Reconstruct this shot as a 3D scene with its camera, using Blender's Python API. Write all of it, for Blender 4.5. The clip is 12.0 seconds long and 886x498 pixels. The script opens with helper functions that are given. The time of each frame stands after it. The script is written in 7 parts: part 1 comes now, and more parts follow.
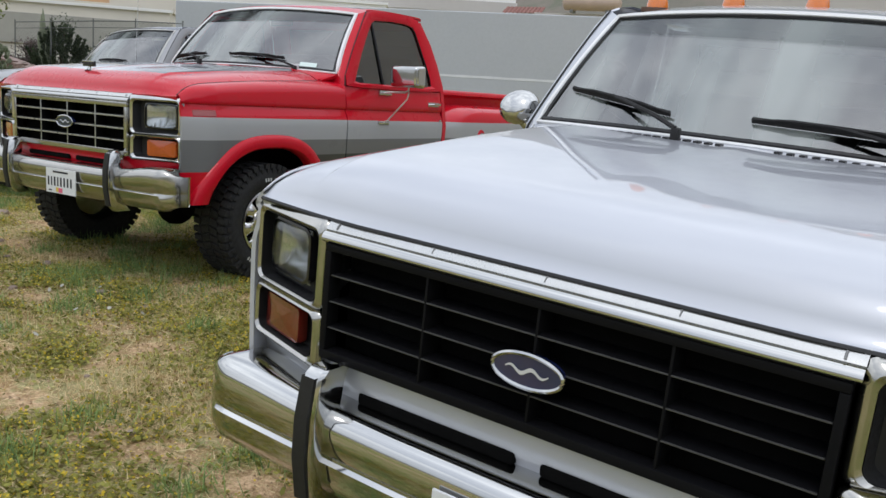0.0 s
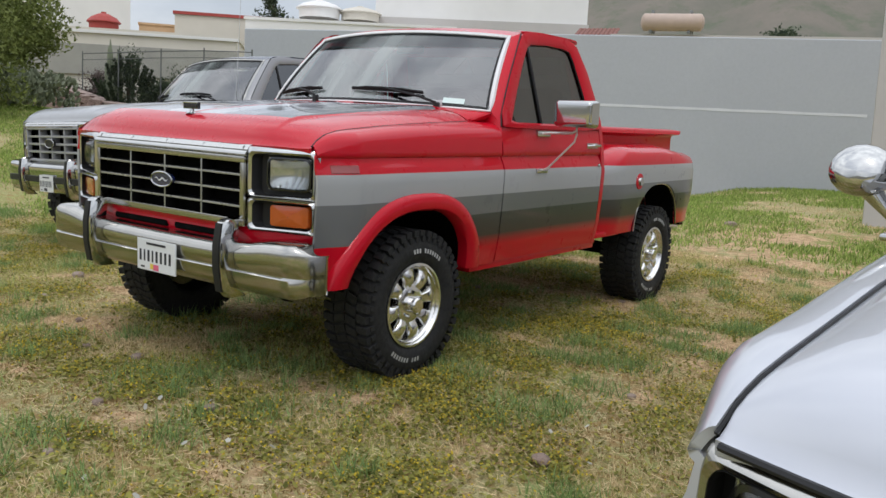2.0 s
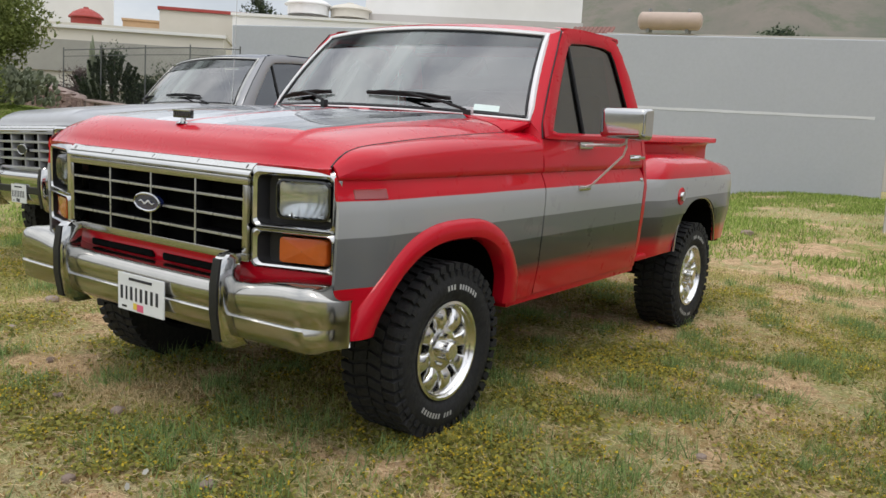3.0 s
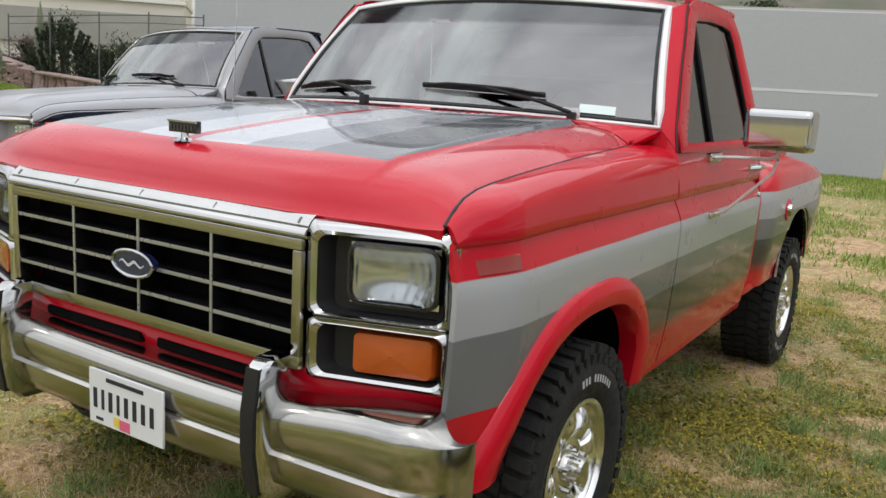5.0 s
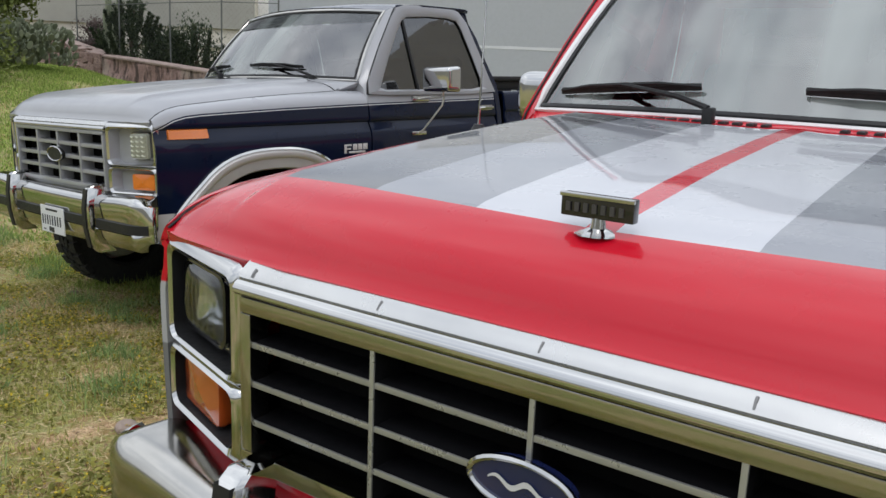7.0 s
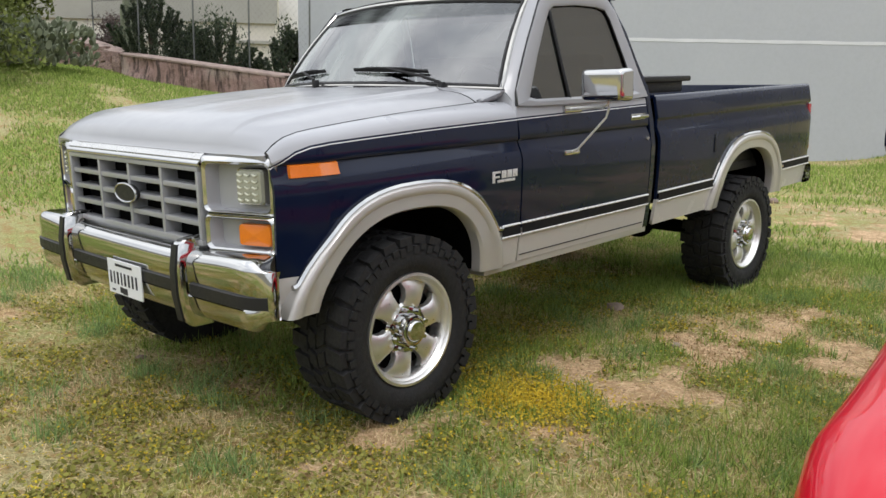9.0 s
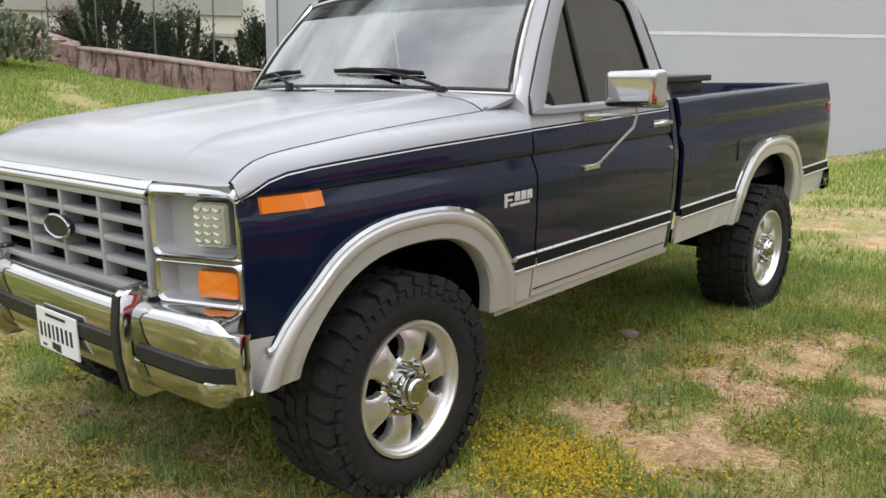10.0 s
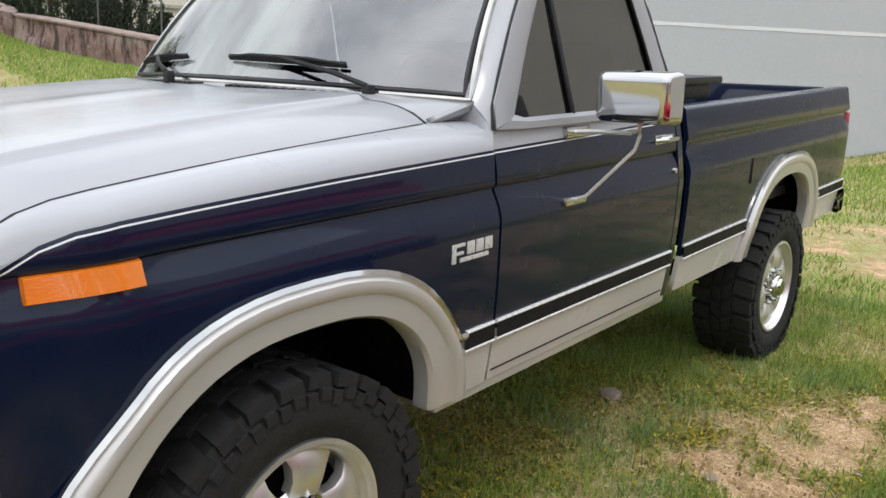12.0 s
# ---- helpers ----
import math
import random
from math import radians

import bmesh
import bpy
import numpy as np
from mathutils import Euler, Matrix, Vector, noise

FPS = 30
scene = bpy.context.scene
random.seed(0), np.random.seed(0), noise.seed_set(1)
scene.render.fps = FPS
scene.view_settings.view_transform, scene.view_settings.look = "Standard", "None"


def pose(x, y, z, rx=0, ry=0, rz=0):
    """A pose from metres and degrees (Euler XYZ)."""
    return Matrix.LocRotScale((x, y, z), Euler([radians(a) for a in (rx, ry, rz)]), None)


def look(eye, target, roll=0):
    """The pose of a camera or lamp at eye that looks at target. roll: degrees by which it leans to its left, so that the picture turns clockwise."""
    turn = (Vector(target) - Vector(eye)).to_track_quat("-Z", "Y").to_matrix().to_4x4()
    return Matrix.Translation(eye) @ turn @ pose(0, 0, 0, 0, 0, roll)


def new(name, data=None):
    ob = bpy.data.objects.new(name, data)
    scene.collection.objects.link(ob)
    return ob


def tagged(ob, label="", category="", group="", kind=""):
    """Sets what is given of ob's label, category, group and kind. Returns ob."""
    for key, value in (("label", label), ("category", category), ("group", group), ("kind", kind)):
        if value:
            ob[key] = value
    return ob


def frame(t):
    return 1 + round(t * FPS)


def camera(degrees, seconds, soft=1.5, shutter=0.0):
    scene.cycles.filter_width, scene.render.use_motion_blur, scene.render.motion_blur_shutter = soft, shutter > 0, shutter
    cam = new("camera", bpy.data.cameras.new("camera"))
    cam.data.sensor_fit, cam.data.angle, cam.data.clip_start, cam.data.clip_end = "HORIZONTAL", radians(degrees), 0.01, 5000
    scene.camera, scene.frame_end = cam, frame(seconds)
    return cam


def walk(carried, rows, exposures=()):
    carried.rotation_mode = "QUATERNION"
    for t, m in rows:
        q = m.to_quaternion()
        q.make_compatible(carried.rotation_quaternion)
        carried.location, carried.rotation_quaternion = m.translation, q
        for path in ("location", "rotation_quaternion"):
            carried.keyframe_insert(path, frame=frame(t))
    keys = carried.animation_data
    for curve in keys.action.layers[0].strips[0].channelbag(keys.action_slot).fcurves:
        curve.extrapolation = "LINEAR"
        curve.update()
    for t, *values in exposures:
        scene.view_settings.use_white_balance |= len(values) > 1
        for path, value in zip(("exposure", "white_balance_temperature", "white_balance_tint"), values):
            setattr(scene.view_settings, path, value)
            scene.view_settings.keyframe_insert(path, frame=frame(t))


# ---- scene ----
cam = camera(55.44, 12.0)
PATH = [
    (0, (0.215, 0.485, 1.478), (-1.062, 1.994, 1.177), 3.40),
    (0.5, (-0.123, 0.559, 1.484), (-1.429, 2.047, 1.198), 3.19),
    (1, (-0.475, 0.707, 1.544), (-1.811, 2.171, 1.274), 2.95),
    (1.5, (-0.827, 0.826, 1.554), (-2.189, 2.267, 1.295), 2.82),
    (2, (-1.164, 0.956, 1.583), (-2.537, 2.388, 1.329), 2.71),
    (2.5, (-1.505, 1.132, 1.613), (-2.874, 2.569, 1.363), 2.76),
    (2.7, (-1.609, 1.181, 1.626), (-2.970, 2.625, 1.375), 2.78),
    (4.3, (-2.543, 1.677, 1.722), (-3.826, 3.182, 1.433), 3.13),
    (4.5, (-2.610, 1.688, 1.730), (-3.884, 3.200, 1.430), 2.87),
    (5, (-2.937, 1.792, 1.776), (-4.205, 3.305, 1.454), 3.04),
    (5.5, (-3.247, 1.936, 1.800), (-4.517, 3.441, 1.454), 2.93),
    (6, (-3.577, 2.035, 1.812), (-4.861, 3.524, 1.445), 2.59),
    (6.5, (-3.928, 2.001, 1.848), (-5.240, 3.462, 1.466), 2.46),
    (7, (-4.331, 2.102, 1.861), (-5.677, 3.530, 1.475), 2.15),
    (7.5, (-4.721, 2.175, 1.884), (-6.092, 3.580, 1.502), 1.77),
    (7.7, (-4.866, 2.184, 1.891), (-6.242, 3.585, 1.511), 1.74),
    (9.3, (-5.895, 2.488, 1.932), (-7.238, 3.912, 1.520), 0.98),
    (9.5, (-6.020, 2.569, 1.938), (-7.354, 4.001, 1.528), 0.93),
    (10, (-6.262, 2.778, 1.963), (-7.560, 4.239, 1.538), 1.01),
    (10.5, (-6.453, 3.004, 1.997), (-7.714, 4.496, 1.569), 1.37),
    (11, (-6.664, 3.163, 1.995), (-7.889, 4.687, 1.575), 1.63),
    (11.5, (-6.789, 3.384, 2.006), (-7.993, 4.930, 1.606), 2.66),
    (12, (-6.852, 3.627, 1.995), (-8.086, 5.132, 1.533), 3.11),
]
walk(cam, [(t, look(eye, target, roll)) for t, eye, target, roll in PATH],
     exposures=[(0.0, -0.02, 6100, 10), (1.0, 0.0, 6150, 10), (2.0, 0.02, 6200, 10), (2.7, 0.10, 6400, 10), (5.0, 0.15, 6450, 10), (6.0, -0.06, 6350, 10), (7.0, -0.02, 6200, 10),
                (7.6, -0.02, 6200, 10), (9.5, 0.49, 6450, 10), (12.0, 0.55, 6350, 10)])

# ---- sky, sun, exposure ----
SUN_EL, SUN_AZ = 58.0, 150.0
world = bpy.data.worlds.new("sky")
scene.world = world
world.use_nodes = True
wn, wl = world.node_tree.nodes, world.node_tree.links
sky = wn.new("ShaderNodeTexSky")
sky.sky_type, sky.sun_disc = "NISHITA", False
sky.sun_elevation, sky.sun_rotation = radians(SUN_EL), radians(SUN_AZ)
sky.air_density, sky.dust_density = 1.0, 2.0
wco = wn.new("ShaderNodeTexCoord")
wmap = wn.new("ShaderNodeMapping")
wmap.inputs["Scale"].default_value = (1.0, 1.0, 2.6)
wno = wn.new("ShaderNodeTexNoise")
wno.inputs["Scale"].default_value, wno.inputs["Detail"].default_value, wno.inputs["Roughness"].default_value = 2.3, 6.0, 0.58
wramp = wn.new("ShaderNodeValToRGB")
wramp.color_ramp.elements[0].position, wramp.color_ramp.elements[0].color = 0.36, (0.72, 0.72, 0.72, 1)
wramp.color_ramp.elements[1].position, wramp.color_ramp.elements[1].color = 0.68, (1, 1, 1, 1)
wcloud = wn.new("ShaderNodeMix")
wcloud.data_type = "RGBA"
wcloud.inputs[6].default_value, wcloud.inputs[7].default_value = (3.2, 3.35, 3.6, 1), (12.0, 12.1, 12.2, 1)
wmix = wn.new("ShaderNodeMix")
wmix.data_type = "RGBA"
wl.new(wco.outputs["Generated"], wmap.inputs["Vector"])
wl.new(wmap.outputs["Vector"], wno.inputs["Vector"])
wl.new(wno.outputs["Fac"], wramp.inputs["Fac"])
wl.new(wno.outputs["Fac"], wcloud.inputs[0])
wl.new(wramp.outputs["Color"], wmix.inputs[0])
wl.new(sky.outputs["Color"], wmix.inputs[6])
wl.new(wcloud.outputs[2], wmix.inputs[7])
wsep = wn.new("ShaderNodeSeparateXYZ")
wl.new(wco.outputs["Generated"], wsep.inputs[0])
wup = wn.new("ShaderNodeMapRange")
wl.new(wsep.outputs[2], wup.inputs["Value"])
wup.inputs["From Min"].default_value, wup.inputs["From Max"].default_value = 0.0, 0.8
wup.inputs["To Min"].default_value, wup.inputs["To Max"].default_value = 0.64, 1.34
wdim = wn.new("ShaderNodeVectorMath")
wdim.operation = "SCALE"
wl.new(wmix.outputs[2], wdim.inputs[0])
wl.new(wup.outputs[0], wdim.inputs["Scale"])
wl.new(wdim.outputs[0], wn["Background"].inputs["Color"])
wn["Background"].inputs["Strength"].default_value = 0.143
sun = new("sun", bpy.data.lights.new("sun", "SUN"))
sun.data.energy, sun.data.angle, sun.data.color = 0.42, radians(14), (1.0, 0.965, 0.93)
_a, _e = radians(SUN_AZ), radians(SUN_EL)
_d = Vector((math.sin(_a) * math.cos(_e), math.cos(_a) * math.cos(_e), math.sin(_e)))
sun.matrix_world = look(_d * 30, (0, 0, 0))



# ---- materials ----
class Nodes:
    """A material with a Principled surface and short ways to wire nodes to it."""

    def __init__(self, name):
        self.mat = bpy.data.materials.new(name)
        self.mat.use_nodes = True
        self.n, self.l = self.mat.node_tree.nodes, self.mat.node_tree.links
        self.b = self.n["Principled BSDF"]
        self.co = self.n.new("ShaderNodeTexCoord").outputs["Object"]

    def put(self, key, value):
        if isinstance(value, bpy.types.NodeSocket):
            self.l.new(value, self.b.inputs[key])
        else:
            self.b.inputs[key].default_value = value
        return self

    def noise(self, scale, detail=4.0, rough=0.6, vector=None):
        t = self.n.new("ShaderNodeTexNoise")
        t.inputs["Scale"].default_value, t.inputs["Detail"].default_value, t.inputs["Roughness"].default_value = scale, detail, rough
        self.l.new(vector or self.co, t.inputs["Vector"])
        return t.outputs["Fac"]

    def ramp(self, fac, stops, hard=False):
        r = self.n.new("ShaderNodeValToRGB")
        r.color_ramp.interpolation = "CONSTANT" if hard else "LINEAR"
        while len(r.color_ramp.elements) < len(stops):
            r.color_ramp.elements.new(0.5)
        for e, (p, c) in zip(r.color_ramp.elements, stops):
            e.position, e.color = p, (*c, 1) if isinstance(c, tuple) else (c, c, c, 1)
        self.l.new(fac, r.inputs["Fac"])
        return r.outputs["Color"]

    def mix(self, fac, a, b, blend="MIX"):
        m = self.n.new("ShaderNodeMix")
        m.data_type, m.blend_type = "RGBA", blend
        for i, v in ((0, fac), (6, a), (7, b)):
            if isinstance(v, bpy.types.NodeSocket):
                self.l.new(v, m.inputs[i])
            else:
                m.inputs[i].default_value = v if i == 0 else (*v, 1)
        return m.outputs[2]

    def math(self, op, a, b=0.0):
        m = self.n.new("ShaderNodeMath")
        m.operation = op
        for i, v in enumerate((a, b)):
            if isinstance(v, bpy.types.NodeSocket):
                self.l.new(v, m.inputs[i])
            else:
                m.inputs[i].default_value = v
        return m.outputs[0]

    def xyz(self):
        s = self.n.new("ShaderNodeSeparateXYZ")
        self.l.new(self.co, s.inputs[0])
        return s.outputs

    def bump(self, height, strength, distance=0.01):
        b = self.n.new("ShaderNodeBump")
        b.inputs["Strength"].default_value, b.inputs["Distance"].default_value = strength, distance
        self.l.new(height, b.inputs["Height"])
        self.l.new(b.outputs["Normal"], self.b.inputs["Normal"])
        return self


def plain(name, colour, rough=0.5, metal=0.0, vary=0.15, scale=6.0, bump=0.0, bump_scale=60.0, coat=0.0):
    m = Nodes(name)
    dark = tuple(c * (1 - vary) for c in colour)
    light = tuple(min(1, c * (1 + vary)) for c in colour)
    m.put("Base Color", m.mix(m.noise(scale), dark, light))
    m.put("Roughness", m.ramp(m.noise(scale * 3), [(0.3, max(0.0, rough * 0.8)), (0.7, min(1.0, rough * 1.2))]))
    m.put("Metallic", metal).put("Coat Weight", coat).put("Coat Roughness", 0.05)
    if bump:
        m.bump(m.noise(bump_scale, 3), bump)
    return m.mat


def finish(m, base, rough=0.32, metal=0.0, coat=1.0, spec=0.25, dusty=0.03, clear=0.018):
    """Car paint over a base colour: slight dust, orange peel and clear coat."""
    dust = m.ramp(m.noise(2.2, 5), [(0.45, 0.0), (0.8, dusty)])
    m.put("Base Color", m.mix(dust, base, (0.42, 0.39, 0.35)))
    m.put("Roughness", m.ramp(m.noise(9, 4), [(0.3, rough * 0.85), (0.75, rough * 1.25)]))
    m.put("Metallic", metal).put("Coat Weight", coat).put("Coat Roughness", m.ramp(m.noise(3.5, 5), [(0.35, clear), (0.75, clear * 1.8)])).put("Specular IOR Level", spec)
    m.bump(m.noise(120, 2), 0.003)
    return m.mat


RED = (0.53, 0.005, 0.019)
SILVER = (0.365, 0.372, 0.392)
NAVY = (0.0035, 0.008, 0.027)


def stripe_paint(name, high):
    """Red with three grey bands along the flank, the lowest fading into the red of the sill."""
    m = Nodes(name)
    h = m.math("ADD", m.math("SUBTRACT", m.xyz()[2], high), 0.5)
    wob = m.math("MULTIPLY", m.math("SUBTRACT", m.noise(1.2, 2), 0.5), 0.008)
    c = m.ramp(m.math("ADD", h, wob), [
        (0.165, RED), (0.235, (0.06, 0.045, 0.04)), (0.352, (0.055, 0.058, 0.055)), (0.353, (0.15, 0.152, 0.152)),
        (0.455, (0.16, 0.162, 0.162)), (0.456, (0.36, 0.365, 0.37)), (0.588, (0.40, 0.405, 0.41)), (0.589, RED)])
    fore = m.math("LESS_THAN", m.xyz()[1], 0.62)
    nose = m.ramp(h, [(0.0, RED), (0.268, (0.15, 0.152, 0.152)), (0.355, (0.16, 0.162, 0.162))], True)
    low = m.math("MULTIPLY", fore, m.math("LESS_THAN", h, 0.356))
    return finish(m, m.mix(low, c, nose), 0.3, 0.0, 0.7, 0.05, 0.008)


def hood_paint(name):
    """Red with grey bands on both sides of a thin red middle line."""
    m = Nodes(name)
    x, y, z = m.xyz()
    c = m.ramp(m.math("ABSOLUTE", x), [
        (0.0, RED), (0.020, (0.52, 0.53, 0.56)), (0.215, (0.25, 0.26, 0.285)), (0.432, (0.10, 0.105, 0.113)), (0.662, RED)], True)
    on = m.math("GREATER_THAN", m.math("ADD", y, m.math("MULTIPLY", m.math("ABSOLUTE", x), -0.04)), 0.19)
    return finish(m, m.mix(on, RED, c), 0.28, 0.0, 0.78, 0.10, 0.010, 0.022)


def two_tone_paint(name, high):
    """Silver above the shoulder line and below the side moulding, dark navy between."""
    m = Nodes(name)
    x, y, z = m.xyz()
    belt = m.ramp(m.math("MULTIPLY", y, 0.25), [(v * 0.25, k) for v, k in ((0.10, 0.138), (0.17, 0.173), (0.22, 0.200), (0.28, 0.217), (0.36, 0.225), (0.5, 0.230), (0.9, 0.244), (1.5, 0.258), (2.75, 0.280))])
    h = m.math("SUBTRACT", z, high)
    over = m.math("ADD", m.math("SUBTRACT", h, belt), 0.5)
    c = m.ramp(over, [(0.0, NAVY), (0.497, (0.75, 0.75, 0.76)), (0.503, NAVY), (0.508, SILVER)], True)
    c = m.mix(m.math("LESS_THAN", h, -0.265), c, (0.53, 0.51, 0.48))
    return finish(m, c, 0.3, 0.0, 0.62, 0.08, 0.008, 0.035)


def glass(name, tint, reflect=1.0, ior=1.62):
    m = Nodes(name)
    out = m.n["Material Output"]
    through_ = m.n.new("ShaderNodeBsdfTransparent")
    through_.inputs["Color"].default_value = (*tint, 1)
    gloss = m.n.new("ShaderNodeBsdfGlossy")
    gloss.inputs["Roughness"].default_value = 0.03
    gloss.inputs["Color"].default_value = (reflect, reflect, reflect, 1)
    fres = m.n.new("ShaderNodeFresnel")
    fres.inputs["IOR"].default_value = ior
    mix = m.n.new("ShaderNodeMixShader")
    m.l.new(fres.outputs[0], mix.inputs[0])
    m.l.new(through_.outputs[0], mix.inputs[1])
    m.l.new(gloss.outputs[0], mix.inputs[2])
    m.l.new(mix.outputs[0], out.inputs["Surface"])
    m.n.remove(m.b)
    return m.mat


def sky_streak_glass(name, tint, ior):
    """Windshield glass with slanting pale streaks: reflected cloud bands painted into the surface."""
    mat = glass(name, tint, 1.0, ior)
    n, l = mat.node_tree.nodes, mat.node_tree.links
    out = n["Material Output"]
    clear = out.inputs["Surface"].links[0].from_socket
    mp = n.new("ShaderNodeMapping")
    mp.inputs["Rotation"].default_value = (0, radians(-24), 0)
    mp.inputs["Scale"].default_value = (2.6, 0.35, 0.22)
    l.new(n.new("ShaderNodeTexCoord").outputs["Object"], mp.inputs["Vector"])
    no = n.new("ShaderNodeTexNoise")
    no.inputs["Scale"].default_value, no.inputs["Detail"].default_value, no.inputs["Roughness"].default_value = 1.5, 2.0, 0.45
    l.new(mp.outputs["Vector"], no.inputs["Vector"])
    rp = n.new("ShaderNodeValToRGB")
    rp.color_ramp.elements[0].position, rp.color_ramp.elements[0].color = 0.47, (0.0, 0.0, 0.0, 1)
    rp.color_ramp.elements[1].position, rp.color_ramp.elements[1].color = 0.66, (0.30, 0.30, 0.30, 1)
    l.new(no.outputs["Fac"], rp.inputs["Fac"])
    # pale diffuse layer that stands in for the sky's reflection
    sky_streak = n.new("ShaderNodeBsdfDiffuse")
    sky_streak.inputs["Color"].default_value = (0.66, 0.72, 0.68, 1)
    mx = n.new("ShaderNodeMixShader")
    l.new(rp.outputs["Color"], mx.inputs[0])
    l.new(clear, mx.inputs[1])
    l.new(sky_streak.outputs[0], mx.inputs[2])
    l.new(mx.outputs[0], out.inputs["Surface"])
    return mat


def lens_mat(name, colour, rough=0.12):
    m = Nodes(name)
    m.put("Base Color", m.mix(m.noise(30), tuple(c * 0.75 for c in colour), colour))
    m.put("Roughness", rough).put("Coat Weight", 1.0).put("Specular IOR Level", 0.6)
    m.bump(m.noise(140, 1), 0.04)
    return m.mat


CHROME = plain("chrome", (0.56, 0.56, 0.55), 0.08, 1.0, 0.10, 5)
CHROME_OLD = plain("weathered_chrome", (0.47, 0.46, 0.43), 0.16, 1.0, 0.16, 7, 0.02, 40)
CAST_ALLOY = plain("satin_cast_alloy", (0.78, 0.77, 0.75), 0.34, 0.85, 0.10, 14)
ALLOY = plain("polished_alloy", (0.80, 0.79, 0.77), 0.14, 0.96, 0.08, 12)
RUBBER = plain("tyre_rubber", (0.017, 0.017, 0.0175), 0.75, 0.0, 0.35, 14, 0.25, 90)
BLACK = plain("black_plastic", (0.018, 0.018, 0.019), 0.45, 0.0, 0.25, 20)
BLACK_GLOSS = plain("gloss_black", (0.010, 0.010, 0.012), 0.22, 0.0, 0.2, 10, coat=0.6)
# near-black with hardly any gloss: deep shade under the trucks put into the colour
UNDER = plain("shade_black", (0.004, 0.004, 0.004), 0.9, 0.0, 0.3, 8)
CABIN = plain("cabin_grey", (0.05, 0.05, 0.052), 0.8, 0.0, 0.2, 8)
WHITE_TRIM = plain("white_seal", (0.78, 0.78, 0.78), 0.35, 0.0, 0.05, 12)
PLATE = plain("plate_white", (0.72, 0.73, 0.74), 0.35, 0.0, 0.06, 20)
INK = plain("plate_ink", (0.02, 0.02, 0.03), 0.5)
PINK = plain("plate_pink", (0.7, 0.12, 0.22), 0.5)
YELLOW_INK = plain("plate_yellow", (0.75, 0.55, 0.08), 0.5)
AMBER = lens_mat("amber_lens", (0.80, 0.20, 0.012))
AMBER_DARK = lens_mat("aged_amber_lens", (0.17, 0.018, 0.009))
AMBER_MID = lens_mat("worn_amber_lens", (0.50, 0.085, 0.010))
FADED_LENS = lens_mat("faded_red_lens", (0.32, 0.035, 0.03), 0.3)
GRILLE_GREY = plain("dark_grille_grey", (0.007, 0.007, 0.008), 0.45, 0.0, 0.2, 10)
LED_CELL = lens_mat("led_lens_rib", (0.66, 0.67, 0.56), 0.12)
LAMP_BOWL = plain("lamp_reflector", (0.78, 0.79, 0.80), 0.13, 0.85, 0.1, 20)
LAMP_COVER = glass("lamp_cover_glass", (0.80, 0.82, 0.83), 1.0, 1.6)
LED_GLASS = lens_mat("led_lens", (0.36, 0.37, 0.30), 0.10)
TAIL_RED = lens_mat("tail_red", (0.45, 0.01, 0.015))
BLUE = plain("emblem_blue", (0.012, 0.018, 0.07), 0.2, coat=1.0)
TINT = glass("tinted_side_glass", (0.10, 0.11, 0.11), 1.0, 2.3)
SHIELD = sky_streak_glass("windshield_glass", (0.48, 0.53, 0.51), 2.6)
SUN_BAND = glass("tinted_sun_band", (0.80, 0.81, 0.81), 0.6, 1.08)
RED_PAINT = finish(Nodes("red_paint"), RED, 0.3, 0.0, 0.5, 0.05, 0.010)
SILVER_GREY = finish(Nodes("silver_grey_paint"), (0.50, 0.515, 0.56), 0.33, 0.25)
SATIN = plain("satin_silver_plastic", (0.42, 0.42, 0.40), 0.30, 0.6, 0.12, 10)
SCRIPT = plain("emblem_script_silver", (0.60, 0.60, 0.60), 0.35)
SILVER_PAINT = finish(Nodes("silver_paint"), (0.328, 0.333, 0.348), 0.36, 0.15, 0.6, clear=0.09)
NAVY_PAINT = finish(Nodes("navy_paint"), NAVY, 0.25, 0.0, 0.62, 0.08, 0.016, 0.035)
CHAMPAGNE = finish(Nodes("champagne_trim_paint"), (0.54, 0.525, 0.505), 0.42, 0.3)
SATIN_GREY = plain("grey_metal", (0.20, 0.20, 0.20), 0.4, 0.3)
SATIN_DIM = plain("dim_metal", (0.07, 0.07, 0.07), 0.4, 0.3)
STRIP = plain("satin_strip", (0.58, 0.58, 0.57), 0.24, 0.75)
STRUT = plain("bright_strut", (0.78, 0.78, 0.77), 0.32, 0.45, 0.06, 12)
MOULDING = plain("matt_black_moulding", (0.012, 0.012, 0.014), 0.5, 0.0, 0.2, 10)
BEAD = plain("bright_bead", (0.80, 0.80, 0.79), 0.30, 0.25, 0.06, 12)
LAMP_FOOT = plain("brown_lamp_foot", (0.10, 0.055, 0.035), 0.6)
STICKER = plain("pale_sticker", (0.66, 0.78, 0.74), 0.5, 0.0, 0.05, 20)
BADGE = plain("silver_badge", (0.70, 0.70, 0.70), 0.30, 0.35, 0.08, 20)
LETTER = plain("white_lettering", (0.42, 0.42, 0.41), 0.7, 0.0, 0.3, 30)

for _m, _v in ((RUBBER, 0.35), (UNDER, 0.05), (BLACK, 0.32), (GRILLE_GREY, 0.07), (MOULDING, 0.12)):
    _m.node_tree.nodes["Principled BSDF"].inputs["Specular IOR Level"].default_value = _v


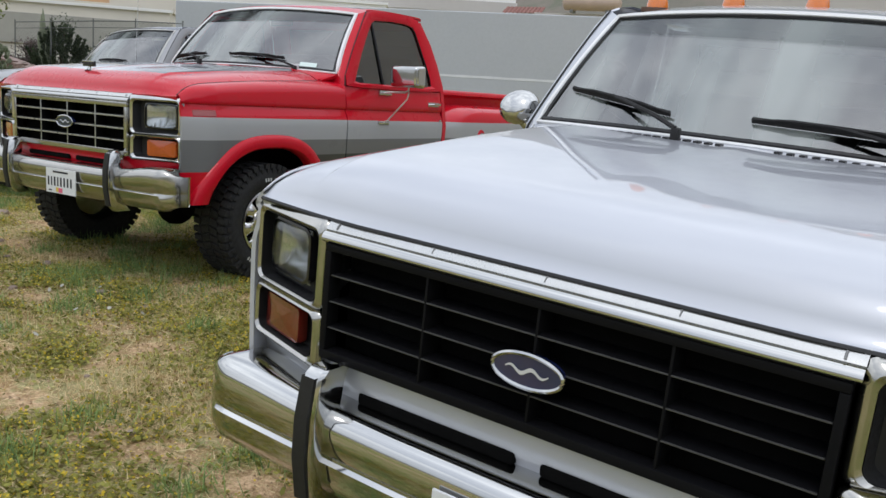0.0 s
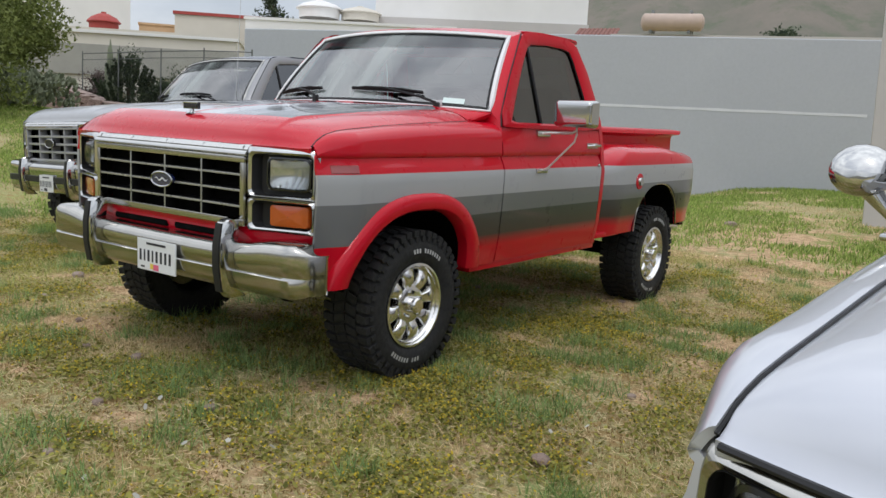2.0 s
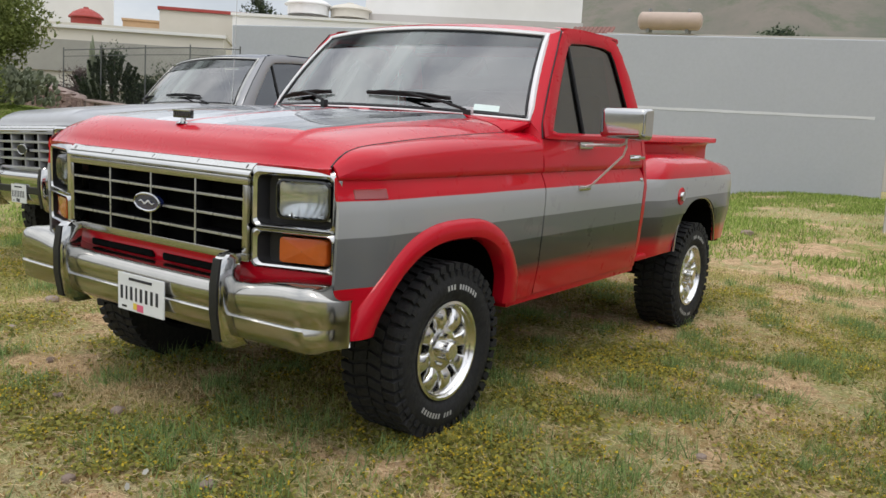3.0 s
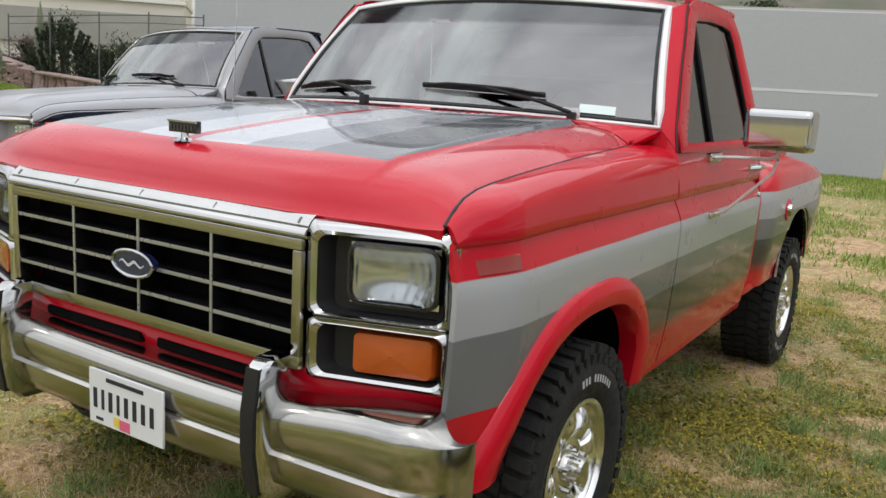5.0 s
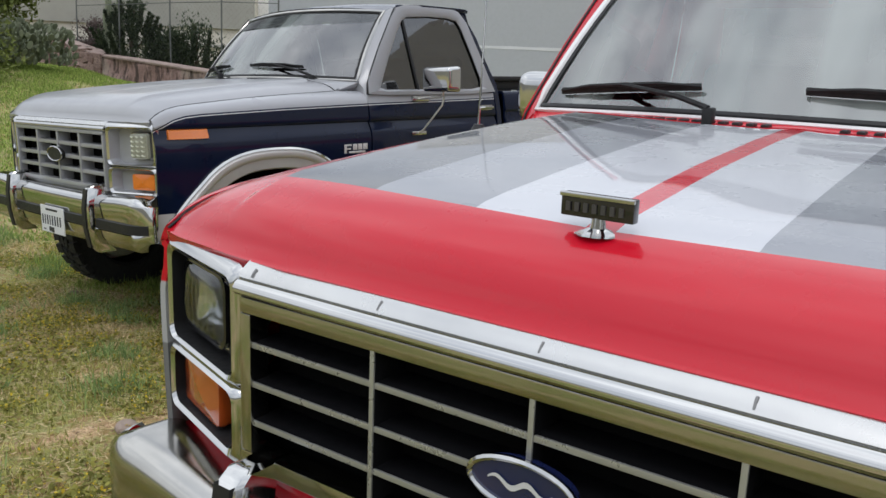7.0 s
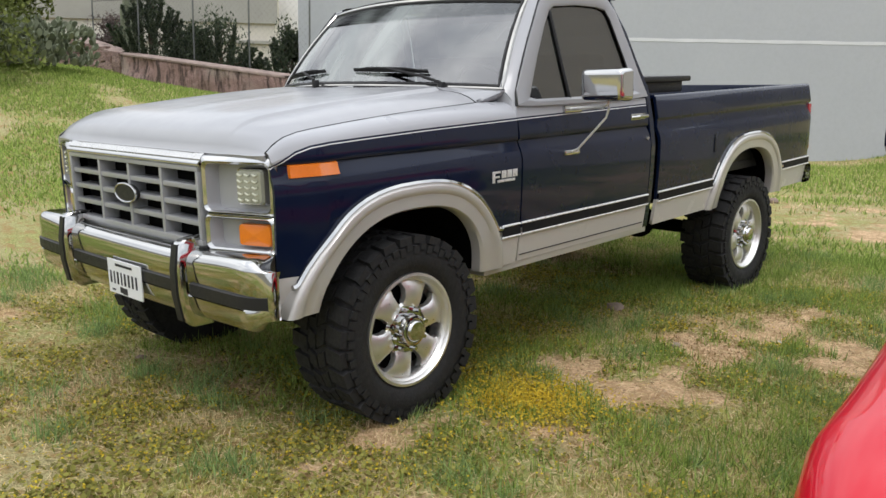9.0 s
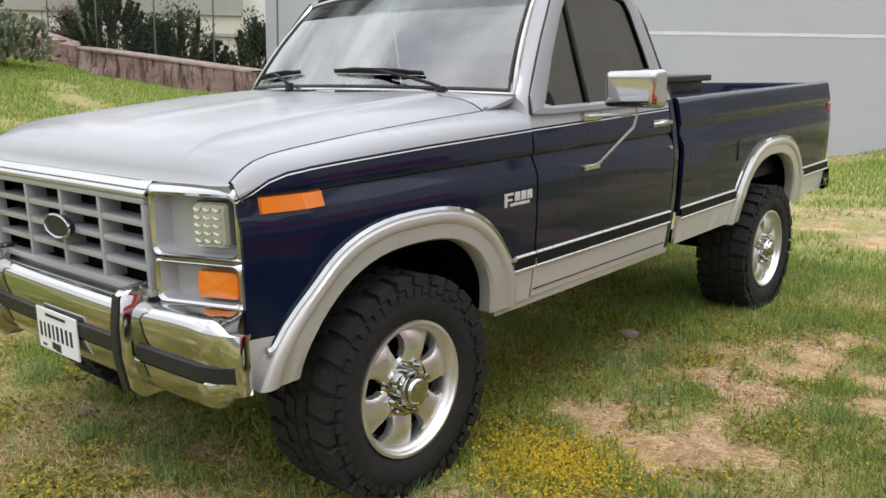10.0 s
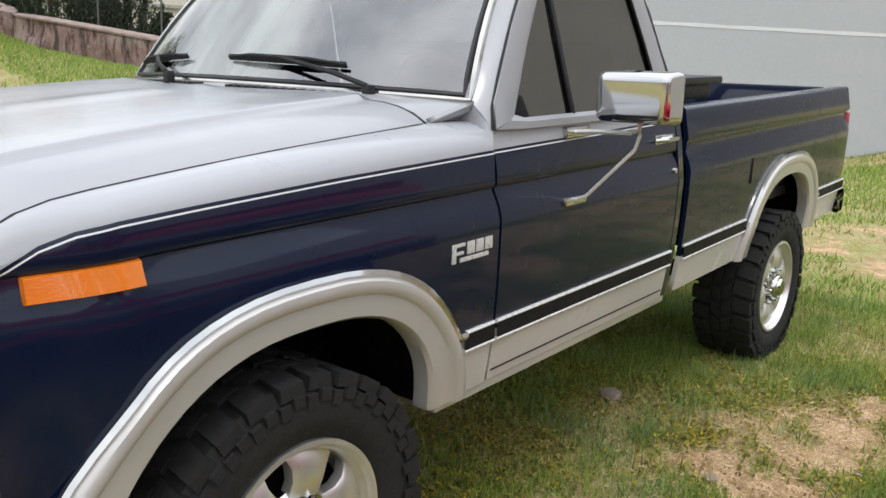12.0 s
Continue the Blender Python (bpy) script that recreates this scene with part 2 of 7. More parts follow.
# ---- mesh helpers ----
def raw(name, verts, faces, mat, parent=None, label="", smooth=True, angle=40):
    me = bpy.data.meshes.new(name)
    me.from_pydata([tuple(map(float, v)) for v in verts], [], faces)
    me.materials.append(mat)
    if smooth:
        me.polygons.foreach_set("use_smooth", [True] * len(me.polygons))
        me.set_sharp_from_angle(angle=radians(angle))
    ob = new(name, me)
    ob.parent = parent
    if label:
        tagged(ob, label)
    return ob


def part(name, bm, mat, parent=None, label="", smooth=True, angle=40):
    me = bpy.data.meshes.new(name)
    bm.to_mesh(me)
    bm.free()
    me.materials.append(mat)
    if smooth and len(me.polygons):
        me.polygons.foreach_set("use_smooth", [True] * len(me.polygons))
        me.set_sharp_from_angle(angle=radians(angle))
    ob = new(name, me)
    ob.parent = parent
    if label:
        tagged(ob, label)
    return ob


def grid_faces(nu, nv, flip=False, closed=False):
    out = []
    for i in range(nu if closed else nu - 1):
        for j in range(nv - 1):
            a, b = i * nv + j, (i + 1) % nu * nv + j
            out.append((a, b, b + 1, a + 1) if flip else (a, a + 1, b + 1, b))
    return out


def sheet(name, rows, mat, parent, flip=False, thick=0.0, label="", closed=False, angle=40):
    """Rows of points, each of the same length, as a surface; thick: metres that it gets on its inner side."""
    verts = [p for r in rows for p in r]
    faces = grid_faces(len(rows), len(rows[0]), flip, closed)
    good = []
    for f in faces:
        ring = []
        for i in f:
            if not any((Vector(verts[i]) - Vector(verts[k])).length < 1e-5 for k in ring):
                ring.append(i)
        if len(ring) > 2:
            good.append(tuple(ring))
    ob = raw(name, verts, good, mat, parent, label, True, angle)
    if thick:
        mod = ob.modifiers.new("thickness", "SOLIDIFY")
        mod.thickness, mod.offset = thick, -1
        used = {}
        for p in ob.data.polygons:
            for k in p.edge_keys:
                used[k] = used.get(k, 0) + 1
        rim = ob.data.attributes.get("sharp_edge") or ob.data.attributes.new("sharp_edge", "BOOLEAN", "EDGE")
        for e in ob.data.edges:
            if used.get(e.key, 0) < 2:
                rim.data[e.index].value = True
    return ob


def add_box(bm, lo, hi, bevel=0.0, seg=1):
    m = bmesh.ops.create_cube(bm, size=1.0)
    lo, hi = Vector(lo), Vector(hi)
    for v in m["verts"]:
        v.co = Vector([(lo[k] + hi[k]) / 2 + v.co[k] * (hi[k] - lo[k]) for k in range(3)])
    if bevel:
        edges = list({e for v in m["verts"] for e in v.link_edges})
        bmesh.ops.bevel(bm, geom=edges, offset=bevel, segments=seg, affect="EDGES", profile=0.6)


def box(name, lo, hi, mat, parent, bevel=0.004, label="", seg=2):
    bm = bmesh.new()
    add_box(bm, lo, hi, bevel, seg)
    return part(name, bm, mat, parent, label)


def tube_rows(path, radius, sides=8, closed=False):
    """Rings round a line of points."""
    pts = [Vector(p) for p in path]
    rows, n = [], len(pts)
    for i, p in enumerate(pts):
        a = pts[(i - 1) % n] if closed or i else p
        b = pts[(i + 1) % n] if closed or i < n - 1 else p
        d = (b - a).normalized()
        s = d.cross(Vector((0, 0, 1)))
        s = s.normalized() if s.length > 1e-3 else Vector((1, 0, 0))
        t = s.cross(d)
        r = radius[i] if isinstance(radius, (list, tuple)) else radius
        rows.append([p + r * (math.cos(k) * s + math.sin(k) * t) for k in (2 * math.pi * j / sides for j in range(sides + 1))])
    return rows


def tube(name, path, radius, mat, parent, sides=8, closed=False, label=""):
    rows = tube_rows(path, radius, sides, closed)
    verts = [p for r in rows for p in r]
    faces = grid_faces(len(rows), sides + 1, False, closed)
    if not closed:
        faces += [tuple(range(sides)), tuple((len(rows) - 1) * (sides + 1) + k for k in reversed(range(sides)))]
    return raw(name, verts, faces, mat, parent, label)


def lathe_rows(profile, n, centre, side=1, start=0.0, end=2 * math.pi):
    """Profile of (radius, x) turned about an axle along x."""
    cx, cy, cz = centre
    return [[(cx + side * x, cy + r * math.cos(a), cz + r * math.sin(a)) for r, x in profile]
            for a in (start + (end - start) * i / n for i in range(n + (0 if end - start > 6.28 else 1)))]


def lerp(x, xs, ys):
    return float(np.interp(x, xs, ys))


def smooth(a, b, x):
    t = min(1.0, max(0.0, (x - a) / (b - a)))
    return t * t * (3 - 2 * t)


# ---- pickup trucks ----
# Local frame of a truck: x to its left flank, y from the grille to the tail, z up from the ground;
# heights below are counted from the middle of the grille, high metres over the ground.
def flank(w, v=1.0):
    """Half width of the body at a height and a station."""
    u = lerp(w, [-0.47, -0.44, -0.30, -0.10, 0.04, 0.075, 0.10, 0.12, 0.152, 0.159, 0.164, 0.172, 0.20, 0.225, 0.275, 0.34], [0.925, 0.945, 0.968, 0.981, 0.985, 0.984, 0.978, 0.970, 0.9545, 0.9525, 0.960, 0.964, 0.963, 0.959, 0.948, 0.935])
    return u + 0.014 * (1 - smooth(0.15, 0.6, v)) * smooth(0.11, 0.16, w) - 0.052 * (1 - smooth(0.10, 0.36, v))


def shoulder(v):
    return lerp(v, [0.12, 0.20, 0.35, 0.8, 1.53], [0.183, 0.212, 0.228, 0.243, 0.262])


def seam(v):
    """The edge of the hood: half width and height."""
    return (lerp(v, [0.09, 0.13, 0.16, 0.21, 0.28, 0.36, 0.5, 0.7, 0.9, 1.1, 1.3, 1.4], [0.897, 0.889, 0.886, 0.878, 0.870, 0.865, 0.860, 0.855, 0.848, 0.840, 0.828, 0.822]),
            lerp(v, [0.09, 0.13, 0.16, 0.21, 0.28, 0.36, 0.5, 0.7, 0.9, 1.1, 1.3, 1.4], [0.190, 0.216, 0.238, 0.259, 0.274, 0.283, 0.295, 0.311, 0.323, 0.333, 0.341, 0.346]))


def hood_w(s, v, bulge=0.014):
    """Height of the hood at a share s of its half width: crowned, rounded over at its edges, with a raised middle."""
    e = v - 0.62 * front_v(s * 0.893)
    mid = lerp(e, [0.0, 0.052, 0.056, 0.066, 0.085, 0.12, 0.17, 0.25, 0.6, 1.0, 1.4], [0.198, 0.201, 0.220, 0.242, 0.266, 0.290, 0.308, 0.323, 0.360, 0.392, 0.412])
    a = abs(s)
    w = mid + (seam(max(v, 0.09))[1] - 0.004 - mid) * a**12
    return w + bulge * (1 - smooth(0.758, 0.782, a)) * smooth(0.05, 0.24, e) + 0.005 * (1 - smooth(0.0, 0.10, a)) * smooth(0.25, 0.6, e)


def front_v(u):
    """How far the front swings back towards its corners."""
    a = abs(u)
    return 0.0 if a < 0.5 else 0.115 * ((a - 0.5) / 0.42) ** 1.5


def arch_w(v, arch):
    """Lower edge of the flank over a wheel opening (middle, half length, foot, rise), or None."""
    vc, r, foot, rise = arch
    d = abs(v - vc) / r
    return None if d >= 1 else foot + rise * (1 - d**2.5) ** (1 / 2.5)


def arch_line(arch, grow=0.0, low_f=-0.40, low_r=-0.44, n=30, lean=0.0, tuck=0.0):
    """Outline of a wheel opening; lean: how far its front foot swings forward, tuck: how the trim widens to its feet."""
    vc, r, foot, rise = arch
    pts = []
    for i in range(n + 1):
        a = math.pi * (1 - i / n)
        c, s = math.cos(a), math.sin(a)
        v, w = vc + (r + grow) * math.copysign(abs(c) ** 0.8, c), max(foot + (rise + grow) * abs(s) ** 0.8, low_f if c < 0 else low_r)
        d = smooth(0.10, 0.44, -w)
        pts.append((v - (lean + tuck * grow) * d if c < 0 else v + tuck * grow * d, w))
    return pts


def truck(kind, place, high, hubs, tyre, arches, tail, label):
    """kind: silver, red or navy. hubs: (station, height) of both axles. tyre: radius, width, rim radius. tail: station of the bed's end."""
    root = new("pickup_truck")
    root.matrix_world = place
    tagged(root, label, "pickup truck", "parked pickup trucks")
    H = high

    def P(u, v, w):
        return (u, v, w + H)

    side_paint = SILVER_GREY if kind == "silver" else stripe_paint("striped_red_paint", H) if kind == "red" else two_tone_paint("two_tone_paint", H)
    top_paint = {"silver": SILVER_GREY, "red": RED_PAINT, "navy": SILVER_PAINT}[kind]
    hood_mat = {"silver": SILVER_GREY, "red": hood_paint("striped_hood_paint"), "navy": SILVER_PAINT}[kind]
    roof_mat = {"silver": SILVER_GREY, "red": RED_PAINT, "navy": NAVY_PAINT}[kind]
    fa, ra = arches

    # hood
    rows = []
    ts = [0, 0.006, 0.015, 0.03, 0.05, 0.075, 0.11, 0.15, 0.2, 0.28, 0.38, 0.5, 0.65, 0.8, 0.92, 1.0]
    us = [0, 0.08, 0.2, 0.4, 0.56, 0.68, 0.735, 0.752, 0.760, 0.767, 0.774, 0.782, 0.79, 0.82, 0.86, 0.90, 0.93, 0.955, 0.975, 0.99, 1]
    us = [-x for x in reversed(us[1:])] + us
    for t in ts:
        row = []
        for s in us:
            v = 0.0
            vr = 1.215 + 0.16 * s * s
            u0 = s * 0.893
            vf = 0.050 + 0.60 * front_v(u0)
            v = vf + t * (vr - vf)
            u = s * seam(max(v, 0.09))[0]
            w = hood_w(s, v, 0.017 if kind == "silver" else 0.014)
            k = 1 - smooth(0.0, 0.028, v - vf)
            row.append(P(u, v, w + (min(w, 0.199) - w) * k))
        rows.append(row)
    sheet("hood", rows, hood_mat, root, False, 0.02, "red hood with broad grey stripes" if kind == "red" else "", angle=60)

    # front fenders with their wheel openings
    ws_fix = [0.21, 0.19, 0.172, 0.164, 0.159, 0.152, 0.12, 0.10, 0.075, 0.04, -0.05, -0.12, -0.2, -0.28, -0.36, -0.40, -0.44]
    vc, r = fa[0], fa[1]
    vs = [0.122, 0.15, 0.18, 0.215, 0.25, 0.28] + [vc - r * math.cos(math.pi * i / 30) for i in range(31)] + [vc + r + 0.02, 1.36, 1.45, 1.522]
    vs = sorted(v for v in vs if v >= 0.122)
    for s in (1, -1):
        rows = []
        for v in vs:
            us_, ws_ = seam(v)
            us_ += 0.007
            sh, row = shoulder(v), []
            uo = flank(0.225, v)
            for k in range(7):
                q = k / 6
                cu, cw = uo - 0.012, ws_ - 0.002
                u = (1 - q) ** 2 * us_ + 2 * q * (1 - q) * cu + q * q * uo
                w = (1 - q) ** 2 * ws_ + 2 * q * (1 - q) * cw + q * q * sh
                row.append(P(s * u, v, w))
            low = arch_w(v, fa)
            low = (-0.40 if v < vc else -0.44) if low is None else low
            for w in ws_fix:
                w = max(min(w, sh - 0.01), low)
                fore = 0.06 * smooth(0.10, 0.44, -w) * smooth(0.122, vc - r, v) * (1 - smooth(vc - r + 0.1, vc, v))
                row.append(P(s * flank(w, v), v - fore, w))
            rows.append(row)
        fender = sheet("front_fender", rows, side_paint, root, s < 0, 0.014)
        rows = []
        m0, m1, wl, wh, kk = (0.190, 0.395, 0.113, 0.158, 0.012) if kind == "navy" else (0.195, 0.335, 0.096, 0.128, 0.0035)
        for v in [m0 - 0.002] + [m0 + (m1 - m0) * i / 6 for i in range(7)] + [m1 + 0.002]:
            k = kk if m0 <= v <= m1 else 0.0
            rows.append([P(s * (flank(w, v) + (k if wl <= w <= wh else -0.004)), v, w) for w in (wl - 0.004, wl, (wl + wh) / 2, wh, wh + 0.004)])
        sheet("marker_light", rows, AMBER if kind == "navy" else (FADED_LENS if kind == "red" else AMBER_DARK), fender, s > 0, 0.0, "orange side marker light" if kind == "navy" else "side marker light painted over")

    for s in (1, -1):
        tube("hood_shut_line", [P(s * (seam(v)[0] + 0.0035), v, seam(v)[1] - (0.0012 if s > 0 else 0.0045)) for v in [0.118, 0.135, 0.16, 0.185, 0.21, 0.26, 0.28, 0.36, 0.48, 0.6, 0.8, 1.0, 1.2, 1.36]], 0.0042 if s > 0 else 0.0028, BLACK, root, 5)
    # cowl between hood and windshield
    rows = []
    for s in [x / 20 for x in range(-20, 21)]:
        v0, v1 = 1.228 + 0.16 * s * s, 1.305 + 0.215 * s * s
        u0, u1 = s * seam(1.388)[0], s * 0.885
        w0 = hood_w(s, 1.215 + 0.16 * s * s) + 0.002
        w1 = lerp(abs(s), [0, 0.6, 1], [0.428, 0.422, 0.398])
        rows.append([P(u0 + (u1 - u0) * q, v0 + (v1 - v0) * q, w0 - 0.005 * (1 - s**4) * math.sin(math.pi * q) + (w1 - w0) * q) for q in (0, 0.2, 0.4, 0.6, 0.8, 1)])
    cowl = sheet("cowl", rows, top_paint, root, True, 0.02)
    for i in range(34):
        u = -0.62 + i * 0.036
        if abs(u) > 0.08:
            s = u / 0.85
            v = 1.262 + 0.185 * s * s
            bm = bmesh.new()
            add_box(bm, P(u - 0.009, v - 0.020, 0.410 - 0.022 * s * s), P(u + 0.009, v + 0.018, 0.4265 - 0.022 * s * s), 0.002)
            part("vent_slot", bm, BLACK, cowl)
    for s in (1, -1):
        rows = []
        for k in range(7):
            q = k / 6
            v0 = 1.388 + (1.522 - 1.388) * q
            a = Vector(P(s * (seam(v0)[0] + 0.007 * q), v0, seam(v0)[1] + 0.001 * (1 - q)))
            rows.append([tuple(a + (Vector(P(s * 0.885, 1.520, 0.398)) - a) * x) for x in (0, 0.25, 0.5, 0.75, 1)])
        sheet("cowl_corner", rows, top_paint, root, s > 0, 0.012)

    # windshield
    def shield(s, q):
        b = Vector(P(s * 0.872, 1.305 + 0.21 * s * s, 0.428 - 0.022 * s * s))
        t = Vector(P(s * 0.748, 1.735 + 0.125 * s * s, 0.872 - 0.03 * s * s))
        return tuple(b + (t - b) * q + Vector((0, -0.02, 0.006)) * math.sin(math.pi * q))
    S = [x / 12 for x in range(-12, 13)]
    sheet("windshield", [[shield(s, k / 8) for k in range(9)] for s in S], SHIELD, root, True, 0.0, "curved windshield", angle=180)
    sheet("sun_band", [[tuple(Vector(shield(s * 0.985, q)) + Vector((0, -0.004, 0.003))) for q in (0.76 + 0.07 * s * s, 0.83 + 0.03 * s * s, 0.90, 0.975)] for s in S], SUN_BAND, root, True, 0.0, "tinted band along the top of the windshield", angle=180)
    ring = [shield(s, 0) for s in S] + [shield(1, k / 8) for k in range(1, 9)] + [shield(s, 1) for s in reversed(S[:-1])] + [shield(-1, k / 8) for k in range(7, 0, -1)]
    trim_mat = WHITE_TRIM if kind != "navy" else CHROME_OLD
    tube("windshield_trim", ring, [0.008] * len(S) + [0.017 if kind == "red" else 0.013] * (len(ring) - len(S)), trim_mat, root, 6, True, "bright windshield surround")
    seal = [shield(s * 0.978, 0.028) for s in S] + [shield(0.978, k / 8) for k in range(1, 8)] + [shield(s * 0.978, 0.972) for s in reversed(S)] + [shield(-0.978, k / 8) for k in range(7, 0, -1)]
    tube("windshield_seal", seal, 0.009, BLACK, root, 5, True)
    if kind == "red":
        sheet("sticker", [[tuple(Vector(shield(s, q)) + Vector((0, -0.003, 0.002))) for q in (0.05, 0.08, 0.115)] for s in (0.70, 0.735, 0.77, 0.805, 0.84)], STICKER, root, True, 0.0, "pale green card on the windshield", angle=180)

    # pillars, roof and rear of the cab
    def cab_u(w):
        return 0.942 - 0.235 * max(0.0, w - 0.32) - 0.06 * max(0.0, w - 0.75)
    outer = [(1.538, 0.325), (1.55, 0.40), (1.70, 0.62), (1.84, 0.80), (1.90, 0.862), (1.98, 0.885), (2.2, 0.892), (2.45, 0.889), (2.54, 0.868), (2.60, 0.80), (2.68, 0.60), (2.735, 0.45), (2.745, 0.33), (2.5, 0.320), (2.2, 0.320), (1.9, 0.320), (1.7, 0.320)]
    inner = [(1.640, 0.355), (1.665, 0.395), (1.765, 0.56), (1.875, 0.72), (1.935, 0.79), (1.985, 0.815), (2.2, 0.830), (2.38, 0.828), (2.47, 0.812), (2.505, 0.76), (2.575, 0.57), (2.620, 0.43), (2.622, 0.36), (2.5, 0.341), (2.2, 0.341), (1.95, 0.341), (1.70, 0.341)]
    slim = 0.042 if kind == "navy" else 0.0
    outer = [(v - slim * smooth(2.3, 2.55, v) * smooth(0.33, 0.45, w), w) for v, w in outer]
    for s in (1, -1):
        # door: lower panel, window frame, glass
        rows = []
        for v in [1.534, 1.55, 1.6, 1.8, 2.0, 2.2, 2.4, 2.6, 2.72, 2.738]:
            rows.append([P(s * flank(w), v, w) for w in [0.322, 0.30, 0.275, 0.25, 0.225, 0.20, 0.172, 0.164, 0.159, 0.152, 0.12, 0.10, 0.075, 0.04, -0.05, -0.12, -0.2, -0.28, -0.36, -0.40, -0.435]])
        door = sheet("door", rows, side_paint, root, s < 0, 0.02)
        f_rows = [[P(s * cab_u(w), v, w) for v, w in outer], [P(s * (cab_u(w) + 0.004), v, w) for v, w in [(a[0] * 0.3 + b[0] * 0.7, a[1] * 0.3 + b[1] * 0.7) for a, b in zip(outer, inner)]],
                  [P(s * (cab_u(w) - 0.008), v, w) for v, w in inner]]
        for row in f_rows:
            row.append(row[0])
        sheet("window_frame", f_rows, top_paint, door, s < 0, 0.012)
        gl = [P(s * (cab_u(w) - 0.012), v, w) for v, w in inner]
        raw("side_window", gl, [tuple(range(len(gl))) if s < 0 else tuple(reversed(range(len(gl))))], TINT, door, "dark tinted side window", False)
        tube("window_seal", [P(s * (cab_u(w) - 0.003), v, w) for v, w in inner], 0.0075, BLACK, door, 6, True)
        tube("vent_divider", [P(s * (cab_u(0.34) - 0.004), 1.99, 0.342), P(s * (cab_u(0.6) - 0.004), 1.965, 0.6), P(s * (cab_u(0.79) - 0.004), 1.95, 0.79)], 0.009, BLACK, door, 6)
        # handle, lock, mirror and its struts
        hx = flank(0.225)
        box("handle_cup", P(*((hx - 0.004, 2.55, 0.205) if s > 0 else (-hx - 0.006, 2.55, 0.205))), P(*((hx + 0.006, 2.70, 0.24) if s > 0 else (-hx + 0.004, 2.70, 0.24))), CHROME, door, 0.003)
        tube("door_handle", [P(s * hx, 2.56, 0.22), P(s * (hx + 0.035), 2.585, 0.225), P(s * (hx + 0.035), 2.67, 0.225), P(s * hx, 2.70, 0.222)], 0.011, CHROME, door, 8, label="chrome door handle")
        bm = bmesh.new()
        bmesh.ops.create_cone(bm, cap_ends=True, segments=12, radius1=0.012, radius2=0.010, depth=0.012, matrix=Matrix.Translation(P(s * 0.984, 2.70, 0.095)) @ Matrix.Rotation(radians(90), 4, "Y"))
        part("lock", bm, CHROME, door)
        bm = bmesh.new()
        mu, mh, mb, mt = (1.19, 0.128, 0.335, 0.495) if s > 0 or kind == "navy" else (1.165 if kind == "silver" else 1.095, 0.088, 0.335, 0.525)
        add_box(bm, P(s * mu - mh, 1.875, mb), P(s * mu + mh, 1.985, mt), 0.030 if mh > 0.1 else 0.054, 5)
        for vtx in bm.verts:
            k = 1 - 0.07 * smooth(0, 0.11, 1.985 - vtx.co.y)
            vtx.co.x = s * mu + (vtx.co.x - s * mu) * k
            vtx.co.z = H + (mb + mt) / 2 + (vtx.co.z - H - (mb + mt) / 2) * k
        if kind == "silver" and s < 0:
            bm.free()
            rows = []
            for q in range(13):
                a = math.pi * q / 12
                x, r = 0.075 * math.cos(a), math.sin(a) ** 0.75
                rows.append([P(-1.16 + 0.092 * r * math.cos(b), 1.86 + x + 0.02 * r * math.sin(b), 0.435 + 0.076 * r * math.sin(b)) for b in (2 * math.pi * i / 20 for i in range(21))])
            sheet("mirror", rows, CHROME, door, False, 0.0, "rounded chrome door mirror on a short stem")
            tube("mirror_stem", [P(-1.03, 1.87, 0.262), P(-1.06, 1.87, 0.31), P(-1.13, 1.865, 0.380)], [0.028, 0.017, 0.030], CHROME, door, 12)
            box("mirror_foot", P(-1.08, 1.82, 0.245), P(-0.945, 1.93, 0.266), CHROME, door, 0.008)
        else:
            part("mirror", bm, CHROME, door, "chrome towing mirror on thin struts")
            tow_struts(door, P, s, mu, mh, mt)
        # front pillar
        rows = []
        for k in range(9):
            q = k / 8
            a = Vector(shield(s, q))
            vv, ww = lerp(q, [0, 0.15, 0.45, 0.8, 1], [1.533, 1.55, 1.70, 1.84, 1.90]), lerp(q, [0, 0.15, 0.45, 0.8, 1], [0.325, 0.40, 0.62, 0.80, 0.868])
            b = Vector(P(s * cab_u(ww), vv, ww))
            rows.append([tuple(a), tuple(a * 0.45 + b * 0.55 + Vector((s * 0.004, -0.003, 0.002))), tuple(b)])
        sheet("front_pillar", rows, top_paint, root, s < 0, 0.012)
        tube("door_shut_line", [tuple(Vector(r[2]) + Vector((s * 0.002, -0.003, 0.001))) for r in rows], 0.0042, BLACK, root, 5)
        # closing panel between fender, cowl and pillar
        us_, ws_ = seam(1.522)
        uo, sh, rows = flank(0.225, 1.522), shoulder(1.522), []
        for k in range(7):
            q = k / 6
            u = (1 - q) ** 2 * (us_ + 0.007) + 2 * q * (1 - q) * (uo - 0.012) + q * q * uo
            w = (1 - q) ** 2 * ws_ + 2 * q * (1 - q) * (ws_ - 0.002) + q * q * sh
            a, b = Vector(shield(s, 0)), Vector(P(s * 0.942, 1.533, 0.325))
            rows.append([P(s * u, 1.520, w), tuple(a + (b - a) * q)])
        sheet("pillar_base", rows, top_paint, root, s < 0, 0.0)
        # rear quarter of the cab
        rows = []
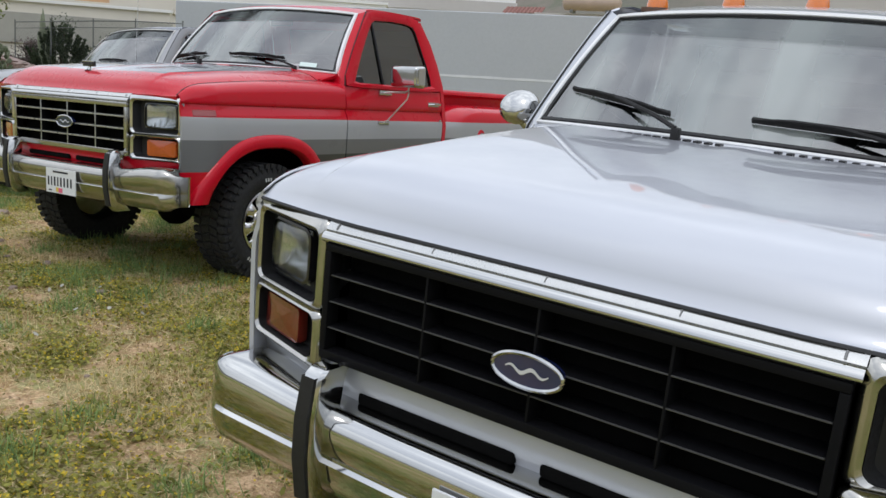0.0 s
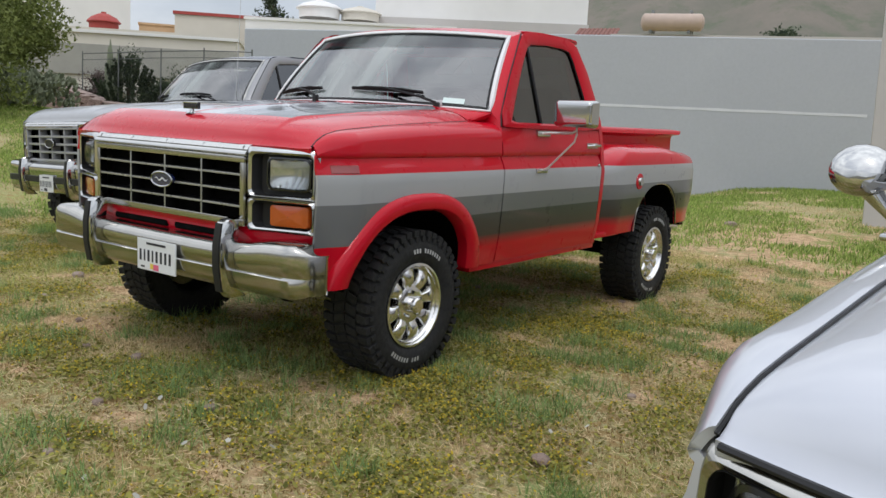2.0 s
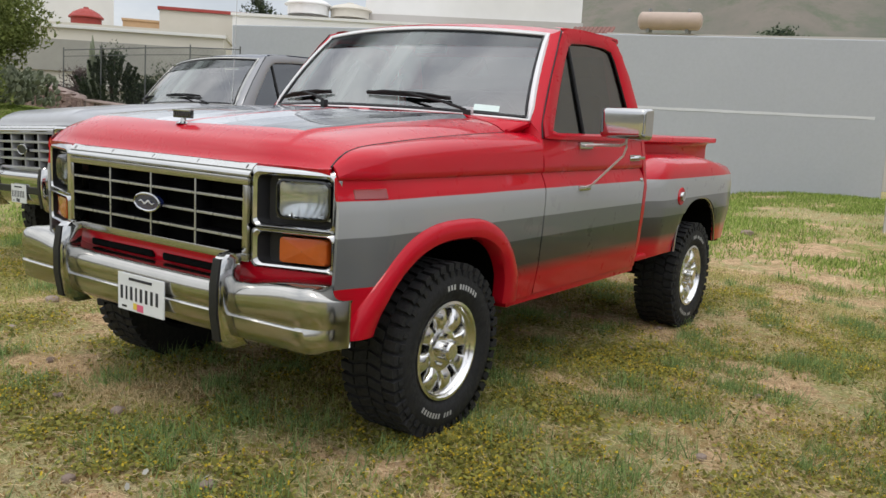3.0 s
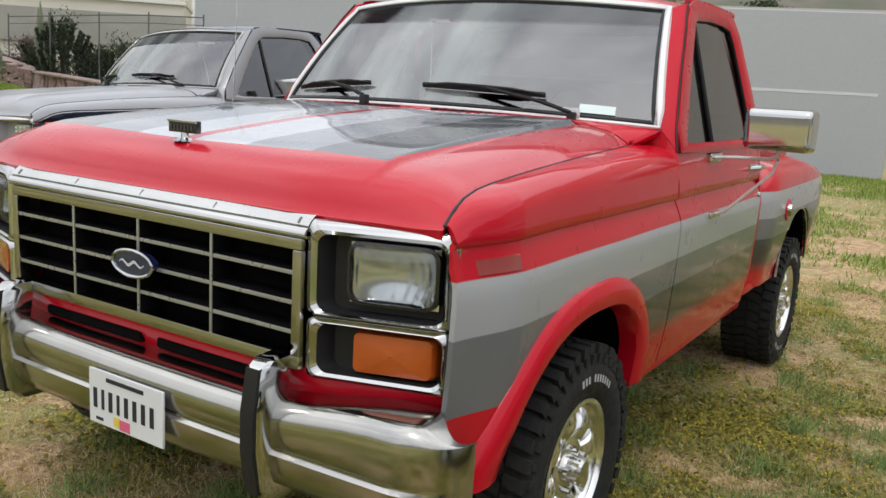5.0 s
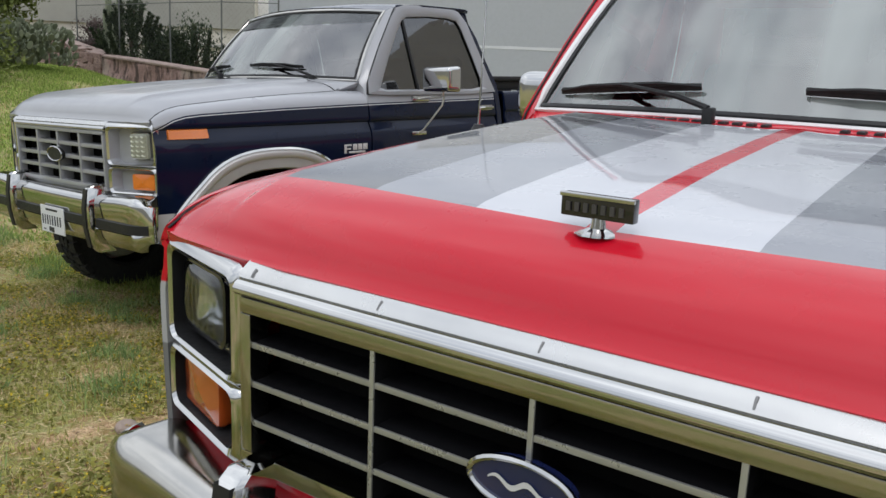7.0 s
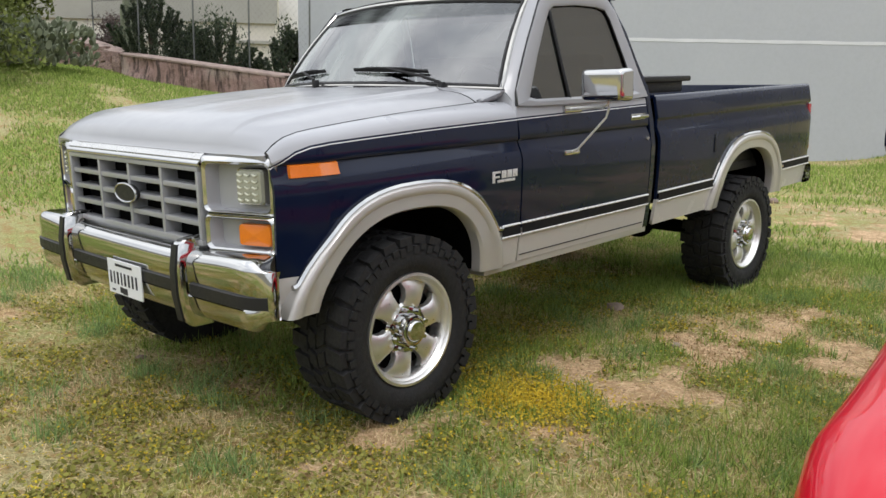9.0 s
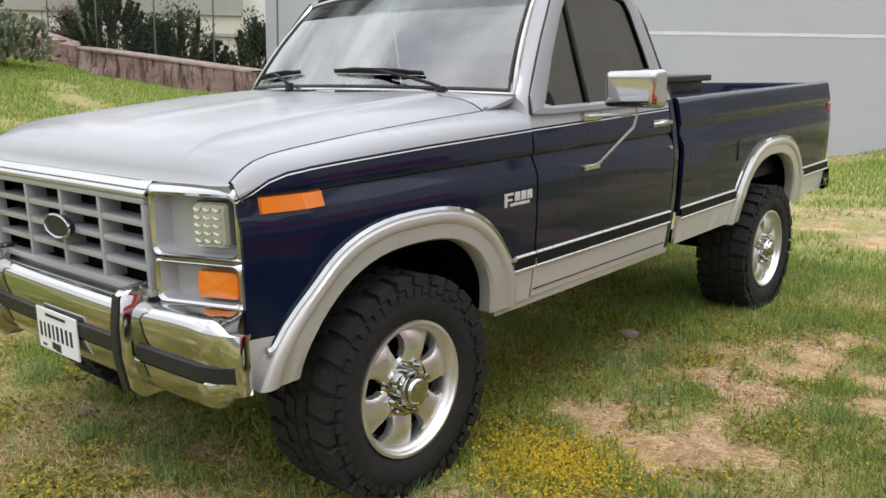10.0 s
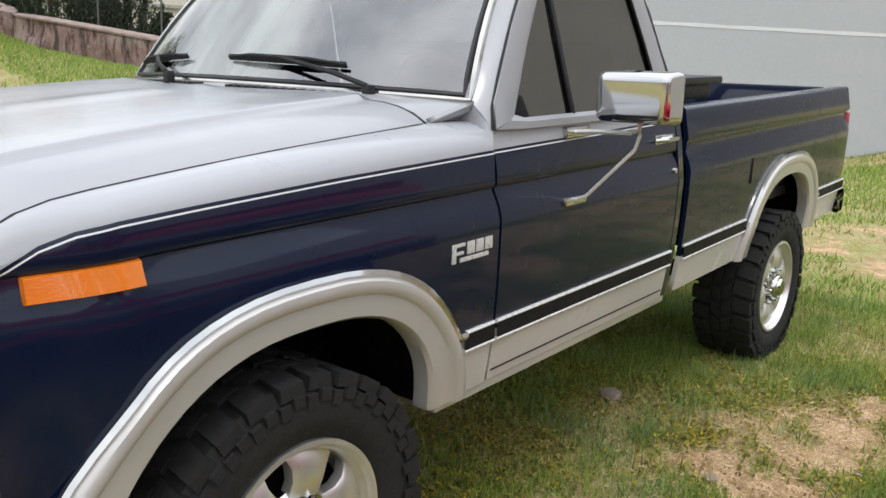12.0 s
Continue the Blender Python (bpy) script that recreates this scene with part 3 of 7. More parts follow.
        for k in range(9):
            q = k / 8
            w = 0.86 + (-0.44 - 0.86) * q
            uu = cab_u(w) if w > 0.34 else flank(w)
            v0 = lerp(w, [-0.44, 0.36, 0.45, 0.60, 0.80, 0.868], [2.748, 2.755, 2.745 - slim, 2.69 - slim, 2.61 - slim, 2.55 - slim])
            rows.append([P(s * (uu - 0.002), v0, w), P(s * (uu - 0.006), v0 + 0.05, w), P(s * (uu - 0.05), v0 + 0.085, w), P(s * (uu - 0.2), 2.83 - max(0, w - 0.4) * 0.25, w)])
        sheet("cab_corner", rows, NAVY_PAINT if kind == "navy" else top_paint, root, s > 0, 0.012)
        rows = [[P(s * (cab_u(0.872) - 0.03 * k + du), v, w - 0.012 * k) for du, w in ((-0.035, 0.903), (0.008, 0.897), (0.009, 0.885), (-0.012, 0.880))] for v, k in ((1.93, 1.0), (1.97, 0.6), (2.05, 0.25), (2.15, 0.0), (2.3, 0.0), (2.5, 0.0), (2.59, 0.2))]
        sheet("drip_rail", rows, top_paint if kind == "silver" else roof_mat, root, s < 0, 0.0)
        box("sill", P(*((0.80, 1.30, -0.475) if s > 0 else (-0.935, 1.30, -0.475))), P(*((0.935, 2.80, -0.432) if s > 0 else (-0.80, 2.80, -0.432))), CHAMPAGNE if kind == "navy" else (RED_PAINT if kind == "red" else SILVER_GREY), root, 0.012)
    rows = []
    for k in range(13):
        q = k / 12
        row = []
        for s in S:
            a = Vector(shield(s, 1))
            e = Vector(P(s * 0.80, 2.635 - 0.02 * s * s, 0.90 - 0.01 * s * s))
            p = a + (e - a) * q
            p.x = s * (0.752 + (0.80 - 0.752) * min(1, q * 3))
            p.z += 0.052 * math.sin(math.pi * min(1, 0.06 + q * 0.94)) ** 0.6 * (1 - 0.75 * s**4)
            row.append(tuple(p))
        rows.append(row)
    sheet("roof", rows, roof_mat, root, False, 0.02)
    rows = [[P(s * lerp(w, [-0.44, 0.3, 0.9], [0.80, 0.80, 0.74]), 2.835 - max(0, w - 0.3) * 0.33, w) for s in (-1, -0.5, 0, 0.5, 1)] for w in (0.90, 0.86, 0.80)]
    sheet("cab_back", rows, roof_mat, root, True, 0.01)
    sheet("cab_back_lower", [[P(s * 0.80, 2.835 - max(0, w - 0.3) * 0.33, w) for s in (-1, -0.5, 0, 0.5, 1)] for w in (0.45, 0.3, 0, -0.4)], roof_mat, root, True, 0.01)
    rw = [P(u, 2.835 - max(0, w - 0.3) * 0.33, w) for u, w in ((-0.72, 0.45), (0.72, 0.45), (0.68, 0.80), (-0.68, 0.80))]
    raw("rear_window", rw, [(0, 1, 2, 3)], TINT, root, "", False)
    # cabin
    bm = bmesh.new()
    add_box(bm, P(-0.80, 1.50, 0.10), P(0.80, 1.86, 0.40), 0.05, 3)
    part("dashboard", bm, CABIN, root)
    bm = bmesh.new()
    add_box(bm, P(-0.70, 2.10, -0.10), P(0.70, 2.62, 0.12), 0.05, 3)
    add_box(bm, P(-0.70, 2.52, 0.10), P(0.70, 2.70, 0.58), 0.06, 3)
    part("bench_seat", bm, CABIN, root)
    tube("steering_wheel", [P(0.38 + 0.19 * math.cos(a), 1.98 - 0.09 * math.sin(a), 0.36 + 0.17 * math.sin(a)) for a in (2 * math.pi * i / 24 for i in range(24))], 0.014, BLACK, root, 6, True)
    box("inside_mirror", P(-0.11, 1.86, 0.755), P(0.11, 1.88, 0.805), BLACK, root, 0.01)
    if kind == "red":
        box("paper_card", P(0.40, 1.40, 0.425), P(0.62, 1.405, 0.456), PLATE, root, 0.001, "white card behind the windshield")

    # wipers, resting on the lower glass
    for pv_, (s0, s1), q0, q1 in (((0.60, 1.378, 0.420), (-0.02, 0.56), 0.150, 0.135), ((-0.22, 1.246, 0.437), (-0.90, -0.34), 0.27 if kind == "silver" else 0.105, 0.13 if kind == "silver" else 0.150)):
        a = Vector(P(*pv_))
        n = Vector((0, -0.72, 0.70))
        blade = [Vector(shield(s0 + (s1 - s0) * k / 8, q0 + (q1 - q0) * k / 8)) for k in range(9)]
        mid = blade[4] + n * 0.032
        arm = tube("wiper", [a + Vector((0, -0.01, 0.02)), a * 0.7 + mid * 0.3 + n * 0.035, mid], [0.008, 0.008, 0.007], RUBBER, root, 6, label="black wiper resting low on the glass")
        for e, h in ((0, 2), (8, 6)):
            tube("wiper_bow", [mid, blade[h] + n * 0.032, blade[e] + n * 0.018], [0.0065, 0.006, 0.004], RUBBER, arm, 6)
        rows = []
        for p in blade:
            rows.append([tuple(p + n * 0.004), tuple(p + n * 0.016 + Vector((0, 0, 0.010))), tuple(p + n * 0.021), tuple(p + n * 0.016 - Vector((0, 0, 0.010))), tuple(p + n * 0.004)])
        sheet("wiper_blade", rows, RUBBER, arm)
        box("wiper_pivot", tuple(a + Vector((-0.014, -0.016, -0.03))), tuple(a + Vector((0.014, 0.016, 0.022))), BLACK, arm, 0.006)

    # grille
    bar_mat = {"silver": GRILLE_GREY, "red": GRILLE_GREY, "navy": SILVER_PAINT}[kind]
    # added near-black panel, stands for the shaded depth behind the bars
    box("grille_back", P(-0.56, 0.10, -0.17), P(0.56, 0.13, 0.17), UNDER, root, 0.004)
    hp = [(0.045, 0.148), (0.022, 0.147), (0.016, 0.153), (0.016, 0.160), (0.021, 0.168), (0.030, 0.1735), (0.040, 0.1735)]
    grille = sheet("grille_header", [[P(u, v + 0.25 * front_v(u), w) for v, w in hp] for u in (-0.587, -0.4, -0.2, 0, 0.2, 0.4, 0.587)], CHROME, root, True, 0.006, "bright header strip over the grille")
    sheet("seal_strip", [[P(u, v + 0.25 * front_v(u), w) for v, w in ((0.036, 0.171), (0.029, 0.1765), (0.036, 0.186), (0.050, 0.197), (0.062, 0.203))] for u in (-0.587, -0.3, 0, 0.3, 0.587)], STRIP, root, True, 0.0, "pale satin strip under the hood lip")
    if kind == "silver":
        tube("hood_lip_seal", [P(u, 0.046 + 0.60 * front_v(u), 0.1945) for u in [x / 20 * 0.885 for x in range(-20, 21)]], 0.0055, BLACK, root, 6)
    bt = {"silver": 0.007, "red": 0.011, "navy": 0.021}[kind]
    depth = 0.085
    gl, gh = (-0.130 if kind == "silver" else -0.158), 0.142
    rim = 0.024 if kind == "red" else 0.015
    frame_bm = bmesh.new()
    for lo, hi in (((-0.575, 0.022, gh - rim), (0.575, 0.06, gh + 0.004)), ((-0.575, 0.022, gl - 0.008), (0.575, 0.07, gl + rim)), ((-0.575, 0.022, gl + rim), (rim - 0.572, 0.065, gh - rim)), ((0.572 - rim, 0.022, gl + rim), (0.575, 0.065, gh - rim))):
        add_box(frame_bm, P(*lo), P(*hi), 0.004, 2)
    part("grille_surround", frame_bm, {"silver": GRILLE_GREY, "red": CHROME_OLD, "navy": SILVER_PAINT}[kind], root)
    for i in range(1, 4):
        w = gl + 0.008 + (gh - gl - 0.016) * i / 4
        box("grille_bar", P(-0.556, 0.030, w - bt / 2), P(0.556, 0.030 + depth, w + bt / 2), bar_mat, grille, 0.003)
        if kind != "navy":
            e = 0.0016 if kind == "silver" else 0.0048
            box("grille_bar_edge", P(-0.556, 0.0265, w - e), P(0.556, 0.0325, w + e), SATIN_DIM if kind == "silver" else SATIN, grille, 0.001)
    for i in range(1, 4):
        u = -0.556 + 1.112 * i / 4
        box("grille_post", P(u - bt / 2, 0.026, gl + 0.010), P(u + bt / 2, 0.030 + depth - 0.006, gh - 0.012), bar_mat, grille, 0.003)
        if kind == "red":
            box("grille_post_edge", P(u - 0.0042, 0.0235, gl + 0.010), P(u + 0.0042, 0.030, gh - 0.012), SATIN, grille, 0.001)
    for i in range(-2, 3) if kind != "navy" else ():
        tube("header_clip", [P(i * 0.277, 0.033, 0.180), P(i * 0.277, 0.038, 0.187), P(i * 0.277, 0.044, 0.192)], 0.0024, SATIN_GREY, grille, 6)
    rows = [[P(u, 0.085 + front_v(u) * 0.8, 0.165), P(u, 0.085 + front_v(u) * 0.8, 0.215)] for u in [x / 10 * 0.88 for x in range(-10, 11)]]
    sheet("hood_gap", rows, BLACK, root, False)
    # oval emblem: plain dark oval with a bright rim and an unlettered flourish
    es = 1.15 if kind == "navy" else 1.0
    ov = [(0.078 * es * math.cos(a), 0.033 * es * math.sin(a)) for a in (2 * math.pi * i / 32 for i in range(32))]
    bm = bmesh.new()
    top = [bm.verts.new(P(u, 0.006, w)) for u, w in ov]
    bot = [bm.verts.new(P(u * 0.98, 0.03, w * 0.98)) for u, w in ov]
    bm.faces.new(top)
    for i in range(32):
        bm.faces.new((top[i], bot[i], bot[(i + 1) % 32], top[(i + 1) % 32]))
    bmesh.ops.recalc_face_normals(bm, faces=bm.faces[:])
    emblem = part("oval_emblem", bm, BLUE if kind != "navy" else BLACK, root, "dark oval emblem with a bright rim")
    tube("emblem_rim", [P(u * 1.04, 0.006, w * 1.06) for u, w in ov], 0.005, CHROME, emblem, 6, True)
    if kind != "navy":
        rows = [[P(-0.05 + 0.1 * k / 16, 0.0035, 0.006 * math.sin(k * 0.8) + d * (0.0015 + 0.003 * math.sin(math.pi * k / 16))) for d in (-1, 1)] for k in range(17)]
        sheet("flourish", rows, SCRIPT, emblem, False)

    # lamp bezels
    def bez(u, w, depth=0.0, s=1):
        return P(s * u, 0.016 + front_v(u) + depth, w)

    def round_rect(u0, u1, w0, w1, r, n=6):
        pts = []
        for cu, cw, a0 in ((u1 - r, w1 - r, 0), (u0 + r, w1 - r, 90), (u0 + r, w0 + r, 180), (u1 - r, w0 + r, 270)):
            pts += [(cu + r * math.cos(radians(a0 + 90 * i / n)), cw + r * math.sin(radians(a0 + 90 * i / n))) for i in range(n + 1)]
        return pts
    for s in (1, -1):
        bezel = None
        for (o0, o1, h0, h1, p0, p1, q0, q1) in ((0.582, 0.922, 0.612, 0.898, -0.030, 0.194, -0.016, 0.162), (0.582, 0.922, 0.616, 0.898, -0.182, -0.030, -0.160, -0.046)):
            op = round_rect(o0, o1, p0, p1, 0.020)
            ip = round_rect(h0, h1, q0, q1, 0.026)
            mid = [(a[0] * 0.35 + b[0] * 0.65, a[1] * 0.35 + b[1] * 0.65) for a, b in zip(op, ip)]
            rows = [[bez(0.75 + (u - 0.75) * 0.88, w * 0.93, 0.060, s) for u, w in op], [bez(u, w, 0.016, s) for u, w in op], [bez(a[0] * 0.8 + b[0] * 0.2, a[1] * 0.8 + b[1] * 0.2, 0.004, s) for a, b in zip(op, ip)], [bez(u, w, -0.004, s) for u, w in mid], [bez(u, w, 0.006, s) for u, w in ip]]
            for row in rows:
                row.append(row[0])
            b = sheet("lamp_bezel", rows, CHROME if kind != "silver" else CHROME_OLD, bezel or root, s > 0, 0.0, "bright lamp surround" if bezel is None else "", angle=50)
            inn = [(u + (0.01 if u < (h0 + h1) / 2 else -0.004), w) for u, w in ip]
            rows = [[bez(u, w, 0.004, s) for u, w in ip], [bez(u, w, 0.055, s) for u, w in inn], [bez((u - 0.77) * 0.05 + 0.77, (w - (q0 + q1) / 2) * 0.05 + (q0 + q1) / 2, 0.06, s) for u, w in inn]]
            for row in rows:
                row.append(row[0])
            bezel = bezel or b
            sheet("lamp_recess", rows, SILVER_PAINT if kind == "navy" else BLACK, bezel, s > 0, angle=50)
        # headlamp
        def lamp(name, u0, u1, w0, w1, mat, bulge, label, back=0.05, out=0.012):
            rows = []
            for k, (sc, dv) in enumerate(((1.0, back), (1.0, out), (0.94, out - 0.010), (0.6, out - 0.010 - bulge), (0.02, out - 0.012 - bulge))):
                rr = round_rect(u0, u1, w0, w1, 0.014)
                cu, cw = (u0 + u1) / 2, (w0 + w1) / 2
                row = [bez(cu + (u - cu) * sc, cw + (w - cw) * sc, dv, s) for u, w in rr]
                rows.append(row + [row[0]])
            return sheet(name, rows, mat, bezel, s > 0, 0.0, label)
        def pane(name, u0, u1, w0, w1, mat, shape, label="", nu=37, nw=15):
            rows = []
            for i in range(nu):
                x = -1 + 2 * i / (nu - 1)
                rows.append([bez((u0 + u1) / 2 + x * (u1 - u0) / 2, (w0 + w1) / 2 + y * (w1 - w0) / 2, shape(x, y), s) for y in (-1 + 2 * j / (nw - 1) for j in range(nw))])
            return sheet(name, rows, mat, bezel, s > 0, 0.0, label, angle=180)
        if kind == "navy":
            lamp("headlight", 0.746, 0.856, 0.012, 0.142, LED_GLASS, 0.003, "square multi-element led headlight", 0.05, 0.026)
            for i in range(3):
                for j in range(5):
                    u, w = 0.756 + i * 0.032, 0.020 + j * 0.0235
                    for k in (0, 1):
                        a, b = (u, u + 0.012) if k == 0 else (u + 0.012, u + 0.024)
                        rows = [[bez(x, w + h + 0.006 * abs(x - u - 0.012) / 0.012, d, s) for h, d in ((0.0, 0.016), (0.003, 0.009), (0.007, 0.009), (0.010, 0.016))] for x in (a, b)]
                        sheet("led_rib", rows, LED_CELL, bezel, s > 0)
            lamp("headlight_rim", 0.739, 0.863, 0.005, 0.149, CHROME_OLD, -0.012, "", 0.05, 0.036)
        else:
            lamp("headlight_rim", 0.670, 0.876, 0.006, 0.152, BLACK_GLOSS, -0.012, "", 0.075, 0.074)
            rr_ = round_rect(0.670, 0.876, 0.006, 0.152, 0.032)
            ri_ = round_rect(0.677, 0.869, 0.013, 0.145, 0.028)
            rows = [[bez(*p, 0.06, s) for p in rr_ + rr_[:1]], [bez(*p, 0.026, s) for p in rr_ + rr_[:1]], [bez(*p, 0.024, s) for p in ri_ + ri_[:1]], [bez(*p, 0.036, s) for p in ri_ + ri_[:1]]]
            sheet("headlight_ring", rows, BLACK_GLOSS, bezel, s > 0)
            pane("headlight", 0.673, 0.873, 0.009, 0.149, LAMP_COVER, lambda x, y: 0.030 - 0.022 * (1 - x**4) * (1 - y**4) + 0.0016 * math.cos(x * 28) * smooth(-0.9, 0.3, 0.2 - abs(y + 0.25)), "sealed rectangular glass headlight", 61, 17)
            pane("lamp_bowl", 0.673, 0.873, 0.009, 0.149, LAMP_BOWL, lambda x, y: 0.032 + 0.026 * math.exp(-1.2 * (x * x + y * y)), "silvered lamp bowl")
        tu0, tu1, tw0, tw1 = (0.738, 0.880, -0.150, -0.064) if kind == "navy" else (0.690, 0.876, -0.154, -0.056)
        lamp("turn_signal", tu0, tu1, tw0, tw1, {"navy": AMBER, "red": AMBER_MID, "silver": AMBER_DARK}[kind], 0.003, "amber turn signal", 0.05, 0.03)

    # valance under the grille
    val_mat = {"silver": SILVER_GREY, "red": RED_PAINT, "navy": SILVER_PAINT}[kind]
    rows = []
    for u in [x / 12 * 0.93 for x in range(-12, 13)]:
        f = front_v(u)
        rows.append([P(u, (0.075 if abs(u) > 0.58 else 0.052) + f, -0.165 if abs(u) > 0.58 else gl - 0.004), P(u, 0.050 + f, -0.182), P(u, 0.058 + f, -0.205), P(u, 0.075 + f, -0.245), P(u, 0.105 + f, -0.285), P(u, 0.17 + f, -0.32)])
    valance = sheet("valance", rows, val_mat, root, False, 0.0)
    for u0, u1 in ((-0.47, -0.03), (0.03, 0.47)):
        bm = bmesh.new()
        add_box(bm, P(u0, 0.053, -0.238), P(u1, 0.09, -0.204), 0.014, 3)
        part("valance_slot", bm, UNDER, valance)

    # front bumper
    wrap = 0.085 if kind == "navy" else 0.14

    def bump_v(u):
        a = abs(u)
        return -0.048 + 0.028 * a * a + (wrap * (1 - math.sqrt(max(0.0, 1 - ((a - 0.87) / 0.146) ** 2))) if a > 0.87 else 0.0)
    bt_, dip = {"silver": (-0.218, 0.016), "red": (-0.204, 0.040), "navy": (-0.166, 0.016)}[kind]
    prof = [(0.16, bt_ - 0.004), (0.06, bt_), (0.026, bt_ - 0.006), (0.008, bt_ - 0.022), (0.0, bt_ - 0.045), (0.0, -0.336), (0.006, -0.342), (0.006, -0.350), (-0.004, -0.358), (0.002, -0.400), (0.016, -0.436), (0.05, -0.452), (0.09, -0.452)]
    half_ = [0.0, 0.3, 0.5, 0.65, 0.75, 0.82, 0.87] + [0.87 + 0.145 * math.sin(radians(90 * i / 14)) for i in range(1, 15)]
    stations = [-x for x in reversed(half_[1:])] + half_
    end_w = 0.972 if kind == "silver" else 1.0
    def bump_w(u, w):
        if w > bt_ - 0.05:
            w -= dip * (1 - smooth(0.45, 0.85, abs(u)))
        k = smooth(0.90, 1.01, abs(u))
        return w + (max(-0.392 if kind == "navy" else -0.418, min(bt_ - 0.044, w)) - w) * k
    rows = [[P(u * end_w, bump_v(u) + dv * (1 - 0.9 * smooth(0.88, 1.02, abs(u))), bump_w(u, w)) for dv, w in prof] for u in stations]
    ends = [[(x * 0.985, wrap - 0.010, H - 0.34 + (z - H + 0.34) * 0.8) for x, _, z in r] for r in (rows[0], rows[-1])]
    rows = [ends[0]] + rows + [ends[1]]
    bumper = sheet("front_bumper", rows, CHROME_OLD if kind == "red" else CHROME, root, False, 0.0, "polished chrome front bumper", angle=50)
    if kind == "navy":
        for u0, u1 in ((-1.0, -0.57), (-0.47, 0.0), (0.0, 0.47), (0.57, 1.0)):
            us = [u0 + (u1 - u0) * i / 8 for i in range(9)]
            sheet("rubber_strip", [[P(u, bump_v(u) + dv, w) for dv, w in ((0.004, -0.300), (-0.008, -0.304), (-0.008, -0.350), (0.004, -0.356))] for u in us], BLACK, bumper, False)
    for s in (1, -1):
        u0 = 0.518 * s
        rows = []
        for w, d, hw in ((-0.130, 0.035, 0.020), (-0.136, 0.0, 0.028), (-0.155, -0.022, 0.030), (-0.25, -0.036, 0.031), (-0.35, -0.036, 0.031), (-0.45, -0.020, 0.030), (-0.492, 0.02, 0.026)):
            v = bump_v(u0) + d
            rows.append([P(u0 - hw, max(v + 0.09, bump_v(u0) + 0.05), w), P(u0 - hw, v + 0.012, w), P(u0 - hw + 0.008, v, w), P(u0 + hw - 0.008, v, w), P(u0 + hw, v + 0.012, w), P(u0 + hw, max(v + 0.09, bump_v(u0) + 0.05), w)])
        sheet("bumper_guard", rows, CHROME, bumper, True, 0.0, "upright chrome bumper guard with black rubber face")
        rows = []
        for w, d in ((-0.150, -0.026), (-0.25, -0.043), (-0.35, -0.043), (-0.46, -0.024)):
            v = bump_v(u0) + d
            rows.append([P(u0 - 0.020, v + 0.012, w), P(u0 - 0.020, v - 0.002, w), P(u0 + 0.020, v - 0.002, w), P(u0 + 0.020, v + 0.012, w)])
        sheet("guard_rubber", rows, BLACK, bumper, True)
    # licence plate with unlettered bars
    pu = {"red": 0.055, "navy": 0.06, "silver": 0.0}[kind]
    pv = bump_v(0) - 0.012
    bm = bmesh.new()
    add_box(bm, P(pu - 0.15, pv - 0.004, -0.440), P(pu + 0.15, pv + 0.003, -0.288), 0.0015)
    plate = part("licence_plate", bm, PLATE, bumper, "white licence plate with dark bars")
    rng = random.Random(5)
    u = pu - 0.13
    while u < pu + 0.12:
        wdt = rng.choice([0.026, 0.030, 0.034])
        box("plate_bar", P(u, pv - 0.0055, -0.395), P(u + wdt - 0.019, pv - 0.003, -0.340), INK, plate, 0.0)
        u += wdt
    for lo, hi, mat in (((-0.075, -0.314), (0.075, -0.303), INK), ((-0.02, -0.434), (0.02, -0.406), PINK if kind == "red" else INK), ((-0.045, -0.430), (-0.022, -0.404), YELLOW_INK if kind == "red" else INK), ((-0.12, -0.428), (-0.09, -0.420), INK)):
        box("plate_bar", P(pu + lo[0], pv - 0.0055, lo[1]), P(pu + hi[0], pv - 0.003, hi[1]), mat, plate, 0.0)

    # wheel arch trims and liners
    flare_mat = {"silver": SILVER_GREY, "red": RED_PAINT, "navy": CHAMPAGNE}[kind]
    wide = {"silver": 0.03, "red": 0.075, "navy": 0.105}[kind]
    for ar, rear in ((fa, False), (ra, True)):
        for s in (1, -1):
            if rear and kind == "red":
                continue
            def lip(v, w):
                d = smooth(0.10, 0.44, -w)
                return flank(max(w, -0.44), v) * (1 - d) + flank(max(w, -0.44)) * d
            cols = [(-0.012, -0.05), (-0.012, 0.008), (-0.002, 0.022), (wide * 0.35, 0.027), (wide * 0.65, 0.022), (wide * 0.9, 0.011), (wide, -0.004), (wide, -0.06)]
            if kind == "navy":
                cols = [(-0.012, -0.05), (-0.012, 0.002), (-0.004, 0.013), (0.020, 0.015), (0.048, 0.016), (0.056, 0.025), (0.070, 0.029), (0.084, 0.026), (0.094, 0.012), (0.094, -0.06)]
            opts = dict(lean=0.0 if rear else 0.06, tuck=0.5)
            lines = [arch_line(ar, g, -0.42 if not rear else -0.44, -0.44, **opts) for g, _ in cols]
            rows = [[P(s * (lip(*lines[j][i]) + cols[j][1]), *lines[j][i]) for j in range(len(cols))] for i in range(len(lines[0]))]
            fl = sheet("arch_flare", rows, flare_mat, root, s > 0, 0.0, "wheel arch flare")
            if kind == "navy":
                line = arch_line(ar, 0.098, -0.27 if rear else -0.30, -0.245, **opts)
                line = [p for i, p in enumerate(line) if i == 0 or abs(p[0] - line[i - 1][0]) + abs(p[1] - line[i - 1][1]) > 0.004]
                tube("arch_bead", [P(s * (lip(*p) + 0.006), *p) for p in line], 0.0125, CHROME, fl, 6)
            # liners in the shade colour, so the wheel openings read dark
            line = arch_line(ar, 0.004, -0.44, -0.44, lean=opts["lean"])
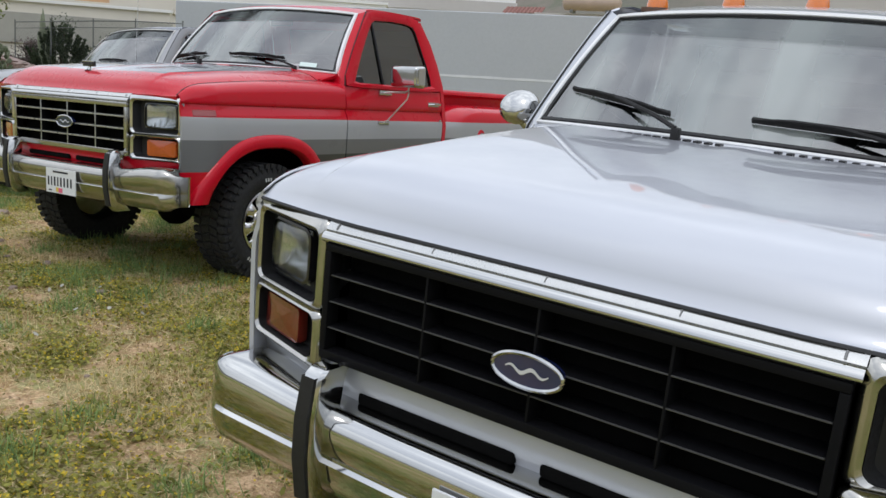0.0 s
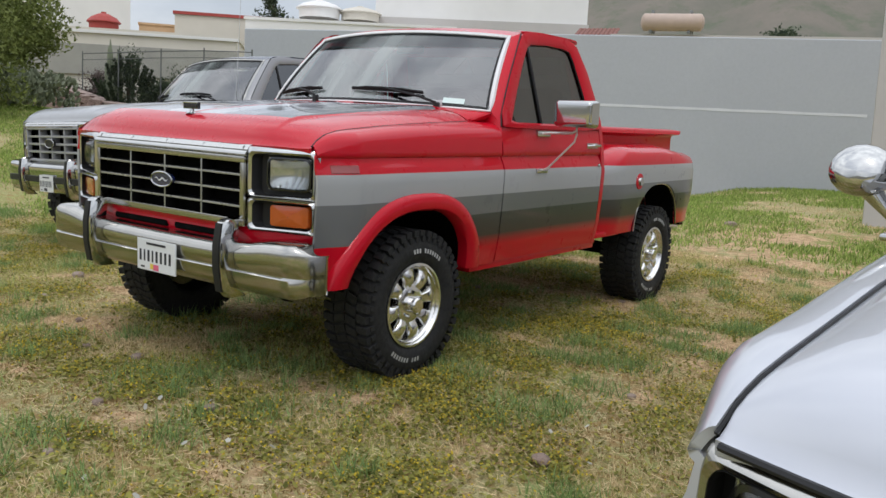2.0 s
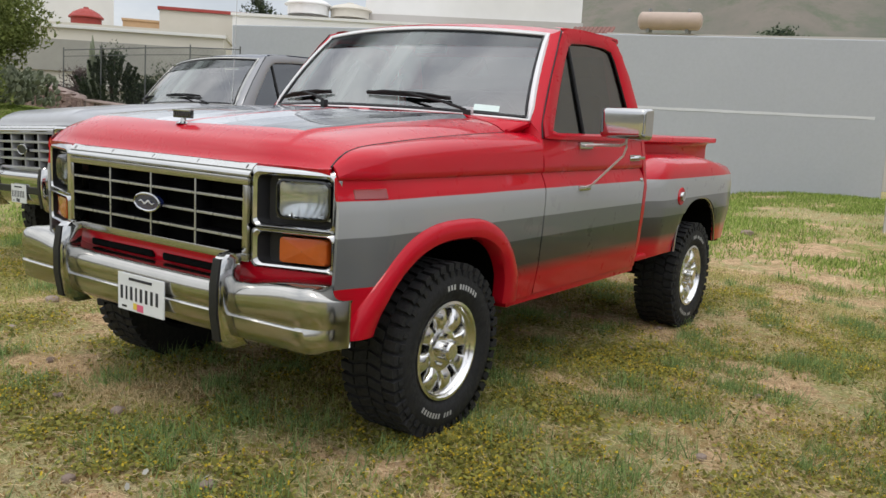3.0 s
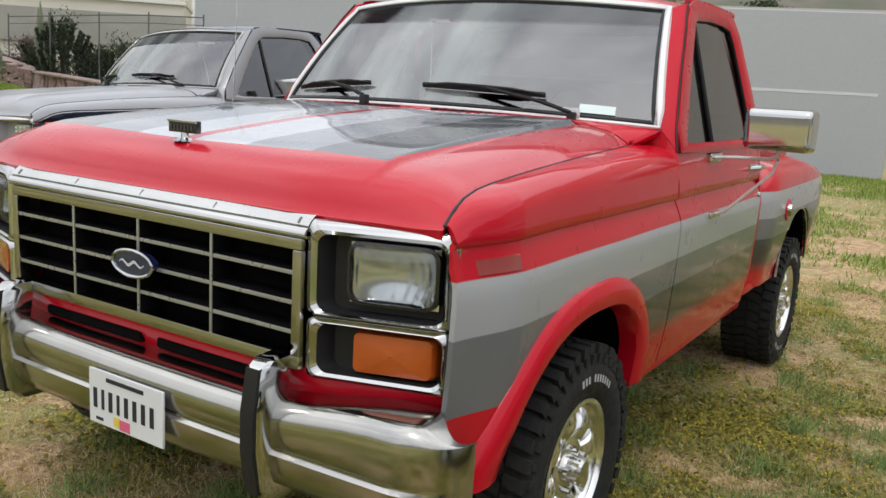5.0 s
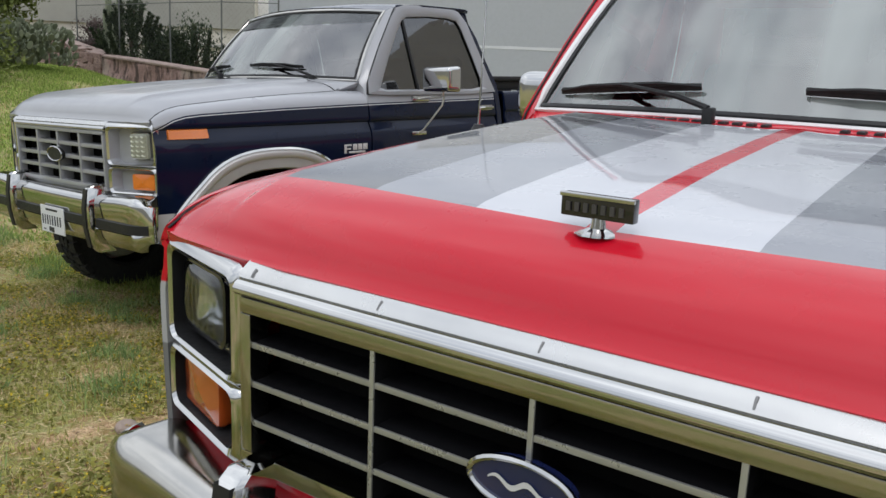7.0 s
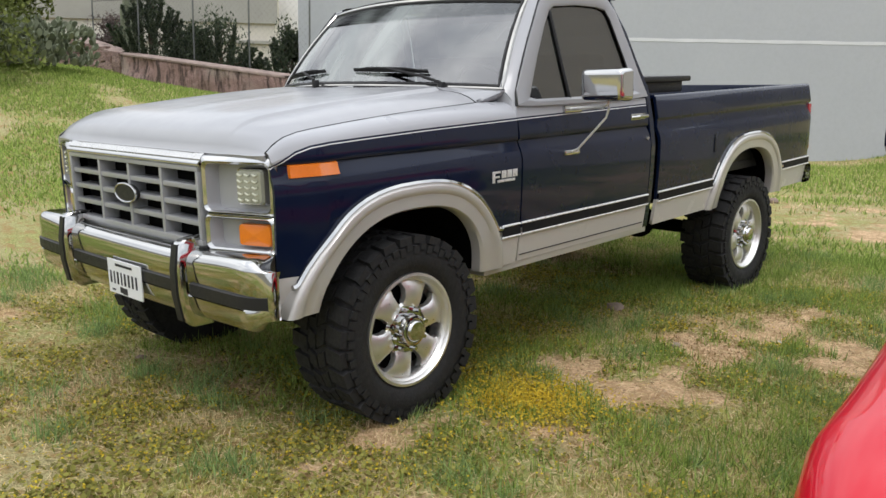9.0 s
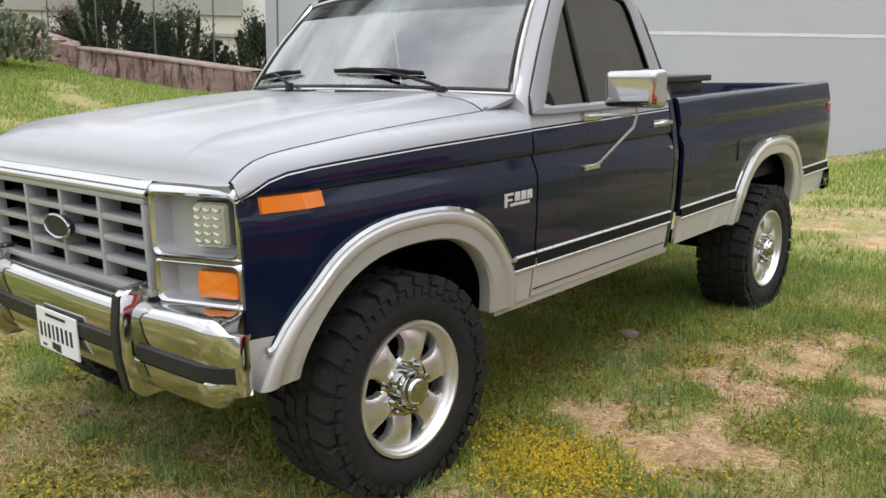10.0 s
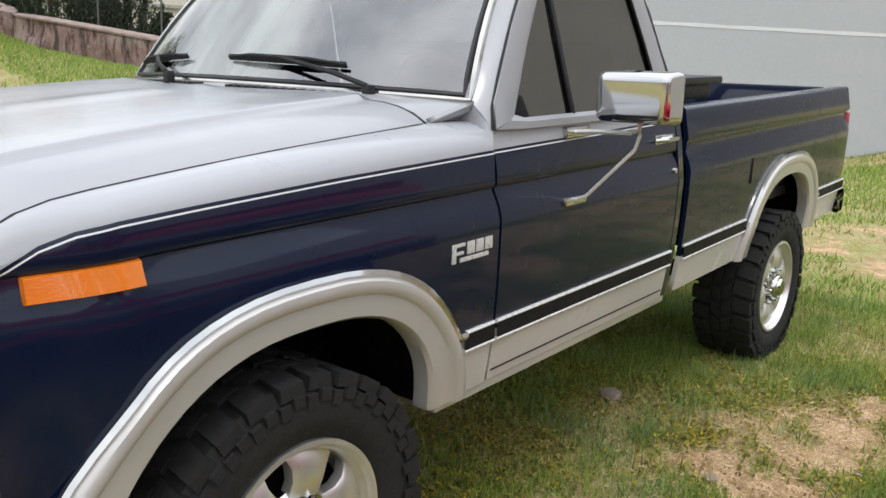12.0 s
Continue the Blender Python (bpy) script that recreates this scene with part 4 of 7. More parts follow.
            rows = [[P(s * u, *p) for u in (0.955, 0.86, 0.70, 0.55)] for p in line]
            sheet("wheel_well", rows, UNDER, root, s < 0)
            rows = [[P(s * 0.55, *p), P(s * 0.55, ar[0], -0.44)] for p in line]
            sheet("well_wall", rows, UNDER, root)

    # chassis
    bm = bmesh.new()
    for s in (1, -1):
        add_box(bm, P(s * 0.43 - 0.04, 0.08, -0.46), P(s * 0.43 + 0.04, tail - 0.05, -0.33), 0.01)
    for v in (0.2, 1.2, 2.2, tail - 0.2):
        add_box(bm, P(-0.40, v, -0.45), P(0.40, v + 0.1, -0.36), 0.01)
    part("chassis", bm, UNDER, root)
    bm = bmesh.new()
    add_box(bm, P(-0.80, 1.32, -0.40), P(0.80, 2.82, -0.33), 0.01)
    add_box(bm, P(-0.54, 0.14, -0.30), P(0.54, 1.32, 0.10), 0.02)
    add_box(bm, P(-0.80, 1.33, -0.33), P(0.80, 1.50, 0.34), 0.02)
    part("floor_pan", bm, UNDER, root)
    for v, w in hubs:
        tube("axle", [P(-0.80, v, w), P(-0.2, v, w), P(0.8, v, w)], 0.05, UNDER, root, 10)
        bm = bmesh.new()
        bmesh.ops.create_uvsphere(bm, u_segments=14, v_segments=8, radius=0.13, matrix=Matrix.Translation(P(0.1, v, w)))
        part("differential", bm, UNDER, root)

    # wheels
    tr, tw, rr = tyre
    for i, (v, w) in enumerate(hubs):
        for s in (1, -1):
            wheel(kind, root, P(s * 0.985, v, w), s, tr, tw, rr, i)

    # bed
    if kind == "red":
        step_bed(root, P, side_paint, hubs[1], ra, tail)
    else:
        wide_bed(kind, root, P, NAVY_PAINT if kind == "navy" else SILVER_GREY, side_paint, ra, tail)

    # badges, mouldings, roof lamps and hood ornament
    if kind == "navy":
        for s in (1, -1):
            for v0, v1 in ((fa[0] + fa[1] + wide + 0.005, 1.522), (1.534, 2.738), (2.862, ra[0] - ra[1] - wide - 0.005), (ra[0] + ra[1] + wide + 0.005, tail - 0.01)):
                us = [v0 + (v1 - v0) * k / 6 for k in range(7)]
                mo = sheet("side_moulding", [[P(s * (flank(-0.27) + d), v, w + 0.010 * max(0.0, v - 2.79)) for d, w in ((0.0, -0.238), (0.010, -0.243), (0.010, -0.292), (0.0, -0.297))] for v in us], MOULDING, root, s < 0, 0.0, "black side moulding edged in chrome")
                for w in (-0.240, -0.295):
                    tube("moulding_bead", [P(s * (flank(-0.27) + 0.006), v, w + 0.010 * max(0.0, v - 2.79)) for v in us], 0.0065, BEAD, mo, 6)
            tube("sill_seam", [P(s * (flank(-0.405) + 0.001), v, -0.405) for v in (1.545, 1.9, 2.3, 2.72)], 0.003, BLACK, root, 6)
            badge = box("fender_badge", P(*((0.981, 1.305, -0.022) if s > 0 else (-0.987, 1.305, -0.022))), P(*((0.987, 1.322, 0.032) if s > 0 else (-0.981, 1.322, 0.032))), BADGE, root, 0.001, "chrome fender badge of plain bars")
            for k, (a, b, c, d) in enumerate(((1.322, 1.362, 0.022, 0.032), (1.322, 1.355, 0.000, 0.009), (1.372, 1.405, -0.004, 0.032), (1.413, 1.446, -0.004, 0.032), (1.454, 1.488, -0.004, 0.032), (1.34, 1.47, -0.022, -0.010))):
                box("badge_bar", P(*((0.981, a, c) if s > 0 else (-0.987, a, c))), P(*((0.987, b, d) if s > 0 else (-0.981, b, d))), BADGE, badge, 0.001)
    if kind == "red":
        orn = box("hood_ornament", P(-0.056, 0.172, 0.340), P(0.056, 0.19, 0.374), BLACK_GLOSS, root, 0.003, "small black and chrome hood ornament on a foot")
        box("ornament_face", P(-0.057, 0.168, 0.368), P(0.057, 0.174, 0.375), CHROME, orn, 0.002)
        for k in range(7):
            box("ornament_bar", P(-0.047 + k * 0.0136, 0.1695, 0.348), P(-0.040 + k * 0.0136, 0.174, 0.361), SATIN_DIM, orn, 0.0)
        tube("ornament_foot", [P(0, 0.182, 0.318), P(0, 0.182, 0.327), P(0, 0.182, 0.342)], [0.034, 0.012, 0.010], CHROME, orn, 10)
        tube("aerial", [P(-0.872, 1.18, 0.37), P(-0.885, 1.21, 0.75), P(-0.90, 1.24, 1.20)], [0.0035, 0.002, 0.0012], CHROME, root, 6, label="thin whip aerial on the fender")
        bm = bmesh.new()
        bmesh.ops.create_cone(bm, cap_ends=True, segments=14, radius1=0.03, radius2=0.014, depth=0.03, matrix=Matrix.Translation(P(-0.872, 1.18, 0.355)))
        part("aerial_base", bm, BLACK, root)
    if kind == "silver":
        for u in (-0.63, -0.325, -0.02, 0.285, 0.59):
            v, z0 = 1.95, 0.905 - 0.03 * u * u
            base = box("lamp_base", P(u - 0.052, v - 0.042, z0 - 0.02), P(u + 0.052, v + 0.052, z0 - 0.001), LAMP_FOOT, root, 0.003)
            rows = []
            for sc, dz in ((1.0, -0.002), (0.98, 0.014), (0.84, 0.042), (0.66, 0.064), (0.40, 0.073), (0.03, 0.075)):
                rows.append([P(u + 0.044 * sc * math.cos(a), v + 0.040 * sc * math.sin(a), z0 + dz) for a in (2 * math.pi * i / 20 for i in range(21))])
            sheet("roof_lamp", rows, AMBER, base, False, 0.0, "amber roof clearance lamp")
    return root


def tow_struts(door, P, s, mu, mh, mt):
    """Glass, arm, strut and feet of a towing mirror."""
    box("mirror_glass", P(s * mu - mh + 0.028, 1.984, 0.360), P(s * mu + mh - 0.028, 1.990, mt - 0.020), BLACK_GLOSS, door, 0.002)
    tube("mirror_arm", [P(s * 0.948, 1.96, 0.292), P(s * 1.04, 1.955, 0.300), P(s * (mu - 0.03), 1.95, 0.305), P(s * mu, 1.95, 0.318), P(s * mu, 1.95, 0.355)], 0.0075, STRUT, door)
    tube("mirror_strut", [P(s * 0.985, 1.93, 0.075), P(s * 1.03, 1.93, 0.095), P(s * (mu - 0.01), 1.95, 0.255), P(s * (mu + 0.004), 1.95, 0.30), P(s * mu, 1.95, 0.335)], 0.0058, STRUT, door)
    box("mirror_foot", P(*((0.935, 1.91, 0.275) if s > 0 else (-0.962, 1.91, 0.275))), P(*((0.962, 2.06, 0.31) if s > 0 else (-0.935, 2.06, 0.31))), CHROME, door, 0.006)
    box("strut_foot", P(*((0.972, 1.87, 0.062) if s > 0 else (-0.995, 1.87, 0.062))), P(*((0.995, 2.00, 0.088) if s > 0 else (-0.972, 2.00, 0.088))), CHROME, door, 0.006)


def wheel(kind, root, c, s, tr, tw, rr, rear):
    """A wheel whose outer face lies at x = c[0]; s: the side it looks to."""
    cx, cy, cz = c
    n = 64
    half = tw / 2
    prof = [(rr + 0.004, -0.020), (rr + 0.02, -0.004), (rr + 0.35 * (tr - rr), 0.008), (rr + 0.65 * (tr - rr), 0.006), (tr - 0.035, -0.008), (tr - 0.012, -0.026), (tr - 0.010, -half), (tr - 0.012, -tw + 0.026), (tr - 0.035, -tw + 0.008), (rr + 0.02, -tw + 0.01), (rr, -tw + 0.03)]
    tyre = sheet("wheel", lathe_rows(prof, n, c, s), RUBBER, root, s > 0, 0.0, "chunky mud-terrain tyre on a polished alloy rim" if kind == "navy" else "all-terrain tyre on a polished alloy rim", True)
    # tread blocks
    verts, faces = [], []

    def block(a0, a1, x0, x1, r0, r1, skew=0.0):
        k = len(verts)
        for r, g in ((r0, 0.0), (r1, 0.12)):
            for a, x in ((a0, x0), (a1, x0), (a1, x1), (a0, x1)):
                am = (a0 + a1) / 2
                aa = am + (a - am) * (1 - g) + skew * (x - x0)
                verts.append((cx + s * x, cy + r * math.cos(aa), cz + r * math.sin(aa)))
        f = [(4, 5, 6, 7), (0, 1, 5, 4), (1, 2, 6, 5), (2, 3, 7, 6), (3, 0, 4, 7)]
        faces.extend(tuple(k + i for i in (q if s < 0 else q[::-1])) for q in f)
    if kind == "navy":
        m = 28
        for i in range(m):
            a = 2 * math.pi * i / m
            w = 2 * math.pi / m
            ext = 0.006 if i % 2 else 0.001
            block(a, a + w * 0.80, ext, -0.088, tr - 0.030, tr + 0.004, 0.35)
            block(a + w * 0.5, a + w * 1.3, -tw - ext, -tw + 0.088, tr - 0.030, tr + 0.004, 0.35)
            block(a + w * 0.1, a + w * 0.85, -0.100, -half + 0.004, tr - 0.016, tr + 0.004, -1.2)
            block(a + w * 0.45, a + w * 1.2, -half - 0.006, -tw + 0.100, tr - 0.016, tr + 0.004, 1.2)
            block(a + w * 0.02, a + w * 0.42, 0.013, -0.004, tr - 0.058, tr - 0.030)
            block(a + w * 0.52, a + w * 0.92, 0.012, -0.004, tr - 0.072, tr - 0.038)
    else:
        m = 44
        for i in range(m):
            a = 2 * math.pi * i / m
            w = 2 * math.pi / m
            block(a, a + w * 0.74, 0.004 if i % 2 else -0.001, -tw * 0.22, tr - 0.028, tr + 0.002, 0.3)
            block(a + w * 0.05, a + w * 0.55, 0.008, -0.006, tr - 0.054, tr - 0.026)
            block(a + w * 0.4, a + w * 1.18, -tw * 0.24, -tw * 0.48, tr - 0.012, tr + 0.002, 0.8)
            block(a, a + w * 0.78, -tw * 0.51, -tw * 0.75, tr - 0.012, tr + 0.002, -0.8)
            block(a + w * 0.4, a + w * 1.14, -tw * 0.78, -tw - 0.002, tr - 0.022, tr + 0.002, 0.3)
    raw("tread", verts, faces, RUBBER, tyre, "", False)
    # rim barrel
    prof = [(rr + 0.006, -0.024), (rr + 0.006, -0.004), (rr - 0.006, -0.002), (rr - 0.016, -0.016), (rr - 0.022, -0.06), (rr - 0.03, -0.16), (0.05, -0.17)]
    alloy = CAST_ALLOY if kind == "navy" else ALLOY
    sheet("rim", lathe_rows(prof, n, c, s), alloy, tyre, s > 0, 0.0, "polished alloy rim", True)
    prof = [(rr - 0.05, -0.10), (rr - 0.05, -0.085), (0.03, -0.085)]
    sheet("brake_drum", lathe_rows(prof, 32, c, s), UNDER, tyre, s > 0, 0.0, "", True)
    # spokes: broad tapering webs from the hub to the rim
    count, grow = (6, 0.66) if kind == "navy" else (8, 0.56)
    r_hub = rr * (0.46 if kind == "navy" else 0.45)
    for i in range(count):
        a0 = 2 * math.pi * (i + 0.25) / count
        rows = []
        for q in (0.0, 0.15, 0.35, 0.6, 0.8, 0.92, 1.0):
            r = r_hub * 0.92 + (rr - 0.014 - r_hub * 0.92) * q
            g = grow * math.pi / count * (1.0 + 0.35 * q**3 + 0.45 * (1 - q) ** 2)
            if kind == "navy":
                g *= 1.0 - 0.18 * math.sin(math.pi * q)
            x = -0.052 + 0.034 * math.sin(math.pi * (0.15 + 0.75 * q)) - 0.012 * q if kind == "navy" else -0.040 + 0.02 * math.sin(math.pi * q)
            row = []
            for k, dx in ((-1.0, -0.035), (-0.96, -0.006), (-0.7, 0.004), (0, 0.007), (0.7, 0.004), (0.96, -0.006), (1.0, -0.035)):
                a = a0 + g * k
                row.append((cx + s * (x + dx), cy + r * math.cos(a), cz + r * math.sin(a)))
            rows.append(row)
        sheet("spoke", rows, alloy, tyre, s < 0)
    ring_out = [(rr - 0.010, -0.012), (rr - 0.022, -0.022), (rr - 0.032, -0.045), (rr - 0.03, -0.07)]
    sheet("rim_lip", lathe_rows(ring_out, n, c, s), alloy, tyre, s > 0, 0.0, "", True)
    hub = [(r_hub * 1.10, -0.07), (r_hub * 1.08, -0.046), (r_hub * 0.98, -0.036), (r_hub * 0.64, -0.036), (r_hub * 0.62, 0.000), (r_hub * 0.58, 0.010), (r_hub * 0.50, 0.012), (r_hub * 0.48, 0.006), (r_hub * 0.44, 0.006), (r_hub * 0.42, 0.020), (r_hub * 0.36, 0.026), (0.001, 0.027)] if kind == "navy" else \
        [(r_hub * 1.08, -0.07), (r_hub * 1.05, -0.035), (r_hub * 0.9, -0.028), (r_hub * 0.46, -0.028), (r_hub * 0.44, 0.012), (r_hub * 0.36, 0.020), (0.001, 0.020)]
    sheet("hub", lathe_rows(hub, 32, c, s), CHROME if kind == "navy" else ALLOY, tyre, s > 0, 0.0, "chrome hub centre", True)
    for i in range(8 if kind == "navy" else 5):
        a = 2 * math.pi * (i + 0.3) / (8 if kind == "navy" else 5)
        r = r_hub * (0.80 if kind == "navy" else 0.68)
        bm = bmesh.new()
        bmesh.ops.create_cone(bm, cap_ends=True, segments=8, radius1=0.013, radius2=0.009, depth=0.034, matrix=Matrix.Translation((cx - s * 0.022, cy + r * math.cos(a), cz + r * math.sin(a))) @ Matrix.Rotation(radians(90 * s), 4, "Y"))
        part("lug_nut", bm, CHROME, tyre)
    if kind == "red":
        # raised sidewall lettering as plain bars
        for base in (0.9, 4.0):
            for i in range(11):
                if i in (7,):
                    continue
                a = base + i * 0.078
                rows = []
                for q in (0, 0.5, 1):
                    aa = a + 0.046 * q
                    rows.append([(cx + s * (0.0095 - 0.002 * k), cy + r * math.cos(aa), cz + r * math.sin(aa)) for k, r in ((0, rr + 0.058), (1, rr + 0.080))])
                sheet("lettering_bar", rows, LETTER, tyre, s < 0)


def wide_bed(kind, root, P, paint, side_paint, ra, tail):
    v0, v1, top = (2.855 if kind == "navy" else 2.795), tail, 0.332
    flat = P

    def P(u, v, w):
        return flat(u, v, w + (0.008 * (v - 2.795) if kind == "navy" else 0.0))

    vc, r = ra[0], ra[1]
    vs = sorted([v0, v0 + 0.05] + [vc - r * math.cos(math.pi * i / 30) for i in range(31)] + [3.2, 3.5, vc + r + 0.02, v1 - 0.3, v1 - 0.1, v1 - 0.03, v1])
    for s in (1, -1):
        rows = []
        for v in vs:
            low = arch_w(v, ra)
            low = -0.44 if low is None else low
            row = [P(s * 0.86, v, top - 0.03), P(s * 0.865, v, top), P(s * 0.928, v, top + 0.002), P(s * 0.940, v, top - 0.010), P(s * 0.951, v, 0.265), P(s * 0.963, v, 0.203), P(s * 0.961, v, 0.197), P(s * 0.956, v, 0.192)]
            for w in [0.180, 0.152, 0.12, 0.10, 0.075, 0.04, -0.05, -0.12, -0.2, -0.28, -0.36, -0.40, -0.44]:
                row.append(P(s * (min(flank(max(w, low)), 0.984) - 0.006 * smooth(0.155, 0.18, w) - 0.012 * smooth(v1 - 0.06, v1, v)), v, max(w, low)))
            rows.append(row)
        bs = sheet("bed_side", rows, side_paint if kind != "navy" else bed_paint(P(0, 0, 0)[2]), root, s < 0, 0.02, angle=80)
        bm = bmesh.new()
        add_box(bm, P(s * 0.945 - 0.03, v1 - 0.022, -0.18), P(s * 0.945 + 0.022, v1 + 0.014, 0.18), 0.01, 2)
        part("tail_light", bm, TAIL_RED, bs, "tall red tail light")
        sheet("bed_wall", [[P(s * 0.86, v, top - 0.03), P(s * 0.84, v, 0.0), P(s * 0.84, v, -0.20)] for v in (v0 + 0.01, 3.8, v1 - 0.05)], BLACK, root, s > 0)
        bm = bmesh.new()
        add_box(bm, P(s * 0.72 - 0.13, vc - 0.42, -0.20), P(s * 0.72 + 0.13, vc + 0.42, 0.02), 0.04, 2)
        part("bed_wheel_box", bm, BLACK, root)
        if kind == "navy":
            box("tie_hook", P(s * 0.985 - 0.004, 3.56, -0.06), P(s * 0.985 + 0.004, 3.568, 0.06), BLACK, root, 0.001)
    box("bed_floor", P(-0.85, v0, -0.24), P(0.85, v1, -0.20), BLACK, root, 0.005)
    box("bed_front", P(-0.86, v0, -0.22), P(0.86, v0 + 0.04, top - 0.01), paint, root, 0.01)
    gate = box("tailgate", P(-0.80, v1 - 0.04, -0.24), P(0.80, v1 + 0.008, top - 0.005), paint, root, 0.012)
    box("gate_handle", P(-0.08, v1 + 0.006, 0.2), P(0.08, v1 + 0.02, 0.24), CHROME, gate, 0.004)
    rows = []
    for u in (-0.98, -0.95, -0.9, -0.5, 0, 0.5, 0.9, 0.95, 0.98):
        b = v1 + 0.13 - 0.10 * smooth(0.85, 0.99, abs(u))
        rows.append([P(u, b - 0.12, -0.29), P(u, b, -0.30), P(u, b + 0.015, -0.33), P(u, b + 0.015, -0.41), P(u, b, -0.44), P(u, b - 0.12, -0.44)])
    sheet("rear_bumper", rows, CHROME, root, False, 0.0, "chrome rear bumper")


def bed_paint(high):
    """Navy bed side with champagne below the moulding."""
    m = Nodes("bed_side_paint")
    h = m.math("ADD", m.math("SUBTRACT", m.xyz()[2], high), 0.5)
    return finish(m, m.ramp(h, [(0.0, (0.55, 0.53, 0.50)), (0.235, NAVY)], True), 0.25, 0.0, 0.5, 0.08, 0.016, 0.04)


def step_bed(root, P, side_paint, hub, ra, tail):
    """Narrow box between two rounded rear fenders, with a step ahead of each."""
    v0, v1, top = 2.80, tail, 0.335
    for s in (1, -1):
        rows = []
        for v in (v0, 3.2, 3.7, 4.2, v1):
            rows.append([P(s * 0.66, v, -0.24), P(s * 0.66, v, top - 0.03), P(s * 0.665, v, top + 0.004), P(s * 0.70, v, top + 0.010), P(s * 0.795, v, top + 0.006), P(s * 0.80, v, top - 0.018), P(s * 0.74, v, top - 0.026), P(s * 0.725, v, top - 0.05), P(s * 0.725, v, 0.0), P(s * 0.725, v, -0.30), P(s * 0.725, v, -0.40)])
        sheet("box_side", rows, RED_PAINT, root, s > 0, 0.008, angle=85)
        # fender: crown height and outer edge along the station
        vc, r = ra[0], ra[1]
        vs = sorted([2.80, 2.83, 2.88, 2.95, 3.03, 3.1, 3.2] + [vc - r * math.cos(math.pi * i / 30) for i in range(31)] + [vc + r + 0.02, vc + r + 0.06, v1 - 0.12, v1 - 0.05, v1])
        rows = []
        for v in vs:
            swell = smooth(2.78, 3.05, v) * (1 - 0.65 * smooth(v1 - 0.18, v1 + 0.02, v))
            uo = 0.93 + 0.075 * swell
            crown = 0.135 + 0.075 * smooth(2.80, 3.2, v) - 0.06 * smooth(vc + 0.1, v1, v)
            low = arch_w(v, ra)
            low = -0.40 if low is None else low
            row = [P(s * 0.728, v, crown + 0.02), P(s * (0.728 + (uo - 0.728) * 0.5), v, crown + 0.012), P(s * (0.728 + (uo - 0.728) * 0.82), v, crown - 0.018), P(s * (uo - 0.012), v, crown - 0.062), P(s * uo, v, crown - 0.12)]
            for w in (0.04, -0.02, -0.08, -0.15, -0.22, -0.30, -0.36, -0.40):
                row.append(P(s * (uo - 0.01 * smooth(-0.1, -0.4, w) - 0.025 * smooth(-0.15, -0.40, w)), v, max(min(w, crown - 0.125), low)))
            rows.append(row)
        fender = sheet("rear_fender", rows, side_paint, root, s < 0, 0.012, "rounded step-side rear fender with grey stripes")
        line = arch_line(ra, 0.0, -0.40, -0.40)
        tube("fender_lip", [P(s * 0.985, *p) for p in line], 0.008, CHROME_OLD, fender, 6)
        sheet("wheel_well", [[P(s * u, *p) for u in (0.975, 0.86, 0.735)] for p in line], UNDER, root, s < 0)
        sheet("well_wall", [[P(s * 0.733, *p), P(s * 0.733, ra[0], -0.40)] for p in line], UNDER, root)
        if s > 0:
            bm = bmesh.new()
            bmesh.ops.create_cone(bm, cap_ends=True, segments=24, radius1=0.062, radius2=0.056, depth=0.02, matrix=Matrix.Translation(P(1.002, 3.335, -0.03)) @ Matrix.Rotation(radians(90), 4, "Y"))
            cap = part("fuel_ring", bm, RED_PAINT, fender, "round red fuel filler ring")
            bm = bmesh.new()
            bmesh.ops.create_cone(bm, cap_ends=True, segments=20, radius1=0.036, radius2=0.030, depth=0.04, matrix=Matrix.Translation(P(1.008, 3.335, -0.03)) @ Matrix.Rotation(radians(90), 4, "Y"))
            part("fuel_cap", bm, CHROME, fender, "bright fuel cap")
        box("side_step", P(*((0.72, 2.79, -0.415) if s > 0 else (-0.95, 2.79, -0.415))), P(*((0.95, 3.18, -0.375) if s > 0 else (-0.72, 3.18, -0.375))), RED_PAINT, root, 0.012)
        bm = bmesh.new()
        add_box(bm, P(s * 0.86 - 0.05, v1 - 0.01, -0.12), P(s * 0.86 + 0.05, v1 + 0.035, 0.02), 0.012, 2)
        part("tail_light", bm, TAIL_RED, root, "red tail light")
    box("box_floor", P(-0.66, v0, -0.26), P(0.66, v1, -0.22), UNDER, root, 0.005)
    box("box_front", P(-0.72, v0, -0.25), P(0.72, v0 + 0.035, top), RED_PAINT, root, 0.008)
    gate = box("tailgate", P(-0.72, v1 - 0.01, -0.26), P(0.72, v1 + 0.03, top + 0.004), RED_PAINT, root, 0.010)
    box("gate_rail", P(-0.80, v1 - 0.05, top - 0.02), P(0.80, v1 + 0.04, top + 0.012), RED_PAINT, gate, 0.010)
    rows = []
    for u in (-0.85, -0.8, -0.4, 0, 0.4, 0.8, 0.85):
        b = v1 + 0.15
        rows.append([P(u, b - 0.1, -0.33), P(u, b, -0.34), P(u, b, -0.46), P(u, b - 0.1, -0.46)])
    sheet("rear_bumper", rows, CHROME_OLD, root, False, 0.0)


def stand(x, y, z, yaw, rake, lean, high):
    """Where a truck's foot stands when the middle of its grille is at (x, y, z)."""
    return pose(x, y, z, rake, lean, yaw) @ Matrix.Translation((0, 0, -high))


